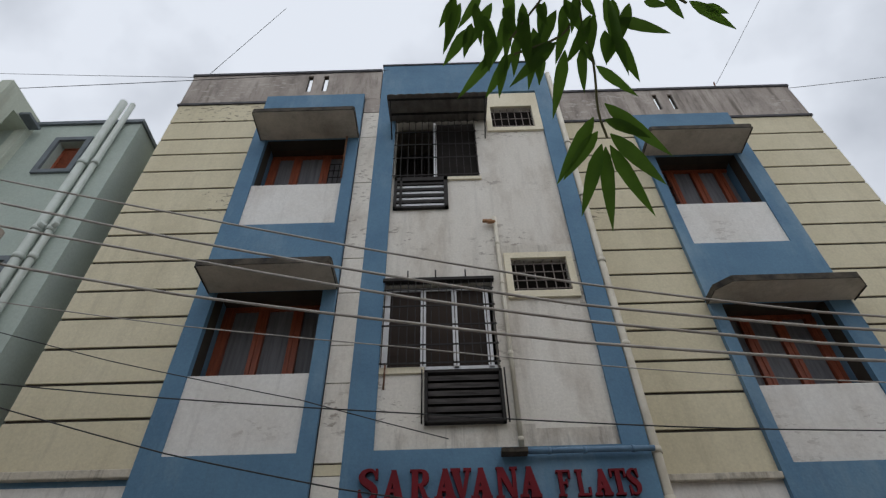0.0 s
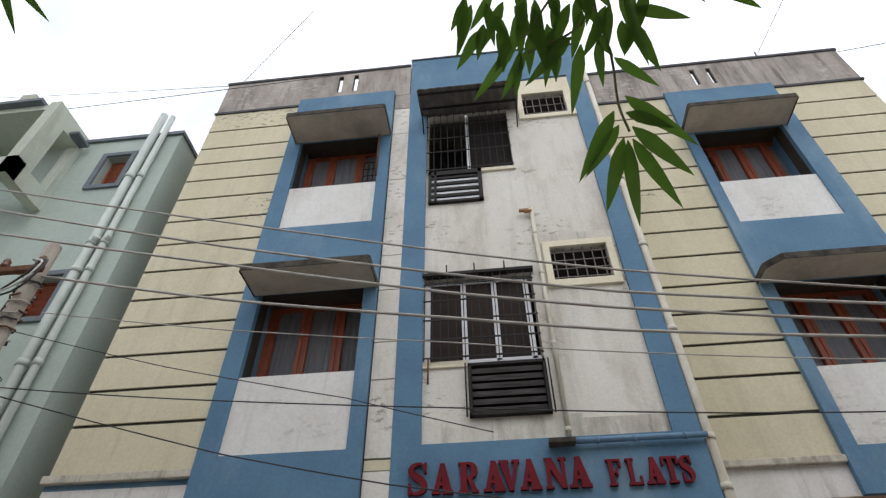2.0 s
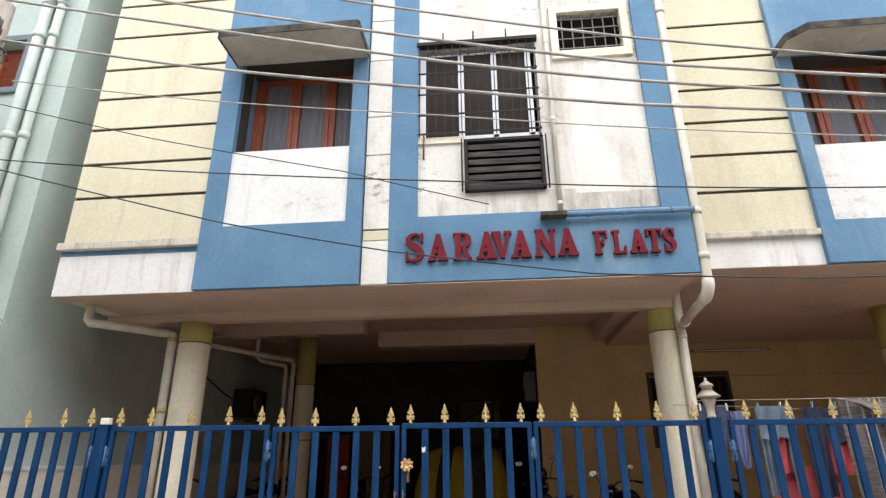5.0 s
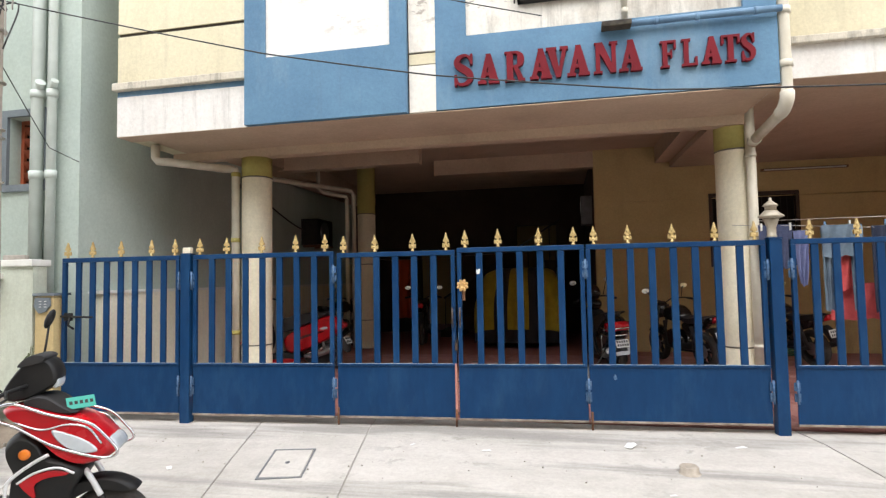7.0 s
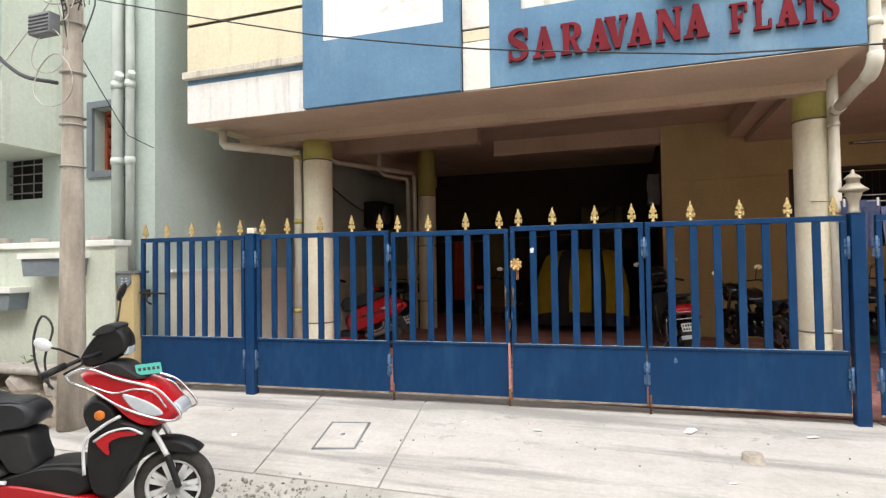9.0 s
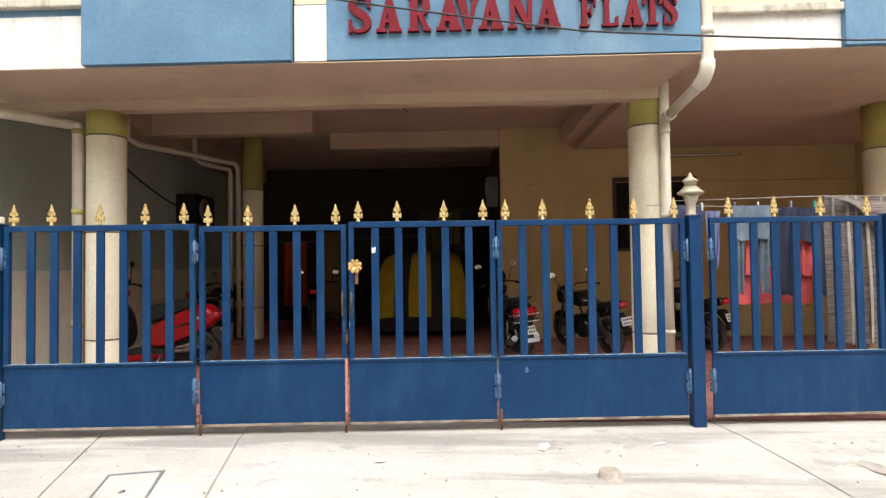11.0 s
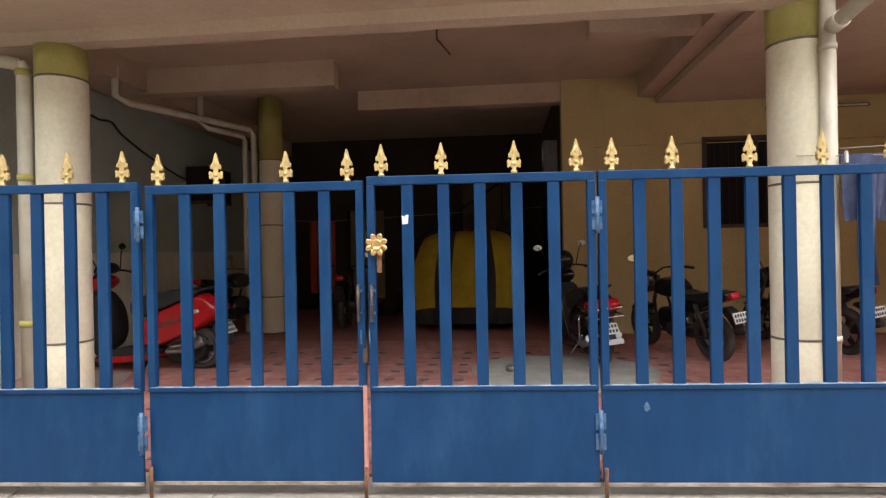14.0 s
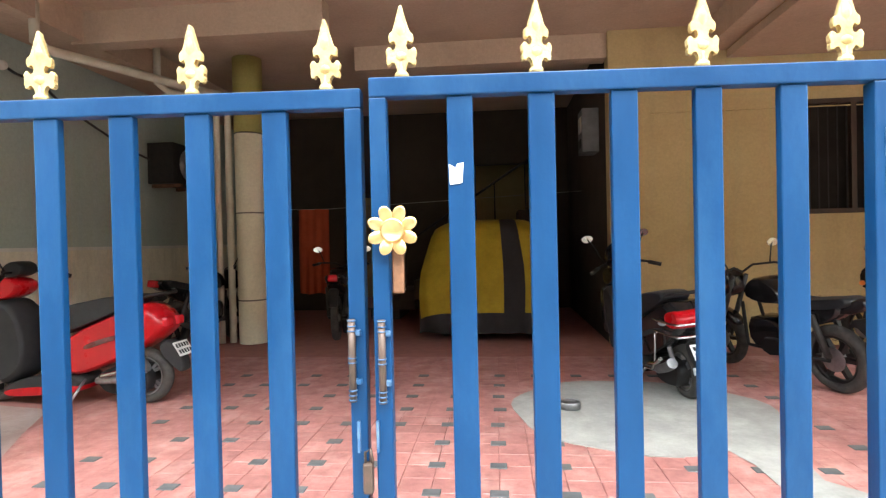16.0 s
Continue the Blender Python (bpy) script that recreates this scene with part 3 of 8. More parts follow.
# ---- the house: right wing, set back ----
RY = 0.95
RX0, RX1 = 3.40, 8.82
RFX0, RFX1 = 4.93, 7.06
ROX0, ROX1 = 5.11, 6.72
GROOVES_R = [3.98, 4.55, 5.08, 5.58, 6.10, 6.60, 7.18, 7.72, 8.20, 8.75, 9.27, 9.78, 10.30, 10.86, 11.46]
bm = B()
wall_with_holes(bm, RX0, RX1 - 0.01, RY + 0.022, RY + 0.26, 3.54, 11.5, [(ROX0, ROX1, 5.13, 6.60), (ROX0, ROX1, 8.75, 10.25)])
wall_with_holes(bm, RX0, RX1 - 0.01, RY + 0.022, RY + 0.10, 11.5, 12.6, [(5.70, 5.80, 11.83, 12.42), (6.04, 6.14, 11.83, 12.42)])
right_wing = structure("wall_right_wing", bm, GROOVE, "front wall of the set-back cream yellow wing")
bands(right_wing, RX0, RFX0, RY, GROOVES_R, YELLOW)
bands(right_wing, RFX1, RX1, RY, GROOVES_R)
frame_blue(right_wing, RFX0, RFX1, RY, 3.54, 11.55, [(ROX0, ROX1, 4.08, 6.55), (ROX0, ROX1, 7.75, 10.2)])
for z0, z1 in ((4.08, 5.13), (7.75, 8.75)):
    bm = B()
    box(bm, ROX0, ROX1 - 0.0, RY - 0.045, RY + 0.021, z0, z1)
    part("sill_panel", bm, PANEL, right_wing, "white painted panel below the window")
for a, b in ((RX0, RFX0), (RFX1, RX1)):
    bm = B()
    box(bm, a, b, RY, RY + 0.02, 3.54, 3.90)
    part("white_band", bm, WBAND, right_wing)
    bm = B()
    box(bm, a, b, RY - 0.07, RY + 0.02, 3.90, 3.985, 0.012)
    part("ledge", bm, LEDGE, right_wing, "weathered plaster ledge with black streaks")
bm = B()
wall_with_holes(bm, RX0, RX1, RY - 0.01, RY + 0.02, 11.5, 12.6, [(5.70, 5.80, 11.83, 12.42), (6.04, 6.14, 11.83, 12.42)])
part("parapet_face", bm, PARAPET, right_wing, "grey weathered parapet with streaks")
bm = B()
box(bm, RX0, RX1 + 0.03, RY - 0.04, RY + 0.14, 12.60, 12.68, 0.01)
box(bm, RX0, RX1 + 0.03, RY - 0.03, RY + 0.02, 11.44, 11.5)
part("coping", bm, CAP, right_wing, "blackened coping")

# the sides, back and roof of the house
bm = B()
box(bm, WX0 + 0.01, WX0 + 0.24, Y + 0.26, 1.62, 3.32, 12.8)
box(bm, WX0 + 0.01, WX0 + 0.24, 1.66, 13.0, 4.14, 12.8)
structure("wall_house_side", bm, YELLOW, "side wall of the house")
bm = B()
box(bm, RX1 - 0.24, RX1 - 0.01, RY + 0.26, 13.0, 3.54, 12.6)
structure("wall_house_side", bm, YELLOW, "side wall of the house")
bm = B()
box(bm, WX0, RX1, 13.0, 13.24, -0.1, 12.8)
structure("wall_house_back", bm, INYELLOW, "back wall of the house")
bm = B()
box(bm, TX1 - 0.22, TX1, Y + 0.30, RY + 0.26, 3.335, 13.05)
box(bm, TX0, TX0 + 0.22, Y + 0.30, 2.2, 12.8, 13.05)
structure("wall_tower_side", bm, WHITE, "side of the tower")
bm = B()
box(bm, WX0 + 0.24, 3.05, 0.67, 13.0, 11.5, 11.65)
box(bm, 3.05, RX1 - 0.24, 1.21, 13.0, 11.35, 11.5)
structure("roof_slab", bm, SLAB, "flat concrete roof behind the parapet", "roof")

# ---- ceiling of the parking: one mesh of soffits, beams, slab and an added gap cover ----
bm = B()
box(bm, WX0 + 0.02, 3.25, Y + 0.262, 1.46, 3.322, 3.45)
box(bm, WX0 + 0.004, 3.266, Y + 0.004, Y + 0.265, 3.312, 3.319)
box(bm, RX0, RX1 - 0.01, RY + 0.004, RY + 0.265, 3.532, 3.539)
box(bm, WX0 + 0.02, 3.25, 1.46, 1.64, 3.205, 4.0)
box(bm, 3.25, RX1, RY + 0.262, 1.66, 3.545, 3.66)
box(bm, 3.25, RX1, 1.66, 6.0, 3.56, 3.66)
box(bm, WX0, 3.25, 1.66, 13.0, 4.0, 4.14)
box(bm, WX0 + 0.012, WX0 + 0.20, 1.66, 13.0, 3.668, 4.0)
# added slab over the side gap, keeps sky light off the deep parking
box(bm, -5.0, WX0 + 0.005, 1.64, 13.0, 3.67, 3.8)
box(bm, 2.98, 3.252, 1.66, 6.02, 3.67, 4.0)
box(bm, WX0 + 0.05, -1.50, 4.50, 4.74, 3.64, 4.0)
box(bm, -1.56, 1.79, 6.10, 6.36, 3.68, 4.0)
box(bm, 1.79, 2.98, 3.2, 3.45, 3.68, 4.0)
box(bm, -3.4, 8.8, 11.0, 11.24, 3.3, 4.0)
structure("ceiling", bm, SOFFIT, "cream ceiling with beams over the parking and an added cover over the side gap", "ceiling")

# ---- walls inside the parking ----
BY = 6.03
bm = B()
wall_with_holes(bm, 1.79, RX1, BY, BY + 0.24, FZ - 0.1, 4.0, [(3.95, 5.55, 1.57, 3.0)])
wall_back = structure("wall_back", bm, INYELLOW, "yellow painted wall behind the parked bikes")
bm = B()
box(bm, 3.6, RX1 - 0.27, BY - 0.003, BY + 0.01, FZ, 0.62)
part("damp_foot", bm, DAMP, wall_back, "damp flaking plaster along the foot of the wall")
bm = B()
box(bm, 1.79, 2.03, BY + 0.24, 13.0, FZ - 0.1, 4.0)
structure("wall_passage", bm, PASSAGESHADE, "wall along the passage, its shade put in the colour")
bm = B()
box(bm, RX1 - 0.26, RX1 - 0.02, 1.3, BY, FZ - 0.1, 3.56)
structure("wall_parking_side", bm, INYELLOW, "side wall of the covered parking")
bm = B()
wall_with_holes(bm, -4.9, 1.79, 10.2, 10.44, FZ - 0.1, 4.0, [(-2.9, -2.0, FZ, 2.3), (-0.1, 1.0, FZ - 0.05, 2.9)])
structure("wall_passage_end", bm, PASSAGESHADE, "end wall of the passage with openings, shade in its colour")
bm = B()
box(bm, -4.925, -4.78, 0.56, 12.9, FZ - 0.2, 1.32)
structure("wall_boundary", bm, STAINW, "low mossy cream boundary wall beside the parking")
bm = B()
box(bm, -4.927, -4.76, 0.48, 12.9, 1.32, 1.36)
structure("wall_boundary_coping", bm, NWHITE, "pale coping of the boundary wall")


# ---- columns ----
def column(x, y, r, top):
    ob = thing("round_column", pose(x, y, FZ), "round cream column with an olive yellow head", "column", "columns of the parking")
    bm = B()
    zb = [0.0, 0.62, 1.86, 2.99]
    for a, b in zip(zb, zb[1:]):
        lathe(bm, [(r - 0.004, a + 0.0), (r, a + 0.012), (r, b - 0.012), (r - 0.004, b)], 32)
    part("shaft", bm, COLUMN, ob)
    for z in zb[1:]:
        bm = B()
        lathe(bm, [(r - 0.006, z - 0.011), (r + 0.004, z - 0.008), (r + 0.004, z + 0.008), (r - 0.006, z + 0.011)], 32)
        part("joint_band", bm, RINGC, ob)
    bm = B()
    lathe(bm, [(r + 0.002, 3.0), (r + 0.002, top - FZ)], 32)
    part("head", bm, OLIVE, ob, "olive yellow painted head")
    return ob


column(-3.19, 1.62, 0.21, 3.205)
column(3.17, 1.70, 0.205, 3.555)
column(-3.20, 6.35, 0.20, 4.0)
column(7.0, 3.3, 0.20, 3.56)


# ---- the gate ----
HANDLEB = mat("brown_coated_metal", (0.10, 0.06, 0.045), (0.06, 0.04, 0.03), 0.45, 0.3, scale=20)
GM = pose(0, 0, 0, 0, 0, 3.0)


def spearhead_mesh():
    bm = B()
    outline = [(0.0, 0.185), (-0.004, 0.182), (-0.012, 0.150), (-0.021, 0.122), (-0.021, 0.114), (-0.030, 0.112), (-0.032, 0.102), (-0.030, 0.090), (-0.024, 0.088), (-0.021, 0.097), (-0.013, 0.094),
               (-0.009, 0.082), (-0.013, 0.070), (-0.024, 0.066), (-0.028, 0.078), (-0.034, 0.078), (-0.040, 0.068), (-0.038, 0.056), (-0.032, 0.052), (-0.039, 0.044), (-0.036, 0.033),
               (-0.028, 0.032), (-0.026, 0.042), (-0.016, 0.042), (-0.009, 0.030), (-0.011, 0.018), (-0.017, 0.0)]
    outline = outline + [(-x, z) for x, z in outline[:0:-1]]
    prism(bm, outline, -0.009, 0.009, bevel=0.003)
    lathe(bm, [(0.019, 0.0), (0.019, 0.012), (0.010, 0.02), (0.008, 0.10), (0.016, 0.120), (0.004, 0.174)], 8)
    lathe(bm, [(0.009, 0.042), (0.017, 0.050), (0.017, 0.060), (0.009, 0.068)], 8)
    return bm


SPEAR = spearhead_mesh()
SPEAR_ME = bpy.data.meshes.new("spearhead")
SPEAR.to_mesh(SPEAR_ME)
SPEAR_ME.materials.append(GOLD)


def gate_leaf(x0, x1, bars, spikes, label, y=0.0, top=1.745, bottom=0.0, mid=0.555, skew=0.0):
    ob = thing("gate_leaf", GM @ pose(x0, y, bottom, 0, skew, 0), label, "gate", "leaves of the front gate")
    w, h, md = x1 - x0, top - bottom, mid - bottom
    g = 0.006
    for name, bx in (("top_rail", (g, w - g, -0.022, 0.022, h - 0.05, h)), ("stile", (g, 0.05, -0.022, 0.022, md, h - 0.051)), ("stile", (w - 0.05, w - g, -0.022, 0.022, md, h - 0.051)),
                     ("sheet_panel", (g, w - g, -0.010, 0.010, 0.0, md - 0.02))):
        bm = B()
        box(bm, *bx, 0.004)
        part(name, bm, GATE, ob)
    bm = B()
    box(bm, g, w - g, -0.024, 0.020, md - 0.022, md, 0.002)
    part("mid_rail", bm, GATE, ob)
    # pale strip paints the flange highlight together with worn enamel
    bm = B()
    box(bm, g + 0.02, w - g - 0.02, -0.0235, 0.0, md + 0.0005, md + 0.004)
    part("highlight_edge", bm, EDGE, ob, "pale edge, highlight and rubbed paint in one colour")
    bm = B()
    box(bm, g, w - g, -0.014, 0.012, -0.010, 0.012, 0.003)
    part("bottom_edge", bm, MUD, ob, "muddy rusted bottom edge")
    for k in range(bars):
        x = 0.03 + (w - 0.06) * (k + 1) / (bars + 1)
        bm = B()
        box(bm, x - 0.033, x + 0.033, -0.014, 0.014, md, h - 0.05, 0.004)
        part("bar", bm, GATE, ob)
    for s in spikes:
        sp = new("spearhead", SPEAR_ME)
        sp.parent, sp.location = ob, (s - x0, 0, h - 0.001)
        sp.rotation_euler = (0, 0, random.uniform(-0.25, 0.25))
    return ob


def hinge(ob, x, z, n=0.2):
    bm = B()
    tube(bm, [(x, -0.034, z), (x, -0.034, z + n)], 0.012, 8)
    box(bm, x - 0.028, x + 0.028, -0.026, -0.020, z + 0.02, z + n * 0.45)
    box(bm, x - 0.028, x + 0.028, -0.026, -0.020, z + n * 0.55, z + n - 0.02)
    part("hinge", bm, HINGE, ob, "steel hinge with worn blue paint")


BLUE_LEAF = "blue enamelled steel gate leaf with gold spearheads"
leafA = gate_leaf(-2.95, -1.315, 7, [-2.87, -2.55, -2.14, -1.75, -1.42], BLUE_LEAF)
leafB = gate_leaf(-1.297, -0.012, 5, [-1.22, -0.875, -0.465, -0.11], BLUE_LEAF, y=0.02, top=1.725)
leafC = gate_leaf(0.0, 1.29, 5, [0.09, 0.43, 0.84, 1.185], BLUE_LEAF + " and a brass flower")
leafD = gate_leaf(1.295, 2.975, 7, [1.38, 1.71, 2.13, 2.52, 2.88], BLUE_LEAF)
leafE = gate_leaf(3.185, 4.75, 7, [3.37, 3.78, 4.20, 4.62], BLUE_LEAF + ", under hung washing")
leafF = gate_leaf(-4.58, -3.10, 7, [-4.52, -4.20, -3.84, -3.46, -3.17], BLUE_LEAF + ", a narrow walk-in door")
for lf, w in ((leafA, 1.635), (leafC, 1.29)):
    hinge(lf, w, 1.40)
    hinge(lf, w, 0.18, 0.24)
for lf, x in ((leafD, 1.68), (leafE, 0.0), (leafF, 1.48), (leafA, 0.0)):
    hinge(lf, x, 1.36)
    hinge(lf, x, 0.20, 0.22)
bm = B()
tube(bm, [(0.02, -0.045, 1.08), (0.42, -0.045, 1.07)], 0.012, 8)
box(bm, 0.06, 0.16, -0.05, -0.022, 1.03, 1.12, 0.006)
tube(bm, [(0.14, -0.05, 1.07), (0.13, -0.06, 0.98), (0.20, -0.06, 0.94)], 0.012, 8)
part("slide_bolt", bm, BLACKP, leafF, "black sliding bolt with a drop handle")
# drop rods, bolts and the gap strip at the meeting stiles
for lf, x, z0 in ((leafB, 1.27, 0.02), (leafB, 0.02, 0.02), (leafD, 0.02, 0.02)):
    bm = B()
    tube(bm, [(x, -0.03, -0.075), (x, -0.03, 0.10)], 0.011, 8)
    part("drop_rod", bm, RUST, lf, "rusty drop rod")
bm = B()
box(bm, 1.262, 1.284, -0.03, -0.022, 0.0, 0.56)
part("gap_strip", bm, PINKP, leafB, "pink primer on the meeting edge")
for lf, x in ((leafB, 1.245), (leafC, 0.028)):
    bm = B()
    tube(bm, [(x, -0.036, 0.925), (x, -0.036, 1.135)], 0.0095, 10)
    handle = part("pull_handle", bm, HANDLEB, lf, "slim brown pull handle")
    for z in (0.93, 0.942, 0.954, 1.025, 1.037, 1.106, 1.118, 1.132):
        bm = B()
        tube(bm, [(x, -0.036, z - 0.0014), (x, -0.036, z + 0.0014)], 0.0115, 10)
        part("ring", bm, HINGE, handle, "worn ring on the handle")
    for z in (0.975, 1.10):
        bm = B()
        box(bm, x + 0.004, x + 0.022, -0.036, -0.020, z - 0.007, z + 0.007, 0.002)
        part("handle_foot", bm, HINGE, handle)
bm = B()
box(bm, -0.028, -0.002, -0.040, -0.015, 0.695, 0.775, 0.006)
tube(bm, [(-0.022, -0.03, 0.77), (-0.022, -0.03, 0.80), (-0.008, -0.03, 0.81), (-0.004, -0.03, 0.77)], 0.004, 6)
part("padlock", bm, HANDLEB, leafC, "small brown padlock in the hasp")
for x0 in (-0.040, 0.008):
    bm = B()
    box(bm, x0, x0 + 0.007, -0.036, -0.022, 0.80, 0.88, 0.002)
    part("hasp_plate", bm, HINGE, leafC, "worn bare hasp plate")
# brass flower boss
bm = B()
cz = 1.358
for k in range(8):
    a = 2 * math.pi * (k + 0.5) / 8
    m = Matrix.Translation((0.063, -0.040, cz)) @ Matrix.Rotation(-a, 4, "Y") @ Matrix.Translation((0.042, -0.008, 0)) @ Matrix.Rotation(radians(-14), 4, "Z")
    bmesh.ops.create_uvsphere(bm, u_segments=14, v_segments=8, radius=1.0, matrix=m @ Matrix.Diagonal((0.024, 0.0045, 0.0165, 1)))
for f in bm.faces:
    f.smooth = True
flower = part("flower_boss", bm, BRASS, leafC, "polished brass flower with eight petals")
bm = B()
m = Matrix.Translation((0.063, -0.046, cz)) @ Matrix.Rotation(radians(90), 4, "X")
lathe(bm, [(0.003, 0.000), (0.014, 0.002), (0.024, 0.007), (0.030, 0.010), (0.030, 0.006), (0.020, -0.004)], 20, m)
part("flower_centre", bm, BRASS, flower, "shallow brass cup")
bm = B()
box(bm, 0.058, 0.088, -0.03, -0.022, 1.20, 1.33, 0.006)
part("latch_plate", bm, RUST, leafC, "rusty latch tongue")
bm = B()
prism(bm, [(0.207, 1.470), (0.238, 1.474), (0.242, 1.525), (0.226, 1.522), (0.222, 1.512), (0.205, 1.522)], -0.0175, -0.0145)
part("paper_sticker", bm, PAPER, leafC, "torn white paper sticker")
for lf, pts in ((leafD, [(0.235, 0.44), (0.25, 0.462), (0.262, 0.45), (0.27, 0.42), (0.25, 0.405), (0.238, 0.415)]),):
    bm = B()
    prism(bm, pts, -0.0125, -0.0103)
    part("paint_chip", bm, HINGE, lf, "pale chip in the paint")


def gate_post(x, y, label):
    ob = thing("gate_post", GM @ pose(x, y, -0.09), label, "gate post", "posts of the front gate")
    bm = B()
    box(bm, -0.055, 0.055, -0.05, 0.05, 0, 1.84, 0.005)
    part("post", bm, GATE, ob)
    bm = B()
    box(bm, -0.06, 0.06, -0.055, 0.055, 1.84, 1.852)
    part("cap_plate", bm, GATE, ob)
    return ob


gate_post(-3.02, 0.0, "square blue steel gate post with a small block on top")
gate_post(3.05, 0.0, "square blue steel gate post carrying a lamp")
gate_post(4.83, 0.0, "square blue steel gate post under a hung rug")
lantern = thing("gate_lamp", GM @ pose(3.05, 0.03, 1.763) @ Matrix.Diagonal((0.82, 0.82, 1.0, 1.0)), "weathered brass coloured garden lamp on the gate post", "lamp")
bm = B()
lathe(bm, [(0.055, 0), (0.055, 0.02), (0.048, 0.03), (0.05, 0.10), (0.075, 0.16), (0.085, 0.185)], 20)
part("base", bm, LAMPM, lantern)
bm = B()
lathe(bm, [(0.085, 0.186), (0.135, 0.20), (0.14, 0.21), (0.10, 0.235), (0.065, 0.265)], 20)
part("shade", bm, LAMPM, lantern)
bm = B()
lathe(bm, [(0.062, 0.266), (0.062, 0.30), (0.085, 0.31), (0.07, 0.325), (0.03, 0.35), (0.018, 0.36), (0.018, 0.38), (0.006, 0.39)], 20)
part("finial", bm, LAMPM, lantern)
blockcap = thing("post_block", GM @ pose(-3.02, 0.0, 1.763), "small cream block on top of the gate post", "block")
bm = B()
box(bm, -0.04, 0.05, -0.035, 0.035, 0, 0.065, 0.008)
part("block", bm, COLUMN, blockcap)
gate_wall = thing("gate_pillar", GM @ pose(-4.72, 0.0, -0.1), "slim yellow pillar at the end of the gate", "pillar")
bm = B()
box(bm, -0.12, 0.12, -0.1, 0.1, 0, 1.42, 0.006)
part("shaft", bm, INYELLOW, gate_wall)
bm = B()
box(bm, -0.14, 0.14, -0.12, 0.12, 1.42, 1.45)
part("cap", bm, NGREY, gate_wall)
bm = B()
prism(bm, [(-0.10, 1.40), (-0.12, 1.30), (-0.05, 1.22), (0.03, 1.24), (0.09, 1.31), (0.08, 1.40)], -0.125, -0.102)
part("number_plaque", bm, NGREY, gate_wall, "dark plaque with the house number")
bm = B()
for k, dx in enumerate((-0.045, 0.02)):
    for a in range(3):
        box(bm, dx, dx + 0.03, -0.130, -0.126, 1.29 + a * 0.032, 1.298 + a * 0.032)
part("plaque_mark", bm, PLATEW, gate_wall)


# ---- windows of the wings ----
def shutter_window(x0, x1, z0, z1, y, posts, label, grille_side=None):
    """A recessed wooden window with curtained panes behind its posts."""
    ob = thing("wooden_window", pose(x0, y, z0), label, "window", "wooden windows of the house")
    w, h = x1 - x0, z1 - z0
    bm = B()
    box(bm, 0.0, w, 0, 0.07, 0, 0.06, 0.004)
    part("bottom_rail", bm, WOOD, ob)
    bm = B()
    box(bm, 0.0, w, 0, 0.07, h - 0.07, h, 0.004)
    part("top_rail", bm, WOOD, ob)
    for p in posts:
        bm = B()
        box(bm, p - 0.075, p - 0.012, -0.012, 0.06, 0.06, h - 0.07, 0.005)
        box(bm, p + 0.012, p + 0.075, -0.012, 0.06, 0.06, h - 0.07, 0.005)
        box(bm, p - 0.012, p + 0.012, 0.002, 0.05, 0.06, h - 0.07)
        part("post", bm, WOOD, ob)
    edges = sorted([0.0] + list(posts) + [w])
    for a, b in zip(edges, edges[1:]):
        a2, b2 = a + (0.076 if a in posts else 0.0), b - (0.076 if b in posts else 0.0)
        if b2 - a2 < 0.1:
            continue
        bm = B()
        n = 14
        for row in ((0.06, h - 0.07),):
            vs = [(a2 + (b2 - a2) * k / n, 0.045 + 0.008 * math.sin(k * 1.9)) for k in range(n + 1)]
            lo = [bm.verts.new((vx, vy, row[0])) for vx, vy in vs]
            hi = [bm.verts.new((vx, vy, row[1])) for vx, vy in vs]
            for k in range(n):
                bm.faces.new((lo[k], lo[k + 1], hi[k + 1], hi[k])).smooth = True
        part("curtained_pane", bm, CURTAIN, ob, "grey curtained pane")
    if grille_side:
        a, b = grille_side
        bm = B()
        for k in range(5):
            x = a + (b - a) * k / 4
            box(bm, x - 0.006, x + 0.006, -0.06, -0.048, 0.05, h * 0.72)
        for k in range(6):
            z = 0.06 + h * 0.7 * k / 5
            box(bm, a, b, -0.06, -0.048, z - 0.006, z + 0.006)
        part("grille", bm, BLACKGRILLE, ob, "small dark steel grille")
    return ob


def recess(x0, x1, z0, z1, y0, y1, parent):
    bm = B()
    box(bm, x0 - 0.03, x0, y0, y1, z0, z1)
    box(bm, x1, x1 + 0.03, y0, y1, z0, z1)
    part("reveal", bm, BLUE, parent, "blue painted window reveal")
    # top and bottom boards, coloured dark for the shade in the recess
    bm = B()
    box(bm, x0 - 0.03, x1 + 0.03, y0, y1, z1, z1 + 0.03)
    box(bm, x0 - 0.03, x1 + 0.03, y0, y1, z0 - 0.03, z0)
    part("lintel", bm, LININGSHADE, parent, "dark stained lining over the window")


WIN = "red brown wooden window with grey curtains in a deep recess"
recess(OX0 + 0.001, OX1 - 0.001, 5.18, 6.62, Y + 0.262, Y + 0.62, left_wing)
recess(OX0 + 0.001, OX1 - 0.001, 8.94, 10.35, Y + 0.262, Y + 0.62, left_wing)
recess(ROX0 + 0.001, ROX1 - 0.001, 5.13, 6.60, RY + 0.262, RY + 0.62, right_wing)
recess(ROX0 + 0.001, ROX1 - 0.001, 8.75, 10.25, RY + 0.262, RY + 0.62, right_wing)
shutter_window(OX0, OX1, 5.18, 6.62, Y + 0.40, (0.08, 0.60, 1.12), WIN)
shutter_window(OX0, OX1, 8.94, 10.35, Y + 0.40, (0.08, 0.52, 1.08), WIN + ", small grille at its end", (1.18, 1.55))
shutter_window(ROX0, ROX1, 5.13, 6.60, RY + 0.40, (0.50, 1.02, 1.54), WIN)
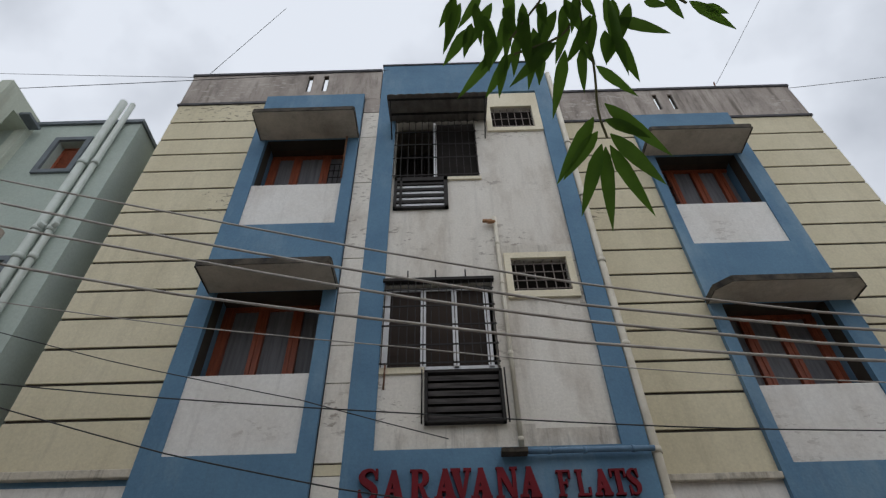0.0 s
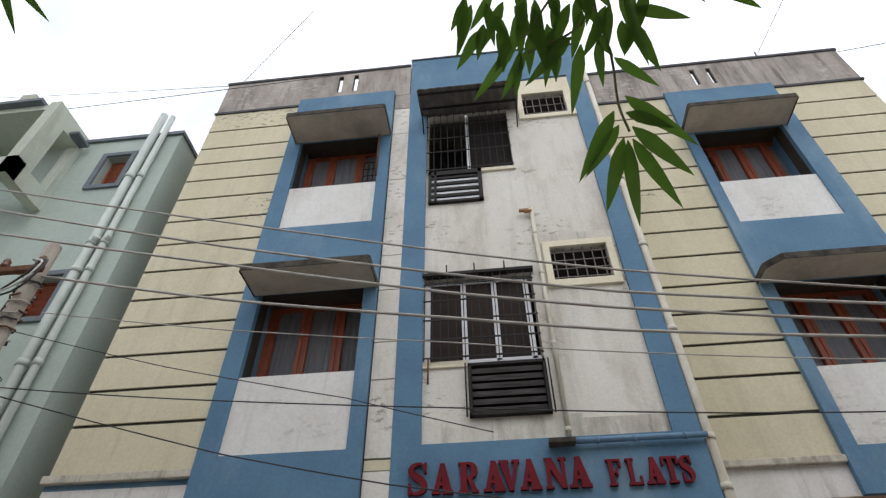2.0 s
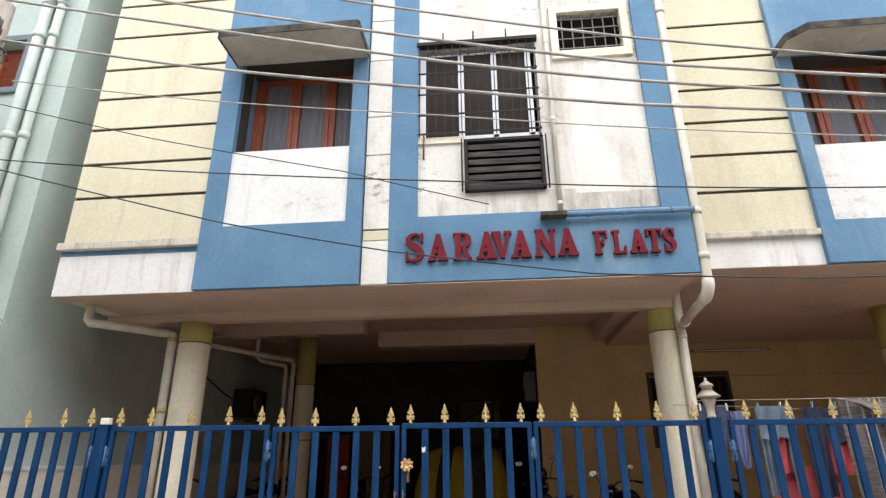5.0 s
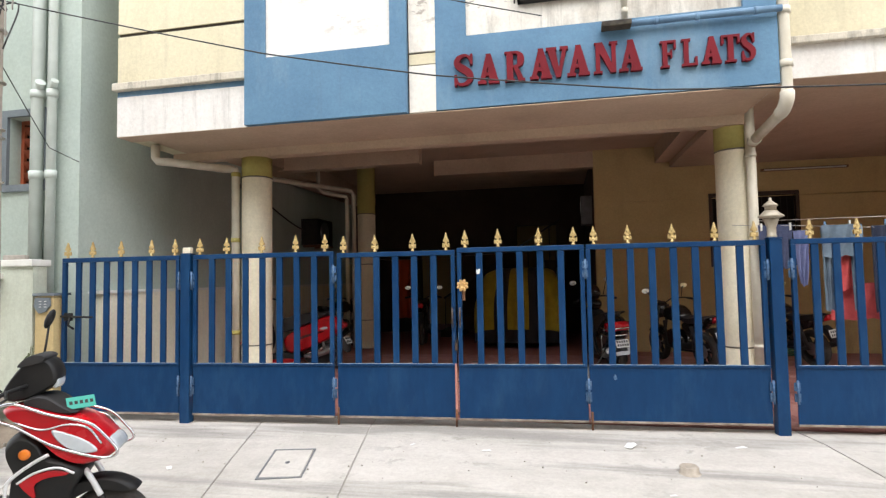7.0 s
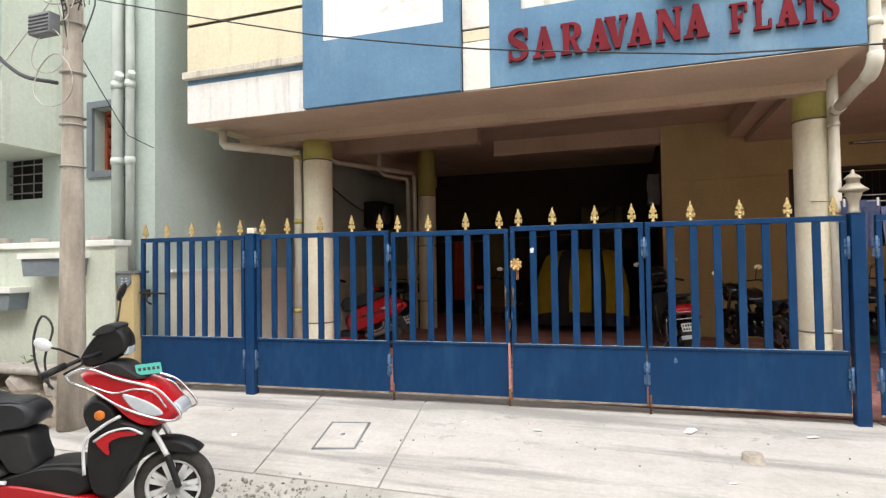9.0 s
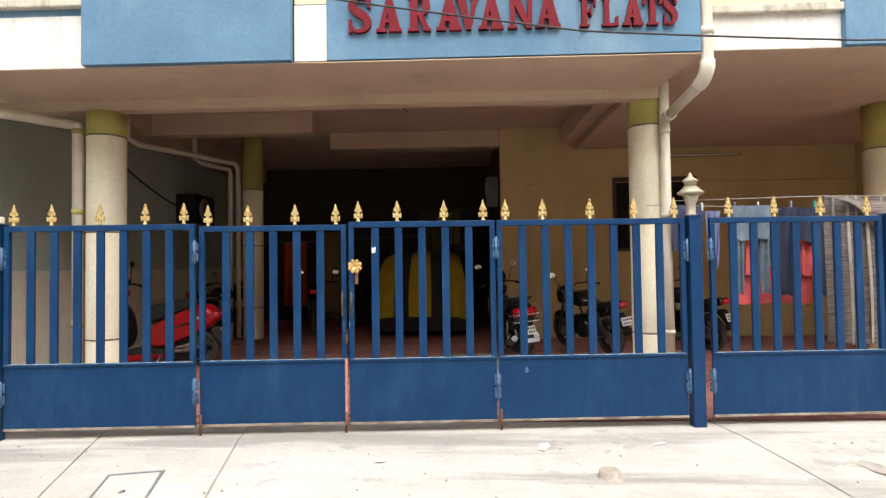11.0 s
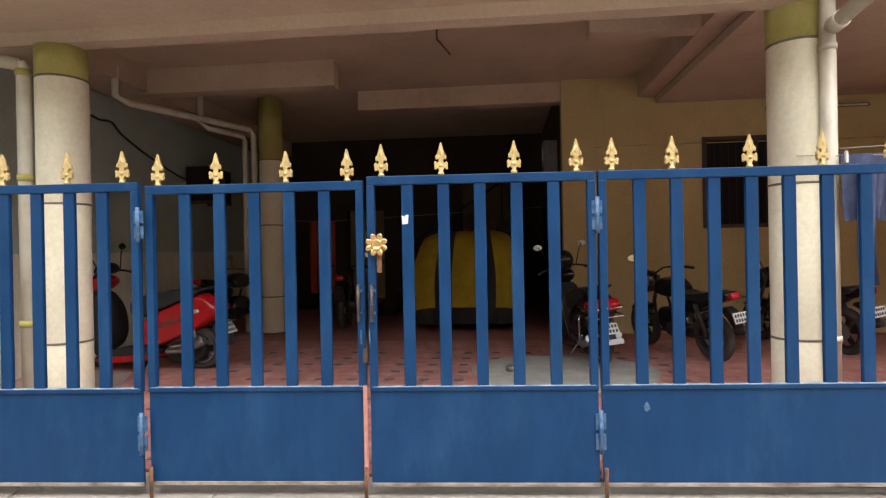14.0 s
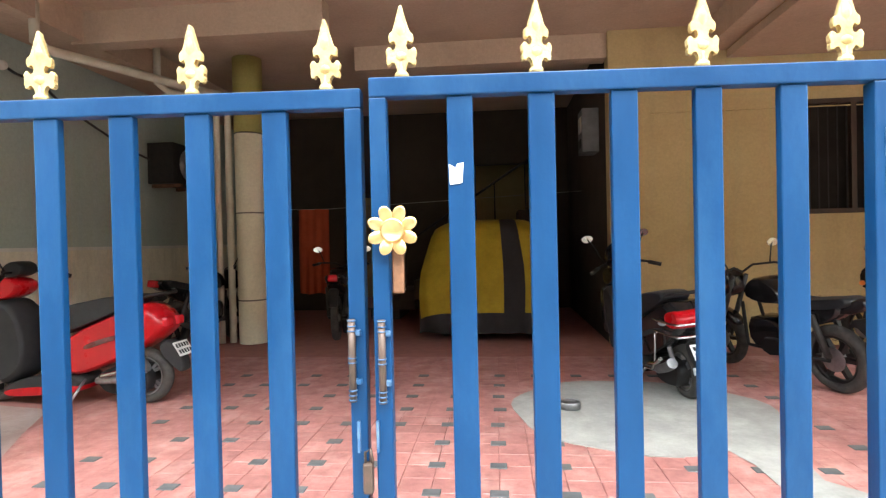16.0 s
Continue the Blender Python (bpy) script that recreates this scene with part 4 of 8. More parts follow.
shutter_window(ROX0, ROX1, 8.75, 10.25, RY + 0.40, (0.42, 0.92, 1.40), WIN + ", small grille at its end", (0.04, 0.34))


def canopy(x0, x1, yw, yf, z, label, chamfer=0.0):
    """A thin concrete sunshade slab with a blackened drip edge."""
    ob = thing("sunshade_slab", pose(x0, yw, z), label, "sunshade", "concrete sunshades")
    w, d = x1 - x0, yw - yf
    bm = B()
    c = chamfer or 0.02
    pts = [(0, 0), (0, -d + c), (c, -d), (w - c, -d), (w, -d + c), (w, 0)]
    lo = [bm.verts.new((a, b, 0.0)) for a, b in pts]
    hi = [bm.verts.new((a, b, 0.05 + 0.03 * (1 + b / d))) for a, b in pts]
    bm.faces.new(lo)
    bm.faces.new(hi[::-1])
    for k in range(6):
        bm.faces.new((lo[k], lo[(k + 1) % 6], hi[(k + 1) % 6], hi[k]))
    bmesh.ops.recalc_face_normals(bm, faces=bm.faces)
    part("slab", bm, SLAB, ob)
    bm = B()
    for (a, b), (a2, b2) in ((pts[1], pts[2]), (pts[2], pts[3]), (pts[3], pts[4]), (pts[0], pts[1]), (pts[4], pts[5])):
        n = Vector((b2 - b, -(a2 - a), 0)).normalized() * 0.012
        vs = [Vector((a, b, -0.02)), Vector((a2, b2, -0.02)), Vector((a2, b2, 0.085)), Vector((a, b, 0.085))]
        if n.dot(Vector(((a + a2) / 2 - w / 2, (b + b2) / 2 + d / 2, 0))) < 0:
            n = -n
        f = [bm.verts.new(v + n) for v in vs]
        g = [bm.verts.new(v) for v in vs]
        bm.faces.new(f)
        bm.faces.new(g[::-1])
        for k in range(4):
            bm.faces.new((f[(k + 1) % 4], f[k], g[k], g[(k + 1) % 4]))
    bmesh.ops.recalc_face_normals(bm, faces=bm.faces)
    part("drip_edge", bm, SLABEDGE, ob, "blackened mossy edge")
    return ob


FRONT_L, FRONT_R = Y - 0.075, RY - 0.075
canopy(-2.43, -0.59, FRONT_L, -0.27, 6.53, "stained concrete sunshade over a window")
canopy(-2.44, -0.60, FRONT_L, -0.29, 10.24, "stained concrete sunshade over the upper window")
canopy(4.90, 7.10, FRONT_R, 0.34, 6.50, "stained concrete sunshade with clipped corners", 0.2)
canopy(4.90, 6.80, FRONT_R, 0.27, 10.14, "stained concrete sunshade over the upper window")
bm = B()
tube(bm, [(-0.80, 0.28, 10.2), (-0.80, 0.32, 9.05)], 0.02, 8)
tagged(part("old_awning_rod", bm, RUST), "rusty rod hanging below the sunshade", "rod")

# ---- windows of the tower ----


def grid_grille(ob, x0, x1, z0, z1, y, nx, zs, r=0.006):
    for k in range(nx + 1):
        x = x0 + (x1 - x0) * k / nx
        bm = B()
        box(bm, x - r, x + r, y - r, y + r, z0, z1)
        part("bar", bm, BLACKGRILLE, ob)
    for z in zs:
        bm = B()
        box(bm, x0 - 0.02, x1 + 0.02, y - r - 0.008, y - r, z - 0.012, z + 0.012)
        part("cross_bar", bm, BLACKGRILLE, ob)


w1 = thing("grilled_window", pose(0, TY, 5.28), "white framed window behind a projecting dark steel grille", "window")
for x in (0.13, 0.645, 1.09, 1.55):
    bm = B()
    box(bm, x - 0.038, x + 0.038, 0.06, 0.11, 0.0, 1.38, 0.004)
    part("frame_post", bm, ALU, w1)
for z in (0.02, 1.35):
    bm = B()
    box(bm, 0.10, 1.63, 0.06, 0.11, z - 0.025, z + 0.025, 0.004)
    part("frame_rail", bm, ALU, w1)
for a, b in ((0.165, 0.61), (0.68, 1.055), (1.125, 1.515)):
    bm = B()
    box(bm, a, b, 0.08, 0.09, 0.045, 1.325)
    part("pane", bm, mat("brown_tinted_pane", (0.030, 0.018, 0.012), (0.018, 0.011, 0.008), 0.4, scale=1.5, spec=0.12), w1, "dark brown tinted pane")
grid_grille(w1, 0.10, 1.64, -0.02, 1.45, -0.06, 14, (0.02, 0.30, 0.62, 0.95, 1.25, 1.43))
bm = B()
box(bm, 0.06, 1.68, -0.09, 0.02, 1.41, 1.46)
part("grille_head", bm, BLACKGRILLE, w1)
for x in (0.42, 0.83, 1.27):
    bm = B()
    tube(bm, [(x, -0.07, 1.44), (x, -0.08, 1.60)], 0.011, 6)
    part("bracket", bm, BLACKGRILLE, w1)
bm = B()
tube(bm, [(0.16, -0.09, -0.36), (0.16, -0.07, 0.0)], 0.013, 6)
part("bracket", bm, RUST, w1)
bm = B()
box(bm, 0.05, 0.66, -0.03, 0.0, -0.10, -0.01, 0.005)
part("sill", bm, COLUMN, w1, "cream painted sill")

lv = thing("louvred_panel", pose(0.67, TY, 4.47), "dark weathered louvred box under the window", "louvre")
for bx in ((0.0, 0.04, -0.08, 0.05, 0, 0.72), (0.95, 0.99, -0.08, 0.05, 0, 0.72), (0.0, 0.99, -0.08, 0.05, 0.68, 0.72), (0.0, 0.99, -0.08, 0.05, 0.0, 0.03)):
    bm = B()
    box(bm, *bx, 0.004)
    part("frame", bm, BLACKGRILLE, lv)
for k in range(6):
    bm = B()
    m = pose(0.495, -0.02, 0.09 + k * 0.108, 32, 0, 0)
    g = bmesh.ops.create_cube(bm, size=1.0, matrix=m @ Matrix.Diagonal((0.90, 0.012, 0.062, 1)))
    part("slat", bm, mat("grey_worn_slat", (0.16, 0.15, 0.15), (0.06, 0.055, 0.055), 0.7, scale=6, stretch=(0.5, 4, 4)) if k == 0 else bpy.data.materials["grey_worn_slat"], lv)
for x in (-0.03, 1.02):
    bm = B()
    tube(bm, [(x, -0.09, -0.02), (x, -0.09, 0.72)], 0.01, 6)
    part("upright", bm, BLACKGRILLE, lv)

w2 = thing("grilled_window", pose(0, TY, 9.10), "dark upper window with black grille under a sheet awning", "window")
grid_grille(w2, 0.10, 1.62, 0.0, 1.8, -0.05, 12, (0.05, 0.55, 0.95, 1.35))
bm = B()
box(bm, 0.82, 0.875, 0.05, 0.10, 0.0, 1.8, 0.004)
part("frame_post", bm, ALU, w2)
# near-black sheets stand in for the shade of the open room
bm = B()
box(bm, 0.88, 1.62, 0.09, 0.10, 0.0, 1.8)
part("pane", bm, ROOMSHADE, w2, "dark unlit pane")
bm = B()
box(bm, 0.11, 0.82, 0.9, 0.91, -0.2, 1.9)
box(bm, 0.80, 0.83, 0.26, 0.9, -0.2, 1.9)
part("room_back", bm, ROOMSHADE, w2, "dark room behind the open grille")
bm = B()
box(bm, 1.04, 1.66, -0.04, 0.0, -0.06, 0.02, 0.005)
part("sill", bm, COLUMN, w2, "cream painted sill")
rl = thing("railing_panel", pose(0.13, TY, 8.30), "dark steel railing with pale horizontal slats", "railing")
for bx in ((0.0, 0.05, -0.06, 0.0, 0, 0.80), (0.86, 0.93, -0.06, 0.0, 0, 0.80), (0.0, 0.93, -0.06, 0.0, 0.70, 0.80), (0.0, 0.93, -0.06, 0.0, 0.0, 0.05), (0.10, 0.14, -0.06, 0.0, 0.0, 0.8)):
    bm = B()
    box(bm, *bx, 0.004)
    part("rail", bm, BLACKGRILLE, rl)
for k in range(4):
    bm = B()
    box(bm, 0.05, 0.86, -0.02, 0.0, 0.09 + k * 0.155, 0.14 + k * 0.155, 0.003)
    part("slat", bm, ALU, rl, "pale metal slat")
    bm = B()
    box(bm, 0.05, 0.86, -0.045, -0.022, 0.145 + k * 0.155, 0.20 + k * 0.155, 0.003)
    part("slat", bm, BLACKGRILLE, rl)
aw = thing("sheet_awning", pose(-0.03, Y, 10.74), "grey corrugated sheet awning over the upper window", "awning")
bm = B()
n, top, low = 66, [], []
for k in range(n + 1):
    x = 1.90 * k / n
    dz = 0.034 * abs(math.sin(math.pi * k / 6)) ** 0.7
    top.append((bm.verts.new((x, -0.66, dz)), bm.verts.new((x, 0.05, 0.12 + dz))))
    low.append((bm.verts.new((x, -0.66, dz - 0.006)), bm.verts.new((x, 0.05, 0.114 + dz))))
for k in range(n):
    bm.faces.new((top[k][0], top[k + 1][0], top[k + 1][1], top[k][1])).smooth = True
    bm.faces.new((low[k][1], low[k + 1][1], low[k + 1][0], low[k][0])).smooth = True
    bm.faces.new((low[k][0], low[k + 1][0], top[k + 1][0], top[k][0]))
part("corrugated_sheet", bm, ROOFSHEET, aw)
for y0, z0 in ((-0.56, 0.01), (-0.2, 0.07)):
    bm = B()
    box(bm, 0.02, 1.88, y0 - 0.015, y0 + 0.015, z0 - 0.03, z0)
    part("batten", bm, BLACKGRILLE, aw)
for x in (0.06, 1.84):
    bm = B()
    tube(bm, [(x, -0.56, 0.0), (x, 0.03, -0.50)], 0.012, 6)
    part("strut", bm, BLACKGRILLE, aw)


VENTBAR = mat("dull_brown_bar", (0.20, 0.17, 0.15), (0.12, 0.10, 0.09), 0.7, scale=10)


def vent(x0, x1, z0, z1, bx0, bx1, bz0, bz1, nx, nz):
    ob = thing("bathroom_vent", pose(0, TY, 0), "small barred ventilator with a raised cream surround", "ventilator", "ventilators of the tower")
    bm = B()
    wall_with_holes(bm, x0, x1, -0.045, 0.0, z0, z1, [(bx0, bx1, bz0, bz1)])
    part("surround", bm, COLUMN, ob, "raised cream plaster surround")
    for k in range(nx):
        x = bx0 + (bx1 - bx0) * (k + 0.5) / nx
        bm = B()
        box(bm, x - 0.007, x + 0.007, 0.03, 0.044, bz0, bz1)
        part("bar", bm, VENTBAR, ob)
    for k in range(nz):
        z = bz0 + (bz1 - bz0) * (k + 0.5) / nz
        bm = B()
        box(bm, bx0, bx1, 0.018, 0.030, z - 0.007, z + 0.007)
        part("cross_bar", bm, VENTBAR, ob)
    for k in range(5):
        z = bz0 + (bz1 - bz0) * (k + 0.5) / 5
        bm = B()
        bmesh.ops.create_cube(bm, size=1.0, matrix=pose((bx0 + bx1) / 2, 0.11, z, 40, 0, 0) @ Matrix.Diagonal((bx1 - bx0, 0.006, 0.10, 1)))
        part("louvre", bm, ROOMSHADE, ob)
    return ob


vent(1.87, 2.91, 6.36, 7.23, 1.97, 2.81, 6.48, 7.12, 6, 4)
vent(1.87, 2.955, 10.47, 11.78, 1.98, 2.81, 10.58, 11.30, 6, 3)

# inner walls behind the openings, unlit darkness put into their colour
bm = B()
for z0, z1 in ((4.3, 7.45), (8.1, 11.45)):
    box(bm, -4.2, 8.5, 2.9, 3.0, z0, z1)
structure("wall_rooms", bm, ROOMSHADE, "dark inner walls of the rooms")
bm = B()
box(bm, -4.2, 3.04, 0.70, 3.0, 7.45, 7.60)
box(bm, 3.06, 8.5, 1.25, 3.0, 7.40, 7.55)
structure("slab_upper", bm, SLAB, "floor slab between the storeys", "floor")

# ---- pipes on the front ----
pp = thing("drain_pipe", pose(1.80, TY - 0.05, 4.10), "white plastic drain pipe down the tower", "pipe")
bm = B()
tube(bm, [(0, 0, 0.03), (0, 0, 3.92)], 0.031, 12)
part("pipe", bm, PVC, pp)
for z in (0.12, 1.3, 2.5, 3.3):
    bm = B()
    lathe(bm, [(0.032, z), (0.037, z + 0.005), (0.037, z + 0.05), (0.032, z + 0.055)], 14)
    part("collar", bm, PVC, pp)
bm = B()
tube(bm, [(-0.12, -0.03, 3.78), (-0.02, -0.02, 3.80), (0.0, 0.0, 3.80)], 0.03, 10)
box(bm, -0.20, -0.05, -0.05, 0.0, 3.80, 3.835)
part("tap_stub", bm, STUB, pp, "faded brown pipe stub")
hp = thing("drain_pipe", pose(1.55, Y - 0.07, 4.07), "blue painted horizontal drain pipe above the sign", "pipe")
bm = B()
tube(bm, [(0.12, 0, 0), (1.0, 0, 0.004), (1.74, 0, 0.0)], 0.034, 12)
part("pipe", bm, PVCB, hp)
bm = B()
box(bm, 0.0, 0.30, -0.08, 0.06, -0.035, 0.025, 0.008)
part("bracket_shelf", bm, SLABEDGE, hp, "black stained ledge under the pipe")
for x in (0.55, 0.95, 1.5):
    bm = B()
    tube(bm, [(x - 0.02, 0, 0), (x + 0.02, 0, 0)], 0.040, 12)
    part("clamp", bm, PVCB, hp)
vp = thing("down_pipe", pose(3.34, Y + 0.06, 3.3), "white down pipe beside the tower, bending to the column", "pipe")
bm = B()
tube(bm, [(0.0, -0.02, 9.3), (0.0, -0.02, -0.08), (-0.004, -0.01, -0.15), (-0.01, 0.05, -0.20), (-0.02, 0.16, -0.235), (-0.03, 0.98, -0.33)], 0.056, 14)
part("pipe", bm, PVC, vp)
bm = B()
tube(bm, soft([(0.0, -0.02, -0.05), (-0.002, -0.018, -0.12), (-0.01, 0.05, -0.20), (-0.018, 0.13, -0.230)], 4), 0.068, 14)
part("elbow", bm, PVC, vp, "stained white elbow")
bm = B()
tube(bm, [(-0.028, 0.84, -0.314), (-0.03, 0.94, -0.326)], 0.068, 14)
part("elbow", bm, PVC, vp)
for z in (0.2, 0.75, 2.2, 3.7, 5.2, 6.7, 8.2):
    bm = B()
    tube(bm, [(0.0, -0.02, z), (0.0, -0.02, z + 0.07)], 0.068, 14)
    part("collar", bm, PVC, vp)
bm = B()
tube(bm, [(-0.04, 1.01, 0.10), (-0.04, 1.01, -3.36)], 0.057, 14)
part("lower_pipe", bm, PVC, vp)
for z in (-0.5, -1.45, -2.75):
    bm = B()
    tube(bm, [(-0.04, 1.01, z), (-0.04, 1.01, z + 0.05)], 0.064, 14)
    part("collar", bm, PVC, vp)
lp = thing("down_pipe", pose(-4.25, 0.85, 3.10), "cream drain pipe along the soffit and down the column", "pipe")
bm = B()
tube(bm, [(0.0, 0, 0.2), (0.0, 0, 0.03), (0.05, 0, -0.02), (0.15, 0, -0.03), (0.78, 0.62, -0.06)], 0.055, 12)
part("upper_pipe", bm, PVC, lp)
bm = B()
tube(bm, [(0.78, 0.62, -0.04), (0.80, 0.64, -0.10), (0.80, 0.64, -3.16)], 0.058, 12)
part("lower_pipe", bm, PVC, lp)
for z in (-0.16, -1.1, -2.4):
    bm = B()
    tube(bm, [(0.80, 0.64, z), (0.80, 0.64, z + 0.06)], 0.066, 14)
    part("collar", bm, OLIVE, lp)
rod = thing("antenna_rod", pose(7.3, RY + 0.1, 12.68), "short rusty rod on the parapet", "rod")
bm = B()
tube(bm, [(0, 0, 0), (0.06, 0, 0.38)], 0.018, 6)
part("rod", bm, RUST, rod)

# ---- raised letters of the house sign ----
sign = thing("letter_sign", pose(0, Y, 3.575), "raised red serif letters on the blue sign band", "sign")


def ribbon(bm, pts, widths, y0, y1):
    """A flat stroke of changing width along a line in x-z, thick in y."""
    p = [Vector((a, 0, b)) for a, b in pts]
    rows = []
    for k, c in enumerate(p):
        d = (p[min(k + 1, len(p) - 1)] - p[max(k - 1, 0)]).normalized()
        n = Vector((-d.z, 0, d.x)) * widths[k] / 2
        rows.append([bm.verts.new((q.x, y, q.z)) for q in (c - n, c + n) for y in (y0, y1)])
    for a, b in zip(rows, rows[1:]):
        for m, n in ((0, 1), (1, 3), (3, 2), (2, 0)):
            bm.faces.new((a[m], a[n], b[n], b[m]))
    bm.faces.new((rows[0][0], rows[0][2], rows[0][3], rows[0][1]))
    bm.faces.new((rows[-1][0], rows[-1][1], rows[-1][3], rows[-1][2]))


def bar(a, b, c, d):
    return [(a, c), (b, c), (b, d), (a, d)]


FORMS = {
    "A": [[(0.06, 0), (0.29, 0), (0.60, 1), (0.42, 1)], [(0.38, 1), (0.62, 1), (0.97, 0.04), (0.56, 0.04)], bar(0.24, 0.74, 0.26, 0.38), bar(0, 0.40, 0, 0.10), bar(0.50, 1, 0, 0.10)],
    "V": [[(0.04, 0.96), (0.42, 0.96), (0.64, 0), (0.44, 0)], [(0.48, 0), (0.64, 0), (0.94, 0.96), (0.75, 0.96)], bar(0, 0.48, 0.90, 1), bar(0.62, 1, 0.90, 1)],
    "N": [bar(0.10, 0.27, 0, 1), [(0.04, 1), (0.38, 1), (0.92, 0), (0.70, 0)], bar(0.75, 0.92, 0, 1), bar(0, 0.36, 0, 0.08), bar(0.66, 1, 0.92, 1)],
    "R": [bar(0.10, 0.42, 0, 1), bar(0, 0.50, 0, 0.08), bar(0, 0.5, 0.93, 1), [(0.44, 0.46), (0.64, 0.50), (0.96, 0.03), (0.68, 0.03)], bar(0.66, 1, 0, 0.08)],
    "F": [bar(0.14, 0.44, 0, 1), bar(0, 1, 0.92, 1), bar(0.86, 1, 0.68, 1), bar(0.44, 0.70, 0.46, 0.55), bar(0.64, 0.74, 0.36, 0.66), bar(0, 0.58, 0, 0.08)],
    "L": [bar(0.14, 0.44, 0, 1), bar(0, 0.58, 0.92, 1), bar(0, 1, 0, 0.09), bar(0.85, 1, 0, 0.32)],
    "T": [bar(0.35, 0.65, 0, 1), bar(0, 1, 0.91, 1), bar(0, 0.13, 0.68, 1), bar(0.87, 1, 0.68, 1), bar(0.20, 0.80, 0, 0.08)],
    "S": [bar(0.84, 0.97, 0.66, 1), bar(0.03, 0.16, 0, 0.36)],
}
CURVED = {
    "R": ([(0.36, 0.96), (0.62, 0.95), (0.78, 0.85), (0.80, 0.73), (0.76, 0.59), (0.60, 0.50), (0.36, 0.49)], [0.10, 0.12, 0.22, 0.27, 0.22, 0.12, 0.09]),
    "S": ([(0.90, 0.74), (0.74, 0.93), (0.48, 0.96), (0.24, 0.88), (0.17, 0.73), (0.34, 0.60), (0.62, 0.48), (0.83, 0.34), (0.80, 0.15), (0.55, 0.05), (0.26, 0.07), (0.10, 0.27)],
          [0.08, 0.10, 0.12, 0.19, 0.25, 0.28, 0.29, 0.26, 0.20, 0.13, 0.10, 0.08]),
}


def letter(ch, x0, x1, h):
    """One thick serif letter, fitted between x0 and x1."""
    w = x1 - x0
    bm = B()
    for k, pts in enumerate(FORMS[ch]):
        prism(bm, [(x0 + a * w, b * h) for a, b in pts], -0.047 - 0.0006 * k, -0.001)
    if ch in CURVED:
        pts, wd = CURVED[ch]
        fine = soft([(x0 + a * w, q, b * h) for (a, b), q in zip(pts, wd)], 4)
        ribbon(bm, [(p.x, p.z) for p in fine], [p.y * (w + h) / 2 for p in fine], -0.046, -0.001)
    bmesh.ops.recalc_face_normals(bm, faces=bm.faces)
    part("letter", bm, LETTER, sign)


for ch, x0, x1, h in (("S", -0.055, 0.165, 0.355), ("A", 0.215, 0.455, 0.335), ("R", 0.515, 0.735, 0.335), ("A", 0.785, 1.025, 0.335), ("V", 0.965, 1.20, 0.335), ("A", 1.185, 1.42, 0.335),
                      ("N", 1.46, 1.71, 0.335), ("A", 1.72, 1.955, 0.335), ("F", 2.135, 2.29, 0.285), ("L", 2.345, 2.495, 0.285), ("A", 2.535, 2.725, 0.285), ("T", 2.725, 2.90, 0.285), ("S", 2.915, 3.04, 0.285)):
    letter(ch, x0, x1, h)


# ---- the neighbouring house ----
NY, NX = 0.32, -4.93
bm = B()
wall_with_holes(bm, -8.6, NX, NY, NY + 0.24, -0.1, 10.9, [(-7.80, -7.04, 2.44, 3.05), (-6.02, -5.5, 2.76, 3.66), (-6.25, -5.72, 6.42, 7.25), (-6.3, -5.78, 9.48, 10.36)])
neigh = structure("wall_neighbour_front", bm, NEIGH, "pale green front wall of the neighbouring house")
bm = B()
box(bm, NX - 0.24, NX, NY + 0.24, 14.0, -0.1, 10.9)
structure("wall_neighbour_side", bm, NEIGH, "pale green side wall of the neighbouring house")
bm = B()
box(bm, -8.62, NX + 0.04, NY - 0.05, NY + 0.28, 10.9, 10.99)
box(bm, NX - 0.28, NX + 0.04, NY + 0.28, 14.0, 10.9, 10.99)
part("coping", bm, NGREY, neigh)
bm = B()
box(bm, -14, NX - 0.24, NY + 0.24, 14.0, 10.7, 10.85)
structure("roof_neighbour", bm, SLAB, "flat roof of the neighbouring house", "roof")
bm = B()
box(bm, -14, -8.6, NY + 0.6, NY + 0.84, -0.1, 10.9)
structure("wall_neighbour_front_far", bm, NCREAM, "cream green wall of the neighbouring house")
bm = B()
box(bm, -14.2, NX - 0.24, 14.0, 14.2, -0.1, 10.9)
box(bm, -14.2, -14.0, NY + 0.6, 14.0, -0.1, 10.9)
structure("wall_neighbour_back", bm, NEIGH, "back of the neighbouring house")


def neigh_window(x0, x1, z0, z1):
    ob = thing("small_window", pose(x0, NY, z0), "small red framed window in a slate grey surround", "window", "windows of the neighbour")
    w, h = x1 - x0, z1 - z0
    bm = B()
    wall_with_holes(bm, -0.10, w + 0.10, -0.045, 0.0, -0.09, h + 0.09, [(0, w, 0, h)])
    part("surround", bm, NGREY, ob)
    bm = B()
    wall_with_holes(bm, 0.0, w, 0.16, 0.20, 0.0, h, [(0.05, w - 0.05, 0.05, h - 0.05)])
    part("frame", bm, WOOD, ob)
    for k in range(5):
        bm = B()
        z = 0.06 + (h - 0.12) * (k + 0.5) / 5
        bmesh.ops.create_cube(bm, size=1.0, matrix=pose(w / 2, 0.18, z, 35, 0, 0) @ Matrix.Diagonal((w - 0.1, 0.008, 0.12, 1)))
        part("louvre", bm, WOOD, ob)
    bm = B()
    box(bm, 0.0, w, 0.235, 0.239, 0.0, h)
    part("dark_pane", bm, ROOMSHADE, ob)


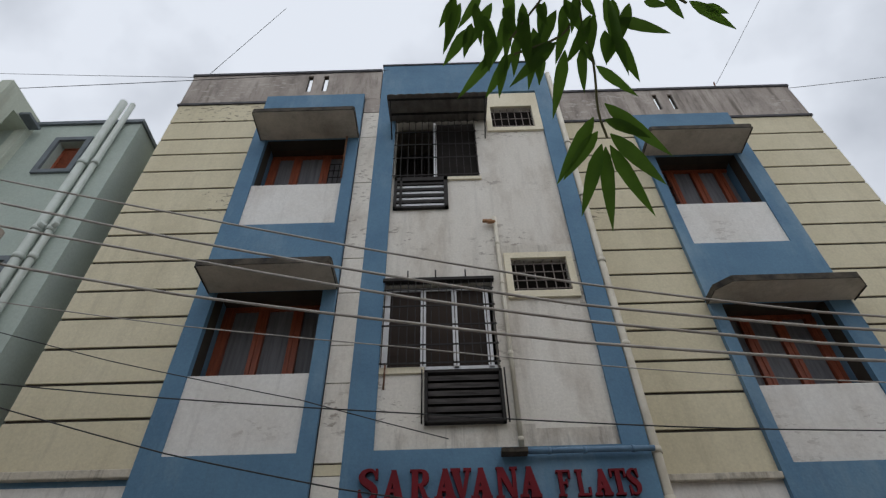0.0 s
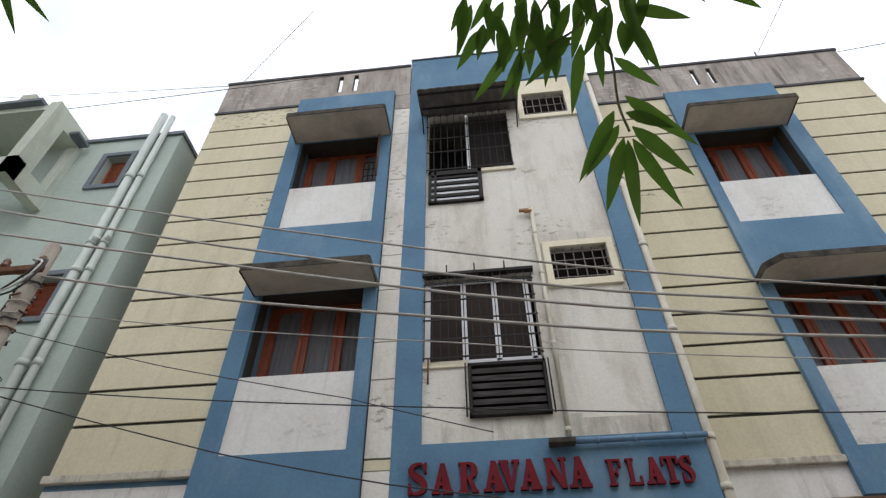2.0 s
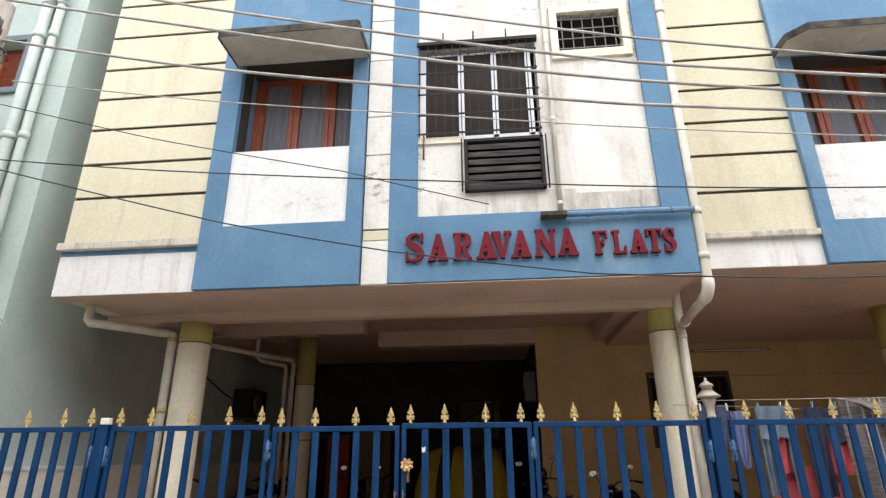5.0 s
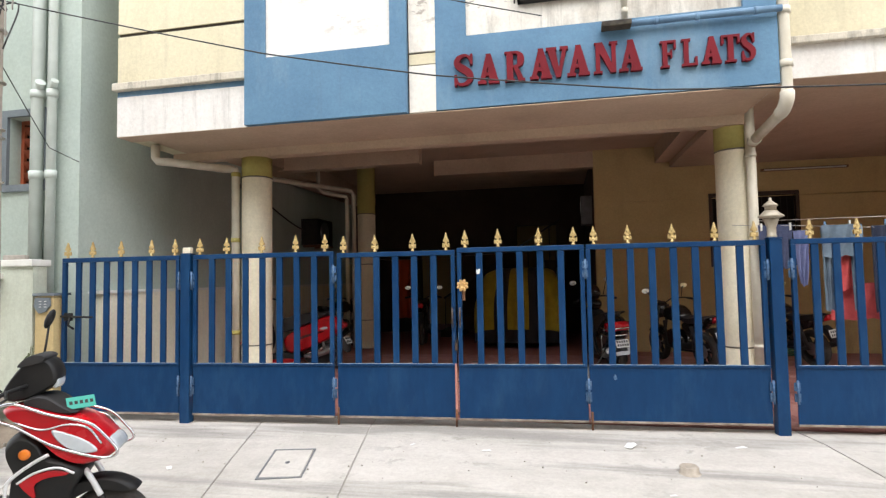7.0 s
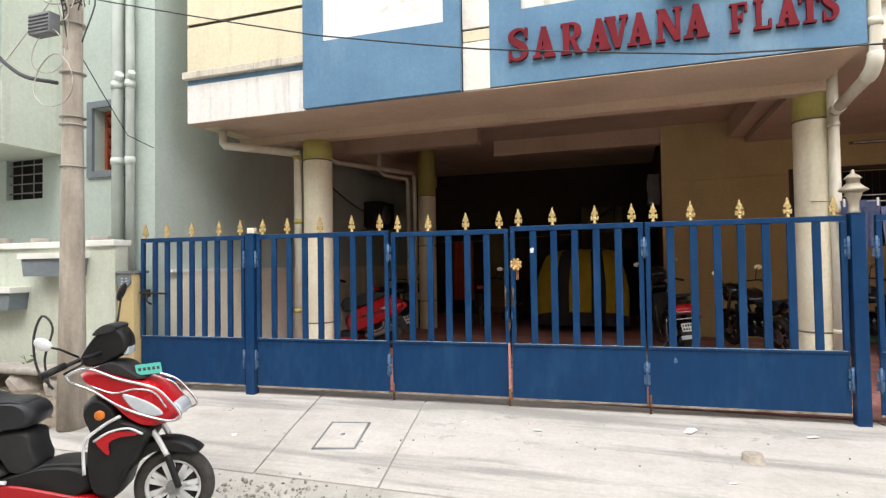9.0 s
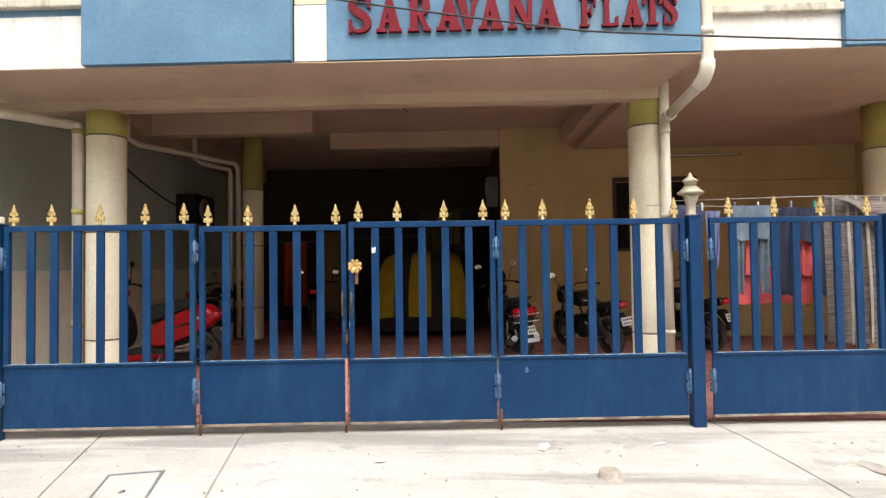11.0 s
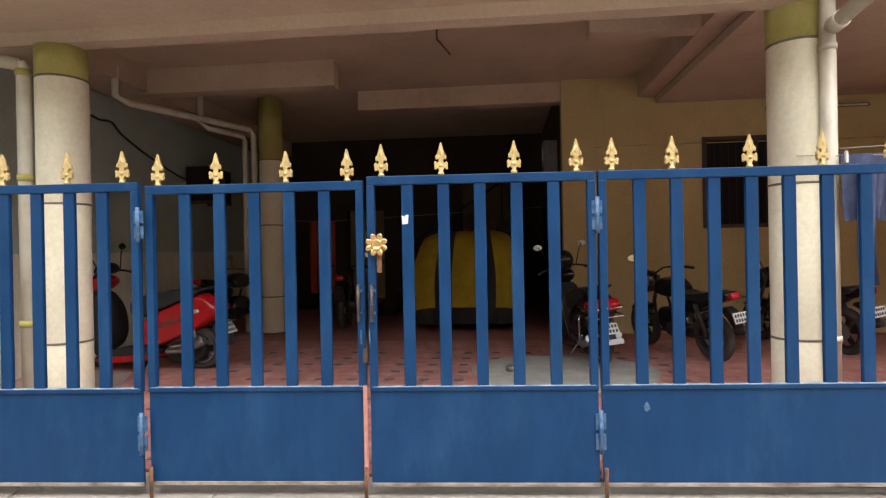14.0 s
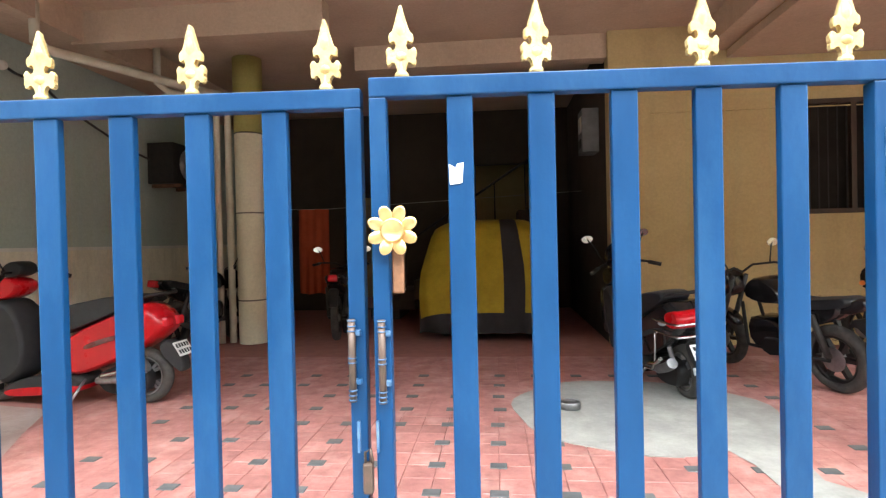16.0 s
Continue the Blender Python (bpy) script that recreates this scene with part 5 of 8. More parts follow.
neigh_window(-6.02, -5.5, 2.76, 3.66)
neigh_window(-6.25, -5.72, 6.42, 7.25)
neigh_window(-6.3, -5.78, 9.48, 10.36)
for x, r, top in ((-5.49, 0.075, 11.55), (-5.27, 0.055, 11.45)):
    ob = thing("waste_pipe", pose(x, NY - 0.09, -0.1), "pale green painted waste pipe up the neighbouring wall", "pipe", "pipes of the neighbour")
    bm = B()
    tube(bm, [(0, 0, 0), (0, 0, top + 0.1)], r, 14)
    part("pipe", bm, PVCG, ob)
    for z in (1.0, 2.9, 3.95, 5.6, 7.3, 7.9, 9.6):
        bm = B()
        tube(bm, [(0, 0, z), (0, 0, z + 0.10)], r + 0.012, 14)
        part("collar", bm, PVCG, ob)
    for z in (4.05, 7.95):
        bm = B()
        tube(bm, [(0.0, 0, z), (0.10, -0.06, z + 0.09)], r * 0.8, 12)
        part("branch", bm, PVCG, ob)
# projecting block and balconies of the neighbour
bm = B()
wall_with_holes(bm, -14, -6.60, -0.55, -0.31, 3.05, 6.4, [(-8.35, -7.25, 4.55, 6.1)])
box(bm, -6.84, -6.60, -0.31, NY - 0.001, 3.05, 6.4)
box(bm, -8.9, -6.84, -0.31, NY - 0.001, 3.05, 3.2)
box(bm, -14, -8.9, -0.31, NY + 0.57, 3.9, 4.05)
box(bm, -14, -6.84, -0.31, NY - 0.001, 6.25, 6.4)
structure("wall_neighbour_bay", bm, NCREAM, "cream projecting storey of the neighbouring house")
bm = wall_with_holes(B(), -14, -6.603, -0.575, -0.552, 3.9, 6.4, [(-8.35, -7.25, 4.55, 6.1)])
structure("wall_neighbour_balcony", bm, NEIGH, "pale green plaster front of the projecting storey")
bm = B()
box(bm, -14, -7.0, -0.62, -0.40, 8.9, 9.35)
box(bm, -14, -8.75, -0.62, -0.40, 9.35, 10.8)
box(bm, -7.22, -7.0, -0.62, -0.25, 8.9, 11.05)
box(bm, -7.22, -7.0, -0.25, NY + 0.3, 8.9, 9.30)
box(bm, -7.22, -7.0, 0.18, NY + 0.3, 9.30, 10.62)
box(bm, -7.22, -7.0, -0.25, NY + 0.3, 10.62, 11.05)
box(bm, -14, -7.22, -0.62, NY + 0.3, 10.8, 10.95)
box(bm, -14, -7.22, NY + 0.3, NY + 0.5, 8.9, 11.05)
structure("wall_neighbour_upper", bm, NCREAM, "cream upper storey with a balcony opening")
bm = B()
box(bm, -14, -7.3, -0.75, -0.35, 10.95, 11.03)
box(bm, -7.25, -6.80, -0.12, 0.24, 10.66, 10.72)
box(bm, -14, -6.80, -0.62, -0.58, 3.80, 3.87)
structure("trim_neighbour", bm, NGREY, "slate grey edges of the neighbouring house", "trim")
bm = B()
box(bm, -7.9, -7.6, -0.70, 0.1, 11.03, 11.30, 0.01)
structure("trim_neighbour_crest", bm, NCREAM, "cream plaster crest on the roof edge", "trim")
balc = thing("balcony_band", pose(-14.12, -0.58, 3.05), "slate and white striped band along the projecting storey", "balcony")
bm = B()
box(bm, 0, 7.30, -0.05, 0.0, -0.02, 0.62)
part("fascia", bm, NSLATE, balc)
bm = B()
box(bm, 0, 7.34, -0.09, 0.0, 0.62, 0.74, 0.01)
part("moulding", bm, NWHITE, balc, "white moulding")
bm = B()
box(bm, 7.30, 7.50, -0.12, 0.0, -0.06, 0.66, 0.01)
part("end_bracket", bm, NWHITE, balc, "white end bracket")
for k in range(12):
    x = 6.86 - k * 0.50
    bm = B()
    box(bm, x - 0.05, x + 0.06, -0.075, -0.05, -0.03, 0.62, 0.006)
    part("white_pilaster", bm, NWHITE, balc, "white upright")
fr = thing("window_surround", pose(-8.35, -0.58, 4.55), "white plaster frame round an open balcony window", "window")
for bx in ((-0.16, 0.0, -0.06, 0.0, -0.16, 1.55), (1.10, 1.26, -0.06, 0.0, -0.16, 1.55), (0.0, 1.10, -0.06, 0.0, -0.16, 0.0)):
    bm = B()
    box(bm, *bx, 0.008)
    part("frame", bm, NWHITE, fr)
bm = B()
box(bm, 0.0, 1.10, 0.04, 0.07, 0.0, 0.62)
part("glass_panel", bm, NSLATE, fr, "pale etched panel")
bm = B()
tube(bm, [(0.0, 0.05, 0.68), (1.1, 0.05, 0.68)], 0.025, 8)
part("rail", bm, NWHITE, fr)
# flat near-black sheet stands in for the shaded porch
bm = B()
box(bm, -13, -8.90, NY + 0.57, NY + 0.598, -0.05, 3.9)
structure("porch_shade", bm, ROOMSHADE, "dark open porch of the neighbour", "door")
nw = thing("grilled_window", pose(-7.80, NY, 2.44), "dark barred window beside the porch", "window")
bm = B()
box(bm, 0, 0.76, 0.10, 0.115, 0, 0.61)
part("pane", bm, ROOMSHADE, nw)
for k in range(4):
    bm = B()
    tube(bm, [(0, 0.05, 0.10 + 0.14 * k), (0.76, 0.05, 0.10 + 0.14 * k)], 0.010, 6)
    part("bar", bm, STEEL, nw)
for x in (0.25, 0.5):
    bm = B()
    tube(bm, [(x, 0.06, 0.0), (x, 0.06, 0.61)], 0.008, 6)
    part("bar", bm, STEEL, nw)
# compound wall with planter boxes
bm = B()
box(bm, -8.55, -4.86, -0.36, -0.18, -0.1, 1.66)
cw = structure("wall_compound", bm, NCREAM, "stained cream compound wall of the neighbour")
bm = B()
box(bm, -8.55, -4.84, -0.40, -0.14, 1.66, 1.74, 0.01)
part("coping", bm, NWHITE, cw)
for x0, x1, z0 in ((-8.56, -7.64, 1.29), (-6.15, -5.30, 1.30), (-7.37, -6.34, 0.87)):
    ob = thing("planter_box", pose(x0, -0.36, z0), "slate grey concrete planter with a white rim on the wall", "planter", "planters on the compound wall")
    w = x1 - x0
    bm = B()
    prism(bm, [(0.04, 0), (w - 0.04, 0), (w, 0.22), (0, 0.22)], -0.24, 0.0)
    part("trough", bm, NGREY, ob)
    bm = B()
    wall_with_holes(bm, -0.03, w + 0.03, -0.27, 0.0, 0.22, 0.29, [])
    part("rim", bm, NWHITE, ob)
gp = thing("gate_pillar", pose(-8.88, -0.3, -0.1), "white capped square pillar with a conical lamp", "pillar")
bm = B()
box(bm, -0.3, 0.3, -0.15, 0.15, 0, 2.1, 0.008)
part("shaft", bm, NCREAM, gp)
bm = B()
box(bm, -0.38, 0.38, -0.2, 0.2, 2.1, 2.2, 0.01)
part("cap", bm, NWHITE, gp)
bm = B()
lathe(bm, [(0.045, 2.2), (0.045, 2.24), (0.07, 2.26), (0.16, 2.46), (0.17, 2.48)], 14)
part("lamp", bm, BOXGREY, gp, "ribbed conical grey lamp")
bm = B()
box(bm, -0.22, -0.02, -0.165, -0.15, 1.86, 2.0)
part("name_plate", bm, INK, gp)
ng = thing("sheet_gate", pose(-10.62, -0.3, -0.05), "pale blue sheet steel gate of the neighbour", "gate")
bm = B()
box(bm, 0, 1.4, -0.02, 0.02, 0, 1.95, 0.006)
part("sheet", bm, NBLUE, ng)
bm = B()
box(bm, 1.05, 1.15, -0.035, -0.02, 1.25, 1.36)
part("handle", bm, BRASS, ng)
bench = thing("stone_ledge", pose(-8.0, -0.62, -0.16), "rough stone ledge on boulders against the wall", "ledge")
bm = B()
box(bm, 0.3, 2.9, -0.22, 0.2, 0.28, 0.36, 0.03)
part("slab", bm, STONE, bench)
for k, x in enumerate((0.45, 1.3, 2.1, 2.7)):
    bm = B()
    bmesh.ops.create_icosphere(bm, subdivisions=2, radius=0.22, matrix=pose(x, 0, 0.10, 20 * k, 30, 15 * k) @ Matrix.Diagonal((1.3, 0.9, 0.85, 1)))
    for v in bm.verts:
        v.co += noise.noise_vector(v.co * 6) * 0.05
    part("boulder", bm, STONE, bench)
for x, y, s in ((-7.5, -0.62, 0.09), (-6.9, -0.6, 0.07), (-6.25, -0.27, 0.06), (-5.2, -0.27, 0.06), (-7.0, -0.27, 0.08)):
    ob = thing("loose_brick", pose(x, y, 0.20 if y < -0.5 else 1.74, 0, 0, 20), "loose broken stone on the wall top", "stone", "loose stones")
    bm = B()
    box(bm, -0.12, 0.12, -0.05, 0.05, 0, s, 0.012)
    part("stone", bm, STONE, ob)

# ---- electric pole with its cables ----
PX, PY = -4.16, -1.47
pole = thing("electric_pole", pose(PX, PY, -0.2), "weathered concrete electric pole wound with cables", "pole")
bm = B()
lathe(bm, [(0.135, 0), (0.118, 1.0), (0.092, 3.2), (0.082, 6.25)], 18)
part("shaft", bm, POLE, pole)
for z in (2.6, 3.02, 3.1, 3.55, 4.05):
    bm = B()
    lathe(bm, [(0.10, z), (0.121, z + 0.008), (0.121, z + 0.014), (0.10, z + 0.02)], 16)
    part("binding_wire", bm, WIRE, pole)
bm = B()
box(bm, -0.33, -0.04, -0.22, -0.10, 3.92, 4.13, 0.01)
jb = part("junction_box", bm, BOXGREY, pole, "grey junction box")
for k in range(5):
    bm = B()
    box(bm, -0.32, -0.05, -0.226, -0.22, 3.945 + k * 0.036, 3.957 + k * 0.036)
    part("rib", bm, BLACKP, jb)
random.seed(4)
for k in range(16):
    bm = B()
    a, b = random.uniform(0.05, 0.45), random.uniform(-0.25, 0.3)
    z = 4.25 + random.uniform(-0.1, 0.35)
    tube(bm, soft([(0.0, -0.10, z), (a * 0.5, -0.2 + b * 0.2, z + random.uniform(-0.05, 0.2)), (a, -0.15 + b * 0.4, z + random.uniform(-0.35, 0.1)), (a * 0.9, -0.15, z - random.uniform(0.1, 0.45))]), 0.007, 5)
    part("loose_wire", bm, CABLE if k % 3 else WIRE, pole)
for r, cx, cz, rad in ((0.22, -0.12, 3.75, 0.005), (0.26, -0.05, 3.45, 0.006), (0.3, 0.02, 4.5, 0.008)):
    bm = B()
    tube(bm, [(cx + r * math.cos(a), -0.17 - 0.02 * math.sin(2 * a), cz + r * math.sin(a)) for a in (2 * math.pi * k / 24 for k in range(25))], rad, 5)
    part("wire_loop", bm, WIRE, pole)
bm = B()
tube(bm, soft([(-0.06, -0.12, 3.44), (-0.6, -0.12, 3.60), (-1.12, -0.1, 4.02), (-1.34, -0.1, 4.5), (-1.12, -0.1, 4.98), (-0.6, -0.12, 5.06), (-0.08, -0.12, 4.7)]), 0.02, 8)
part("heavy_cable", bm, CABLE, pole, "thick black cable loop")
bm = B()
tube(bm, soft([(-0.10, -0.12, 0.4), (-0.26, -0.16, 0.6), (-0.30, -0.17, 0.9), (-0.2, -0.16, 1.12), (-0.08, -0.14, 1.0), (-0.16, -0.16, 0.7), (-0.12, -0.14, 0.42)]), 0.012, 6)
part("earth_cable", bm, CABLE, pole)
bm = B()
box(bm, -0.75, 0.2, -0.19, -0.12, 5.72, 5.80, 0.01)
ca = part("cross_arm", bm, RUST, pole, "rusty steel cross arm")
for x in (-0.68, -0.3, 0.14):
    bm = B()
    lathe(bm, [(0.02, 5.80), (0.05, 5.82), (0.05, 5.86), (0.03, 5.88), (0.045, 5.90), (0.02, 5.94)], 10, Matrix.Translation((x, -0.155, 0)))
    part("insulator", bm, mat("brown_porcelain", (0.16, 0.06, 0.03), None, 0.2) if x == -0.68 else bpy.data.materials["brown_porcelain"], ca)
for k in range(14):
    bm = B()
    z = 4.9 + k * 0.06
    ph = random.uniform(0, 6)
    tube(bm, [(0.115 * math.cos(ph + q), 0.115 * math.sin(ph + q), z + 0.02 * q) for q in (0, 1, 2, 3, 4)], 0.012, 5)
    part("wound_cable", bm, (CABLE, WIRE, RUST)[k % 3], pole)
for k in range(3):
    bm = B()
    tube(bm, soft([(0.02 + 0.05 * k, -0.16, 5.9), (0.25 + 0.06 * k, -0.3, 5.7), (0.2, -0.32, 5.5 - 0.1 * k), (-0.1 - 0.1 * k, -0.28, 5.3), (-0.3, -0.2, 5.6)]), 0.012, 6)
    part("drop_cable", bm, (CABLE, PLATEW, CABLE)[k], pole)


def cable(pts, r, material=WIRE, label="thin overhead wire across the street front"):
    """An overhead line with a light sag between its given points."""
    fine = []
    for (a, b) in zip(pts, pts[1:]):
        a, b = Vector(a), Vector(b)
        for k in range(8):
            f = k / 8
            p = a.lerp(b, f)
            p.z -= 0.10 * f * (1 - f) * min(1.0, (b - a).length / 8)
            fine.append(p)
    fine.append(Vector(pts[-1]))
    o = fine[0]
    ob = thing("overhead_cable", Matrix.Translation(o), label, "cable", "overhead cables")
    bm = B()
    tube(bm, [p - o for p in fine], r, 6)
    part("wire", bm, material, ob)


C = -1.47
cable([(-12, C, 9.21), (-5.57, C, 7.28), (-2.08, C, 6.23), (0.5, C, 5.49), (2.31, C, 5.03), (4.58, C, 4.58), (14, C, 3.46)], 0.013, WIRE, "thin dark overhead power line")
cable([(-12, C, 8.85), (-5.32, C, 6.83), (-1.98, C, 5.82), (0.62, C, 5.14), (2.25, C, 4.76), (4.5, C, 4.41), (14, C, 3.52)], 0.0155, WIRE, "thick twisted overhead power line")
cable([(-12, C, 8.21), (-4.9, C, 6.33), (-1.91, C, 5.54), (0.61, C, 4.9), (2.21, C, 4.57), (4.41, C, 4.23), (14, C, 3.34)], 0.0155, WIRE, "thick twisted overhead power line")
cable([(-12, C, 7.46), (-3.84, C, 5.52), (-1.78, C, 5.03), (0.61, C, 4.59), (2.16, C, 4.32), (4.33, C, 4.07), (14, C, 3.4)], 0.0155, WIRE, "thick twisted overhead power line")
cable([(-3.81, C, 5.04), (-1.68, C, 4.64), (0.6, C, 4.31), (2.11, C, 4.09), (3.93, C, 3.88), (14, C, 3.18)], 0.006, WIRE)
cable([(-3.86, C, 4.15), (-2.04, C, 3.91), (0.59, C, 3.65), (2.87, C, 3.46), (4.0, C, 3.4), (14, C, 3.08)], 0.006, CABLE)
cable([(-4.1, C, 4.84), (-2.15, C, 4.25), (-0.32, C, 3.8), (0.96, C, 3.41)], 0.0045, CABLE)
cable([(-4.1, C, 4.15), (-1.35, C, 3.35), (0.1, C, 3.03), (1.75, C, 2.77), (3.4, C, 2.67), (12, C, 2.7)], 0.006, CABLE)
cable([(-4.1, C, 3.6), (-4.95, -0.1, 3.1), (-4.9, 0.28, 3.0)], 0.005, CABLE)
cable([(-4.3, C, 4.3), (-7.6, -0.3, 3.7), (-12, -0.3, 3.4)], 0.006, WIRE)
cable([(-14, 0.1, 11.9), (-6.6, 0.0, 11.86), (1.2, 0.5, 13.12)], 0.007, CABLE)
cable([(-14, 2.0, 16.5), (-4.3, 0.45, 12.87)], 0.006, CABLE)
cable([(-2.9, 0.2, 15.8), (-4.2, 0.42, 12.87)], 0.006, CABLE)
cable([(9.5, 0.5, 16.2), (7.4, 1.05, 13.0)], 0.006, CABLE)
cable([(-14, 1.0, 13.3), (-7, 0.3, 10.95)], 0.006, CABLE)
cable([(8.6, 1.05, 12.67), (16, 2, 15.2)], 0.007, CABLE)

# ---- street side details ----
mh = thing("manhole_cover", pose(-1.34, -1.09, -0.158, 5.7, 0, 13) @ Matrix.Diagonal((0.72, 0.98, 1.0, 1.0)), "square concrete manhole cover with a steel rim", "manhole cover")
bm = B()
wall = wall_with_holes(B(), -0.265, 0.265, -0.008, 0.008, -0.305, 0.305, [(-0.245, 0.245, -0.285, 0.285)])
bmesh.ops.transform(wall, matrix=Matrix.Rotation(radians(90), 4, "X"), verts=wall.verts)
part("rim", wall, BOXGREY, mh)
box(bm, -0.238, 0.238, -0.278, 0.278, -0.02, 0.010, 0.006)
part("cover", bm, CONC, mh)
bm = B()
lathe(bm, [(0.03, 0.0), (0.03, 0.012), (0.015, 0.014)], 10)
part("lifting_eye", bm, STEEL, mh)
dc = thing("drain_stub", pose(2.0, -0.87, -0.155, 0, 0, 30), "short capped grey pipe stub set in the concrete", "drain")
bm = B()
lathe(bm, [(0.11, 0.0), (0.09, 0.012), (0.072, 0.018), (0.072, 0.06), (0.066, 0.066), (0.058, 0.054), (0.01, 0.052)], 20)
part("stub", bm, POLE, dc)
# bare earth and rubble beside the ledge and round the pole
bm = B()
nx, ny, rows = 40, 16, []
for j in range(ny + 1):
    row = []
    for i in range(nx + 1):
        x, y = -9.2 + 5.0 * i / nx, -1.75 + 1.42 * j / ny
        e = min(i, nx - i, j, 16) / 3.0
        edge = min(1.0, e)
        q = Vector((x * 2.2, y * 2.2, 0.3))
        row.append(bm.verts.new((x + 0.12 * noise.noise(q * 1.7), y + 0.10 * noise.noise(q * 1.7 + Vector((5, 0, 0))), ground_height(y) - 0.03 + 0.055 * edge + edge * 0.035 * noise.noise(q * 2.0))))
    rows.append(row)
for a, b in zip(rows, rows[1:]):
    for i in range(nx):
        bm.faces.new((a[i], a[i + 1], b[i + 1], b[i])).smooth = True
structure("ground_verge", bm, SOIL, "strip of bare dusty earth beside the compound wall", "ground")
random.seed(29)
bm = B()
for k in range(170):
    x, y = random.uniform(-8.6, -4.3), random.uniform(-1.7, -0.6)
    s = random.uniform(0.012, 0.03) if k % 5 else random.uniform(0.035, 0.07)
    m = pose(x, y, ground_height(y) + 0.02 + s * 0.3, random.uniform(0, 360), random.uniform(0, 360), random.uniform(0, 360)) @ Matrix.Diagonal((s, s * 0.8, s * 0.6, 1))
    bmesh.ops.create_icosphere(bm, subdivisions=1, radius=1.0, matrix=m)
tagged(part("rubble", bm, STONE), "scattered stones and rubble on the earth", "rubble", kind="stuff")
random.seed(11)
bm = B()
for k in range(240):
    x, y = random.gauss(-1.25, 0.42), random.gauss(-2.2, 0.16)
    s = random.uniform(0.004, 0.012) if k % 4 else random.uniform(0.012, 0.026)
    m = pose(x, y, ground_height(y) - 0.008 + s * 0.3, random.uniform(0, 360), random.uniform(0, 360), random.uniform(0, 360)) @ Matrix.Diagonal((s, s * 0.8, s * 0.55, 1))
    bmesh.ops.create_icosphere(bm, subdivisions=1, radius=1, matrix=m)
for k in range(260):
    x, y = random.uniform(-8, 7), random.uniform(-2.6, -0.25)
    s = random.uniform(0.003, 0.012)
    m = pose(x, y, ground_height(y) + s * 0.3, random.uniform(0, 360), 0, random.uniform(0, 360)) @ Matrix.Diagonal((s, s, s * 0.6, 1))
    bmesh.ops.create_icosphere(bm, subdivisions=1, radius=1, matrix=m)
tagged(part("gravel", bm, STONE), "scattered broken stone and grit on the street", "gravel", kind="stuff")
for x, y, s, r in ((0.35, -0.62, 0.05, 0), (-0.35, -0.55, 0.03, 40), (2.55, -0.3, 0.06, 20), (1.62, -0.35, 0.10, 70), (3.9, -0.75, 0.14, 100), (1.8, -1.3, 0.03, 10), (-2.35, -1.3, 0.05, 130)):
    ob = thing("litter_scrap", pose(x, y, ground_height(y) + 0.004, -5, 0, r), "small pale scrap of paper lying on the concrete", "litter", "scraps on the ramp")
    bm = B()
    g = [bm.verts.new((s * a, s * b * 0.5, 0.004 * c)) for a, b, c in ((-1, -0.6, 0), (0.2, -1, 1), (1, -0.2, 0.3), (0.6, 0.9, 1.5), (-0.7, 0.8, 0.2))]
    f = bm.faces.new(g)
    r2 = bmesh.ops.extrude_face_region(bm, geom=[f])
    for v in r2["geom"]:
        if isinstance(v, bmesh.types.BMVert):
            v.co.z += 0.002
    part("scrap", bm, PAPER if s < 0.12 else STONE, ob)


# ---- plants ----
def leaf_mesh(bm, base, tip, width, droop=0.08, fold=0.25, side=None):
    """One long bamboo leaf, pointed and lightly folded along its rib."""
    base, tip = Vector(base), Vector(tip)
    d = tip - base
    n = (side or d.cross(Vector((0.3, 0.7, 0.2)))).normalized()
    up = d.cross(n).normalized()
    prev = None
    prof = [(0.0, 0.08), (0.12, 0.62), (0.28, 0.98), (0.5, 0.9), (0.72, 0.6), (0.88, 0.28), (1.0, 0.01)]
    for f, w in prof:
        c = base + d * f + Vector((0, 0, -droop * f * f * d.length))
        row = (bm.verts.new(c - n * width * w + up * width * w * fold), bm.verts.new(c), bm.verts.new(c + n * width * w + up * width * w * fold))
        if prev:
            bm.faces.new((prev[0], prev[1], row[1], row[0])).smooth = True
            bm.faces.new((prev[1], prev[2], row[2], row[1])).smooth = True
        prev = row


O = Vector((2.6, -7.4, -0.33))
bam = thing("bamboo", pose(*O), "green bamboo with drooping leafy twigs over the street", "bamboo")
# the hanging plane of the twigs that reach over the street
RIGHT, DOWN = Vector((1.0, 0.021, -0.019)), Vector((-0.028, 0.688, -0.725))
NODE = Vector((1.3235, -5.1625, 2.3684))


def spot(a, b):
    """A place in the hanging plane, a to the right of the main node and b below it, in centimetres."""
    return NODE + RIGHT * a * 0.01 + DOWN * b * 0.01


culm = [O, O + Vector((0.05, 0.1, 2.0)), O + Vector((-0.1, 0.4, 3.4)), O + Vector((-0.5, 1.1, 4.3)), Vector((1.6, -5.55, 3.75)), spot(-4, -42)]
bm = B()
tube(bm, [p - O for p in soft(culm, 4)], 0.007, 8)
part("culm", bm, STEM, bam)
TWIGS = ([spot(-4, -42), spot(-6, -28), spot(-3, -16), spot(-2, -6), spot(0, 0)], [spot(-4, -42), spot(-14, -30), spot(-21, -21)], [spot(-4, -42), spot(8, -34), spot(17, -29)],
         [spot(-6, -28), spot(-10, -22), spot(-20, -18)], [culm[3], Vector((0.8, -5.8, 4.3)), Vector((-0.20, -5.46, 2.95))])
for pts in TWIGS:
    bm = B()
    tube(bm, [Vector(p) - O for p in soft(pts, 4)], 0.0028, 6)
    part("twig", bm, STEM, bam)
random.seed(21)


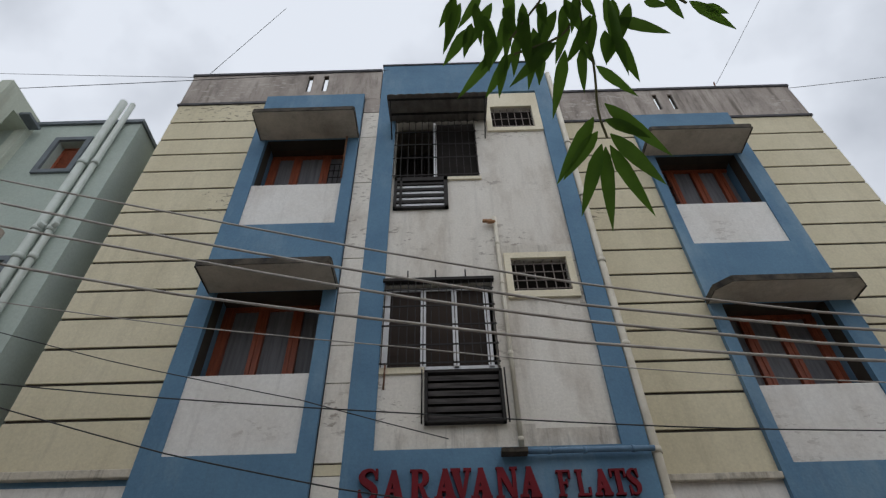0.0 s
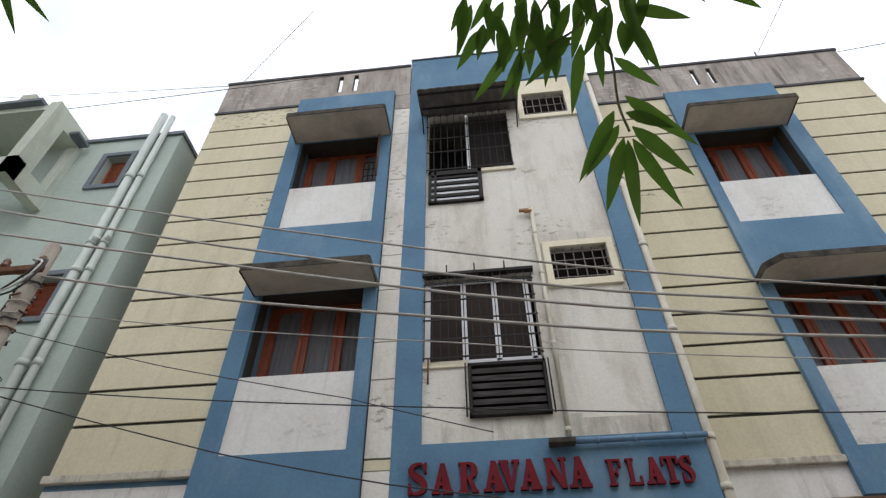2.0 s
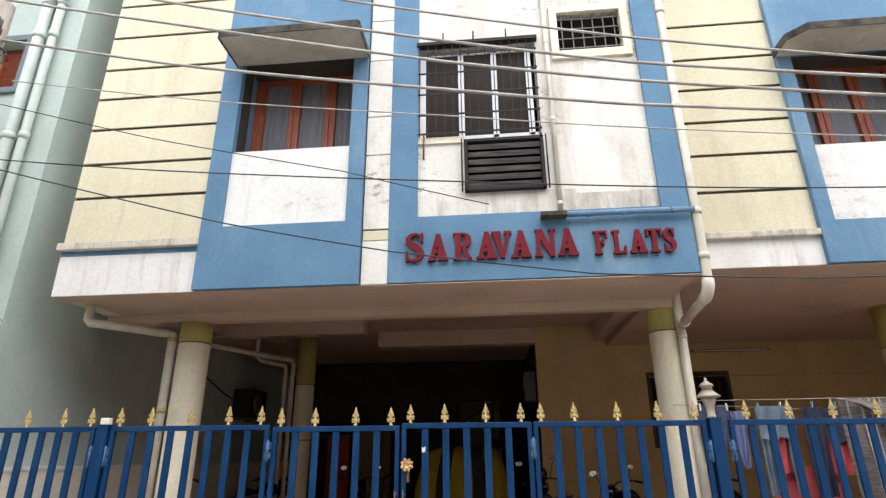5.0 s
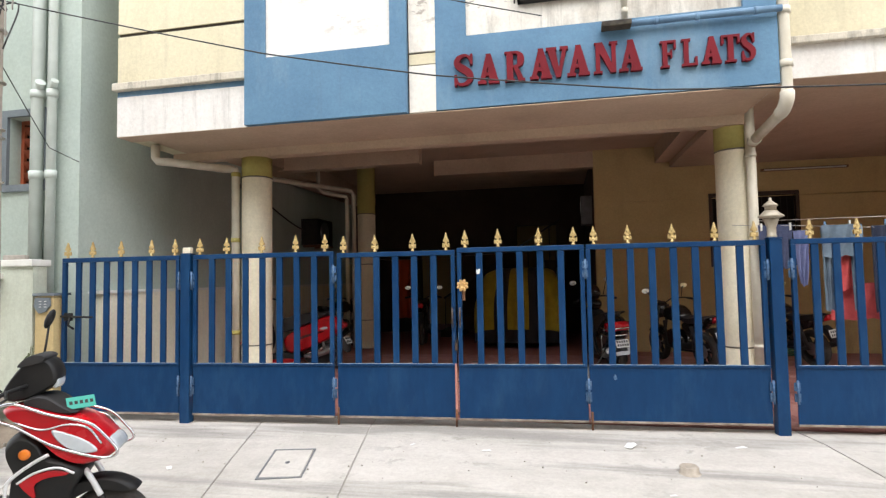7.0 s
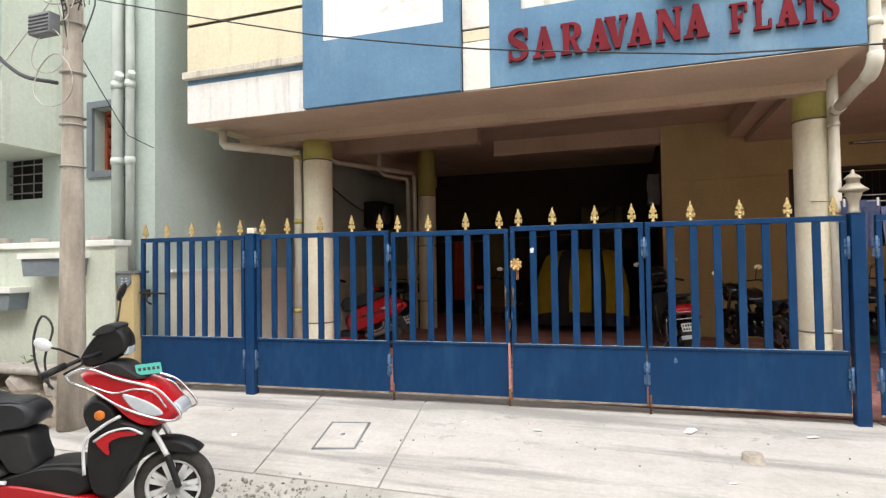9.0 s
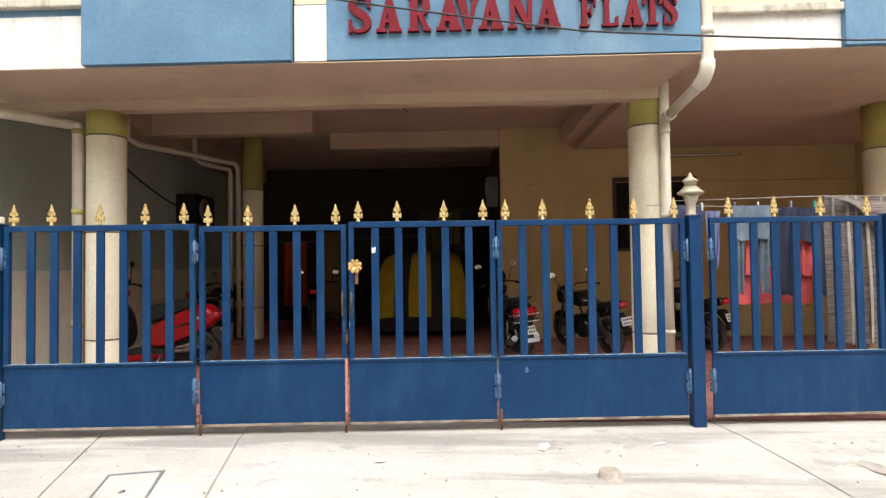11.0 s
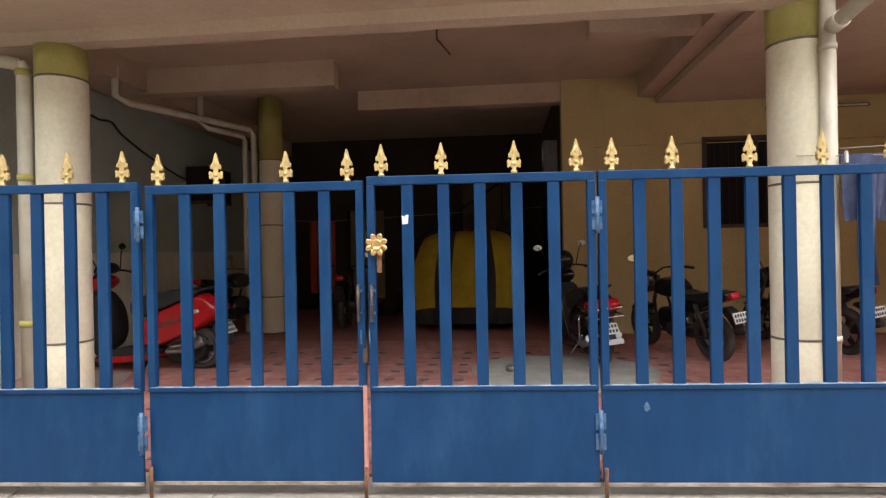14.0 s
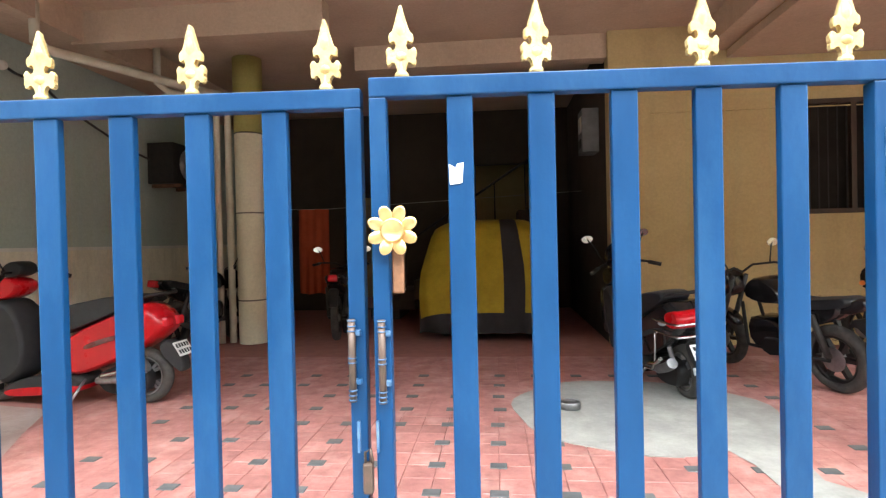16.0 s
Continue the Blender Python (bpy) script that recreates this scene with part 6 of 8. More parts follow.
def leaf(c, tip, width):
    bm = B()
    view = (c - Vector((0.967, -5.877, 1.4))).normalized()
    side = (tip - c).cross(view).normalized()
    side = (side + view * random.uniform(-0.5, 0.5)).normalized()
    leaf_mesh(bm, c - O, tip - O, width, random.uniform(-0.02, 0.05), random.uniform(0.15, 0.4), side)
    part("leaf", bm, LEAF, bam)


def fan(rows, width=0.0125):
    """Leaves of one node: where each starts, the angle from straight down and the length, in centimetres."""
    for a, b, angle, length in rows:
        q = radians(angle)
        sway = Vector((0, 0.01, 0.006)) * random.uniform(-1, 1)
        leaf(spot(a, b), spot(a, b) + (DOWN * math.cos(q) + RIGHT * math.sin(q)) * length * 0.01 + sway, width * min(1.25, 0.55 + length / 24))


fan([(-3.0, -4.5, -29, 16.6), (-2.1, -1.5, -36, 13.0), (-1.2, 1.2, -15, 16.4), (-0.4, 1.8, 5, 17.8), (0.6, 1.5, 32, 17.5), (0.6, -1.0, 49, 16.6), (-0.6, -7.5, 53, 18.0), (-0.6, -4.0, 66, 10.5)], 0.0135)
fan([(-6.1, -21, 34, 6.4), (-2.4, -15.6, 52, 11.0), (-5.5, -19.5, 4, 9.4), (-9.1, -18.9, -10, 14.6), (-11, -20.6, -46, 14.2), (-14, -18, -5, 6.2), (-11, -20.2, -70, 7.0)])
fan([(-0.6, -31, 15, 18.6), (1.2, -22, -13, 6.0), (1.8, -25.5, 74, 12.0), (-3, -26.5, -4, 9.4), (-9, -29, -10, 8.0), (-5.5, -30.5, 28, 6.0), (1.0, -30, 6, 11.0)])
fan([(-23.6, -18.9, -40, 13.4), (-20.6, -18.2, -31, 10.8), (-21.8, -18.2, -8, 9.4), (-20.6, -29, -6, 12.4), (-18.2, -29, 3, 13.4), (-15, -29, 20, 6.0), (-19.4, -22, -4, 8.6), (-22.4, -28, 24, 9.2)])
fan([(-28.4, -29, 9, 8.8), (-24.8, -29, -27, 11.0), (-31.5, -29, -19, 11.6), (-33, -30, -27, 7.0), (-27, -31, -35, 9.0)])
fan([(17.5, -29.4, 59, 11.6), (7.8, -29.4, 73, 5.4), (20.6, -28.5, 66, 5.5), (12, -31, 40, 7.0)])
for k in range(22):
    a = -33 + 38 * (k + random.random()) / 22
    fan([(a, random.uniform(-33, -21), random.uniform(-32, 30), random.uniform(7.5, 13.5))], 0.0135)
for a, ln in ((-35, 0.22), (-12, 0.25), (12, 0.20), (38, 0.22), (60, 0.18)):
    c, q = Vector((-0.20, -5.46, 2.95)), radians(a)
    leaf(c, c + (DOWN * math.cos(q) + RIGHT * math.sin(q)) * ln, 0.0135)

shrub = thing("roadside_shrub", pose(-7.9, -0.95, -0.16), "dusty green roadside shrub by the compound wall", "shrub")
random.seed(8)
for k in range(26):
    a = random.uniform(0, 6.28)
    top = Vector((0.85 * math.cos(a) * random.uniform(0.3, 1), 0.32 * math.sin(a), random.uniform(0.7, 1.5)))
    bm = B()
    tube(bm, [(0.1 * math.cos(a), 0.1 * math.sin(a), 0), top * 0.5 + Vector((0, 0, 0.1)), top], [0.012, 0.008, 0.004], 5)
    part("stem", bm, STEM, shrub)
    for q in range(46):
        f = random.uniform(0.25, 1.0)
        c = top * f
        d = Vector((random.uniform(-1, 1), random.uniform(-1, 0.6), random.uniform(-0.5, 0.6))).normalized() * random.uniform(0.08, 0.16)
        bm = B() if q == 0 else bm
        leaf_mesh(bm, c, c + d, 0.034, 0.2, 0.2)
    part("foliage", bm, WEED, shrub)
for x, y, h, n in ((-4.75, -0.55, 1.1, 30), (-6.0, -0.5, 0.45, 16), (-4.0, -0.62, 0.3, 14)):
    ob = thing("weed", pose(x, y, -0.12), "thin weed growing at the foot of the wall", "weed", "weeds by the wall")
    bm = B()
    lb = B()
    for k in range(4):
        a = random.uniform(0, 6.28)
        top = Vector((0.2 * math.cos(a), 0.12 * math.sin(a), h * random.uniform(0.7, 1)))
        tube(bm, [(0, 0, 0), top * 0.5, top], 0.004, 4)
        for q in range(n // 4):
            c = top * random.uniform(0.3, 1)
            d = Vector((random.uniform(-1, 1), random.uniform(-1, 0.3), random.uniform(-0.4, 0.6))).normalized() * 0.09
            leaf_mesh(lb, c, c + d, 0.02, 0.2, 0.2)
    part("stem", bm, STEM, ob)
    part("foliage", lb, WEED, ob)

# far side of the street, behind the walker: added wall that cuts sky light
bm = B()
box(bm, -40, 40, -12.0, -9.4, -0.4, 8.4)
structure("wall_light_block", bm, LIGHTBLOCK, "unseen wall added across the street to cut light")
bm = B()
box(bm, 8.9, 9.1, -0.2, 14, -0.1, 3.2)
structure("wall_plot_side", bm, INYELLOW, "boundary wall on the far side of the plot")


# ---- vehicles ----
def pillow(bm, outline, w, y=0.0, shrink=0.86, waist=0.72, z_taper=0.0):
    """A rounded body from a side outline of (x, z), half width w about y."""
    cx = sum(p[0] for p in outline) / len(outline)
    cz = sum(p[1] for p in outline) / len(outline)
    rows = []
    for f, s in ((-1.0, shrink), (-waist, 0.985), (0.0, 1.0), (waist, 0.985), (1.0, shrink)):
        rows.append([bm.verts.new((cx + (px - cx) * s, y + w * f, cz + (pz - cz) * s)) for px, pz in outline])
    n = len(outline)
    for a, b in zip(rows, rows[1:]):
        for k in range(n):
            bm.faces.new((a[k], a[(k + 1) % n], b[(k + 1) % n], b[k])).smooth = True
    bm.faces.new(rows[0][::-1])
    bm.faces.new(rows[-1])
    bmesh.ops.recalc_face_normals(bm, faces=bm.faces)
    return bm


def smooth_outline(pts, rounds=1):
    """Corner cutting, so that a rough outline gets round."""
    for _ in range(rounds):
        out = []
        for (a, b), (c, d) in zip(pts, pts[1:] + pts[:1]):
            out += [(a * 0.75 + c * 0.25, b * 0.75 + d * 0.25), (a * 0.25 + c * 0.75, b * 0.25 + d * 0.75)]
        pts = out
    return pts


AXLE = Matrix.Rotation(radians(90), 4, "X")


def wheel(parent, x, z, R, w, spokes, rim_mat, split=True, y=0.0, spoke=0.05):
    m = Matrix.Translation((x, y, z)) @ AXLE
    bm = B()
    prof = [(R * 0.70, -w * 0.42), (R * 0.84, -w * 0.5), (R * 0.94, -w * 0.42), (R * 0.99, -w * 0.2), (R, 0), (R * 0.99, w * 0.2), (R * 0.94, w * 0.42), (R * 0.84, w * 0.5), (R * 0.70, w * 0.42)]
    rings = [[bm.verts.new(m @ Vector((r * math.cos(2 * math.pi * k / 40), r * math.sin(2 * math.pi * k / 40), h))) for k in range(40)] for r, h in prof]
    for a, b in zip(rings, rings[1:] + rings[:1]):
        for k in range(40):
            bm.faces.new((a[k], a[(k + 1) % 40], b[(k + 1) % 40], b[k])).smooth = True
    bmesh.ops.recalc_face_normals(bm, faces=bm.faces)
    wh = part("wheel", bm, TYRE, parent, "dusty black tyre on a spoked rim")
    bm = B()
    r0, r1 = R * 0.62, R * 0.705
    rings = [[bm.verts.new(m @ Vector((r * math.cos(2 * math.pi * k / 40), r * math.sin(2 * math.pi * k / 40), h))) for k in range(40)] for r, h in ((r1, -w * 0.40), (r0, -w * 0.30), (r0, w * 0.30), (r1, w * 0.40))]
    for a, b in zip(rings, rings[1:] + rings[:1]):
        for k in range(40):
            bm.faces.new((a[k], a[(k + 1) % 40], b[(k + 1) % 40], b[k])).smooth = True
    bmesh.ops.recalc_face_normals(bm, faces=bm.faces)
    part("rim", bm, rim_mat, wh)
    for s in range(spokes):
        a = 2 * math.pi * s / spokes
        bm = B()
        for off in ((-0.16, 0.16) if split else (0.0,)):
            ca, sa = math.cos(a), math.sin(a)
            cb, sb = math.cos(a + off), math.sin(a + off)
            p0, p1 = Vector((R * 0.14 * ca, R * 0.14 * sa, 0)), Vector((R * 0.64 * cb, R * 0.64 * sb, 0))
            t = Vector((-sb, cb, 0)) * R * spoke
            for q in (1,):
                vs = [p0 - t * 1.2, p0 + t * 1.2, p1 + t, p1 - t]
                lo = [bm.verts.new(m @ (v + Vector((0, 0, -w * 0.28)))) for v in vs]
                hi = [bm.verts.new(m @ (v + Vector((0, 0, w * 0.28)))) for v in vs]
                bm.faces.new(lo)
                bm.faces.new(hi[::-1])
                for k in range(4):
                    bm.faces.new((lo[k], lo[(k + 1) % 4], hi[(k + 1) % 4], hi[k]))
        bmesh.ops.recalc_face_normals(bm, faces=bm.faces)
        part("spoke", bm, rim_mat, wh)
    bm = B()
    lathe(bm, [(R * 0.17, -w * 0.45), (R * 0.17, w * 0.45)], 16, m)
    part("hub", bm, STEEL, wh)
    bm = B()
    lathe(bm, [(R * 0.36, -w * 0.52), (R * 0.36, -w * 0.47)], 24, m)
    part("brake_disc", bm, STEEL, wh)
    return wh


def number_plate(parent, m, w, h, material, marks=2):
    bm = B()
    box(bm, -w / 2, w / 2, -0.003, 0.003, -h / 2, h / 2, 0.002)
    bmesh.ops.transform(bm, matrix=m, verts=bm.verts)
    p = part("number_plate", bm, material, parent, "plate with dark characters")
    bm = B()
    for r in range(marks):
        zc = h * (0.22 - 0.44 * r) if marks > 1 else 0
        for k in range(5):
            x = -w * 0.36 + w * 0.18 * k
            box(bm, x - w * 0.055, x + w * 0.055, -0.0055, -0.0035, zc - h * 0.14, zc + h * 0.14)
    bmesh.ops.transform(bm, matrix=m, verts=bm.verts)
    part("plate_marks", bm, INK, p)


def mirror(parent, base, tip, r=0.055):
    base, tip = Vector(base), Vector(tip)
    bm = B()
    tube(bm, [base, base.lerp(tip, 0.6) + Vector((0, 0, 0.03)), tip], 0.007, 6)
    st = part("mirror_stalk", bm, BLACKP, parent)
    bm = B()
    lathe(bm, [(0.01, 0.02), (r * 0.8, 0.016), (r, 0.0), (r * 0.95, -0.006)], 16, Matrix.Translation(tip) @ Matrix.Rotation(radians(90), 4, "Y") @ Matrix.Diagonal((0.75, 1.15, 1, 1)))
    part("mirror_head", bm, CHROME, st, "oval mirror")


def electric_scooter(m, label, body, seat_mat):
    """A step-through electric scooter, forward along +x, front hub above the local origin."""
    ob = thing("scooter", m, label, "scooter")
    R = 0.2445
    fw = wheel(ob, 0.0, R, R, 0.095, 7, SILVER, spoke=0.068)
    # added near-black disc, gives the shade between the spokes
    bm = B()
    lathe(bm, [(0.03, -0.012), (R * 0.63, -0.012), (R * 0.63, 0.012), (0.03, 0.012)], 32, Matrix.Translation((0, 0, R)) @ AXLE)
    part("spoke_gap_shade", bm, BLACKP, fw, "dark disc behind the spokes")
    wheel(ob, -1.485, R, R, 0.105, 5, BLACKP)
    for name, pts, w, mt in (
            ("seat", [(-1.533, 0.889), (-1.443, 0.923), (-1.308, 0.920), (-1.172, 0.889), (-1.017, 0.834), (-0.861, 0.838), (-0.792, 0.811), (-0.757, 0.757), (-0.776, 0.687), (-0.881, 0.667), (-1.036, 0.664), (-1.191, 0.695), (-1.346, 0.757), (-1.471, 0.819)], 0.135, seat_mat),
            ("seat_bolster", [(-1.172, 0.904), (-1.094, 0.881), (-0.997, 0.842), (-0.861, 0.842), (-0.811, 0.819), (-0.920, 0.811), (-1.055, 0.827), (-1.172, 0.865)], 0.11, seat_mat),
            ("tail_body", [(-1.610, 0.827), (-1.471, 0.780), (-1.308, 0.702), (-1.172, 0.660), (-1.044, 0.636), (-0.997, 0.555), (-0.966, 0.458), (-1.269, 0.473), (-1.377, 0.516), (-1.494, 0.644), (-1.587, 0.733)], 0.15, body),
            ("tail_skirt", [(-1.385, 0.516), (-1.269, 0.473), (-0.951, 0.454), (-0.896, 0.388), (-1.230, 0.404), (-1.300, 0.431)], 0.152, BLACKM),
            ("under_seat", [(-1.044, 0.652), (-0.792, 0.671), (-0.795, 0.567), (-0.733, 0.423), (-0.896, 0.388), (-0.951, 0.489)], 0.12, BLACKM),
            ("floorboard", [(-0.951, 0.392), (-0.803, 0.431), (-0.687, 0.454), (-0.431, 0.431), (-0.423, 0.256), (-0.687, 0.244), (-1.075, 0.244), (-1.191, 0.334)], 0.145, BLACKP),
            ("floor_mat", [(-0.927, 0.396), (-0.784, 0.439), (-0.679, 0.462), (-0.438, 0.446), (-0.438, 0.423), (-0.687, 0.419), (-0.803, 0.392)], 0.12, BLACKM),
            ("lower_fairing", [(-1.300, 0.392), (-0.889, 0.369), (-0.687, 0.318), (-0.493, 0.264), (-0.318, 0.229), (-0.338, 0.206), (-0.687, 0.206), (-1.145, 0.233), (-1.222, 0.307)], 0.168, body),
            ("leg_shield", [(-0.501, 0.803), (-0.423, 0.889), (-0.318, 0.819), (-0.291, 0.722), (-0.151, 0.687), (-0.081, 0.625), (-0.144, 0.539), (-0.182, 0.431), (-0.252, 0.384), (-0.291, 0.244), (-0.338, 0.217), (-0.435, 0.244), (-0.469, 0.392), (-0.469, 0.578), (-0.442, 0.656), (-0.485, 0.733)], 0.16, BLACKP),
            ("shield_panel", [(-0.415, 0.601), (-0.330, 0.644), (-0.221, 0.660), (-0.120, 0.625), (-0.221, 0.625), (-0.291, 0.609), (-0.341, 0.574), (-0.318, 0.485), (-0.369, 0.532), (-0.407, 0.578)], 0.178, body),
            ("nose", [(-0.532, 1.001), (-0.423, 1.028), (-0.260, 0.962), (-0.113, 0.927), (-0.008, 0.834), (0.081, 0.730), (0.043, 0.691), (-0.027, 0.667), (-0.113, 0.648), (-0.213, 0.702), (-0.291, 0.780), (-0.384, 0.881), (-0.469, 0.947)], 0.165, body),
            ("nose_top", [(-0.446, 1.024), (-0.369, 1.063), (-0.291, 1.052), (-0.213, 0.986), (-0.128, 0.939), (-0.221, 0.951), (-0.338, 0.993)], 0.12, BLACKM),
            ("front_mudguard", [(-0.361, 0.369), (-0.307, 0.439), (-0.229, 0.516), (-0.105, 0.559), (0.019, 0.559), (0.128, 0.512), (0.190, 0.458), (0.089, 0.470), (-0.027, 0.504), (-0.136, 0.477), (-0.237, 0.392), (-0.299, 0.330)], 0.075, BLACKP),
            ("console", [(-0.547, 1.067), (-0.508, 1.145), (-0.446, 1.230), (-0.384, 1.280), (-0.307, 1.273), (-0.260, 1.207), (-0.256, 1.121), (-0.314, 1.083), (-0.400, 1.036), (-0.501, 1.020)], 0.085, BLACKP),
            ("console_cowl", [(-0.477, 1.215), (-0.423, 1.277), (-0.361, 1.300), (-0.299, 1.284), (-0.322, 1.246), (-0.400, 1.230)], 0.1, BLACKM),
            ("motor_cover", [(-1.696, 0.287), (-1.564, 0.380), (-1.346, 0.330), (-1.230, 0.229), (-1.346, 0.198), (-1.540, 0.190), (-1.672, 0.229)], 0.125, BLACKM),
            ("rear_mudguard", [(-1.750, 0.345), (-1.711, 0.431), (-1.641, 0.516), (-1.548, 0.559), (-1.424, 0.532), (-1.300, 0.450), (-1.315, 0.369), (-1.447, 0.446), (-1.564, 0.473), (-1.649, 0.431), (-1.696, 0.345)], 0.085, BLACKP),
    ):
        bm = B()
        pillow(bm, smooth_outline(pts, 2), w)
        part(name, bm, mt, ob)
    for s in (-1, 1):
        bm = B()
        tube(bm, soft([(-1.676, s * 0.165, 0.722), (-1.579, s * 0.165, 0.644), (-1.424, s * 0.165, 0.563), (-1.346, s * 0.165, 0.504), (-1.300, s * 0.165, 0.431), (-1.222, s * 0.165, 0.404), (-0.896, s * 0.165, 0.380)]), 0.0125, 8)
        part("side_rail", bm, SILVER, ob, "silver tubular side rail")
    for s in (-1, 1):
        bm = B()
        tube(bm, soft([(-0.260, s * 0.172, 0.741), (-0.345, s * 0.172, 0.695), (-0.438, s * 0.172, 0.625), (-0.466, s * 0.172, 0.563), (-0.462, s * 0.172, 0.400)]), 0.01, 8)
        part("leg_guard", bm, SILVER, ob, "silver leg guard")
    for s in (-1, 1):
        bm = B()
        tube(bm, soft([(-0.407, s * 0.180, 0.598), (-0.322, s * 0.180, 0.648), (-0.213, s * 0.180, 0.667), (-0.128, s * 0.180, 0.629)]), 0.007, 8)
        part("shield_trim", bm, SILVER, ob, "silver trim line")
    for s in (-1, 1):
        bm = B()
        tube(bm, soft([(-0.563, s * 0.172, 0.989), (-0.524, s * 0.172, 1.017), (-0.431, s * 0.172, 1.032), (-0.260, s * 0.172, 0.962), (-0.066, s * 0.172, 0.904), (0.027, s * 0.172, 0.819), (0.089, s * 0.172, 0.726), (0.027, s * 0.172, 0.698), (-0.105, s * 0.172, 0.733), (-0.260, s * 0.172, 0.799), (-0.415, s * 0.172, 0.900), (-0.532, s * 0.172, 0.955), (-0.563, s * 0.172, 0.989)]), 0.0085, 8)
        part("crash_guard", bm, CHROME, ob, "chrome guard rail round the nose")
    for s in (-1, 1):
        bm = B()
        tube(bm, soft([(-0.431, s * 0.168, 0.931), (-0.299, s * 0.168, 0.881), (-0.175, s * 0.168, 0.900), (-0.066, s * 0.168, 0.873), (0.004, s * 0.168, 0.780)]), 0.006, 8)
        part("crash_guard", bm, CHROME, ob)
    for s in (-1, 1):
        bm = B()
        tube(bm, soft([(-1.657, s * 0.12, 0.939), (-1.618, s * 0.12, 0.885), (-1.533, s * 0.12, 0.819), (-1.432, s * 0.12, 0.768)]), 0.016, 8)
        part("grab_rail", bm, BLACKP, ob, "black grab rail")
    for s in (-1, 1):
        bm = B()
        tube(bm, soft([(-0.105, s * 0.085, 0.621), (-0.066, s * 0.085, 0.555), (-0.019, s * 0.085, 0.462)]), 0.017, 8)
        part("fork_slider", bm, SILVER, ob, "bright fork slider")
    for s in (-1, 1):
        bm = B()
        tube(bm, soft([(-0.019, s * 0.085, 0.462), (0.019, s * 0.085, 0.353), (0.050, s * 0.085, 0.260)]), 0.021, 8)
        part("fork_leg", bm, BLACKP, ob)
    for s in (-1, 1):
        bm = B()
        pillow(bm, smooth_outline([(-0.268, 0.885), (-0.182, 0.858), (-0.066, 0.803), (0.004, 0.733), (-0.097, 0.730), (-0.198, 0.784)], 2), 0.02, s * 0.158)
        part("headlamp", bm, LENS, ob, "clear headlamp lens")
        bm = B()
        pillow(bm, smooth_outline([(-1.478, 0.695), (-1.385, 0.664), (-1.253, 0.601), (-1.269, 0.578), (-1.385, 0.617), (-1.471, 0.664)], 1), 0.004, s * 0.150)
        part("tail_marking", bm, BLACKM, ob, "dark marking that cannot be read")
        bm = B()
        lathe(bm, [(0.030, 0.0), (0.030, 0.010), (0.020, 0.016), (0.004, 0.018)], 16, Matrix.Translation((-0.380, s * 0.158, 0.749)) @ Matrix.Rotation(radians(90 * s), 4, "X").inverted())
        part("reflector", bm, ORANGE, ob, "round orange reflector")
        bm = B()
        tube(bm, soft([(-0.40, s * 0.06, 1.12), (-0.46, s * 0.20, 1.10), (-0.54, s * 0.31, 1.06)]), 0.013, 8)
        part("handlebar", bm, BLACKP, ob)
        bm = B()
        tube(bm, [(-0.52, s * 0.27, 1.075), (-0.60, s * 0.38, 1.03)], 0.021, 10)
        part("grip", bm, BLACKP, ob)
        bm = B()
        tube(bm, [(-0.46, s * 0.20, 1.11), (-0.42, s * 0.29, 1.08), (-0.48, s * 0.37, 1.04)], 0.007, 6)
        part("brake_lever", bm, BLACKP, ob)
        bm = B()
        tube(bm, [(-1.485, s * 0.085, 0.25), (-1.36, s * 0.11, 0.62)], 0.024, 8)
        part("shock_absorber", bm, BLACKP, ob)
        bm = B()
        box(bm, -1.615, -1.53, s * 0.08 - 0.05, s * 0.08 + 0.05, 0.755, 0.815, 0.02)
        part("tail_lamp", bm, TAILRED, ob, "red tail lamp")
    bm = B()
    pillow(bm, smooth_outline([(-0.31, 1.16), (-0.262, 1.16), (-0.255, 1.11), (-0.28, 1.08)], 1), 0.06)
    part("top_lamp", bm, LENS, ob)
    bm = B()
    pillow(bm, smooth_outline([(0.0, 0.80), (0.05, 0.79), (0.085, 0.72), (0.05, 0.715), (0.0, 0.74)], 1), 0.11)
    part("front_lens", bm, LENS, ob, "clear front lens")
    bm = B()
    tube(bm, [(-0.46, 0.19, 1.12), (-0.43, 0.22, 1.30), (-0.42, 0.24, 1.44)], 0.007, 6)
    st = part("mirror_stalk", bm, BLACKP, ob)
    bm = B()
    bmesh.ops.create_uvsphere(bm, u_segments=14, v_segments=8, radius=1.0, matrix=pose(-0.42, 0.25, 1.48, 0, 20, 0) @ Matrix.Diagonal((0.022, 0.04, 0.065, 1)))
    part("mirror_head", bm, BLACKP, st, "black mirror back")
    bm = B()
    tube(bm, [(-0.48, -0.20, 1.11), (-0.55, -0.27, 1.17), (-0.60, -0.30, 1.19)], 0.007, 6)
    st = part("mirror_stalk", bm, BLACKP, ob)
    bm = B()
    bmesh.ops.create_uvsphere(bm, u_segments=14, v_segments=8, radius=1.0, matrix=pose(-0.625, -0.30, 1.205, 0, 0, 15) @ Matrix.Rotation(radians(35), 4, "Y") @ Matrix.Diagonal((0.052, 0.02, 0.034, 1)))
    for f in bm.faces:
        f.smooth = True
    part("mirror_head", bm, SILVER, st, "bright oval mirror")
    bm = B()
    tube(bm, [(-1.0, 0.10, 0.24), (-0.94, 0.26, 0.005)], 0.012, 6)
    part("side_stand", bm, STEEL, ob)
    number_plate(ob, pose(-0.15, -0.02, 0.995, -35, 0, 35), 0.15, 0.075, PLATEG, 1)
    return ob


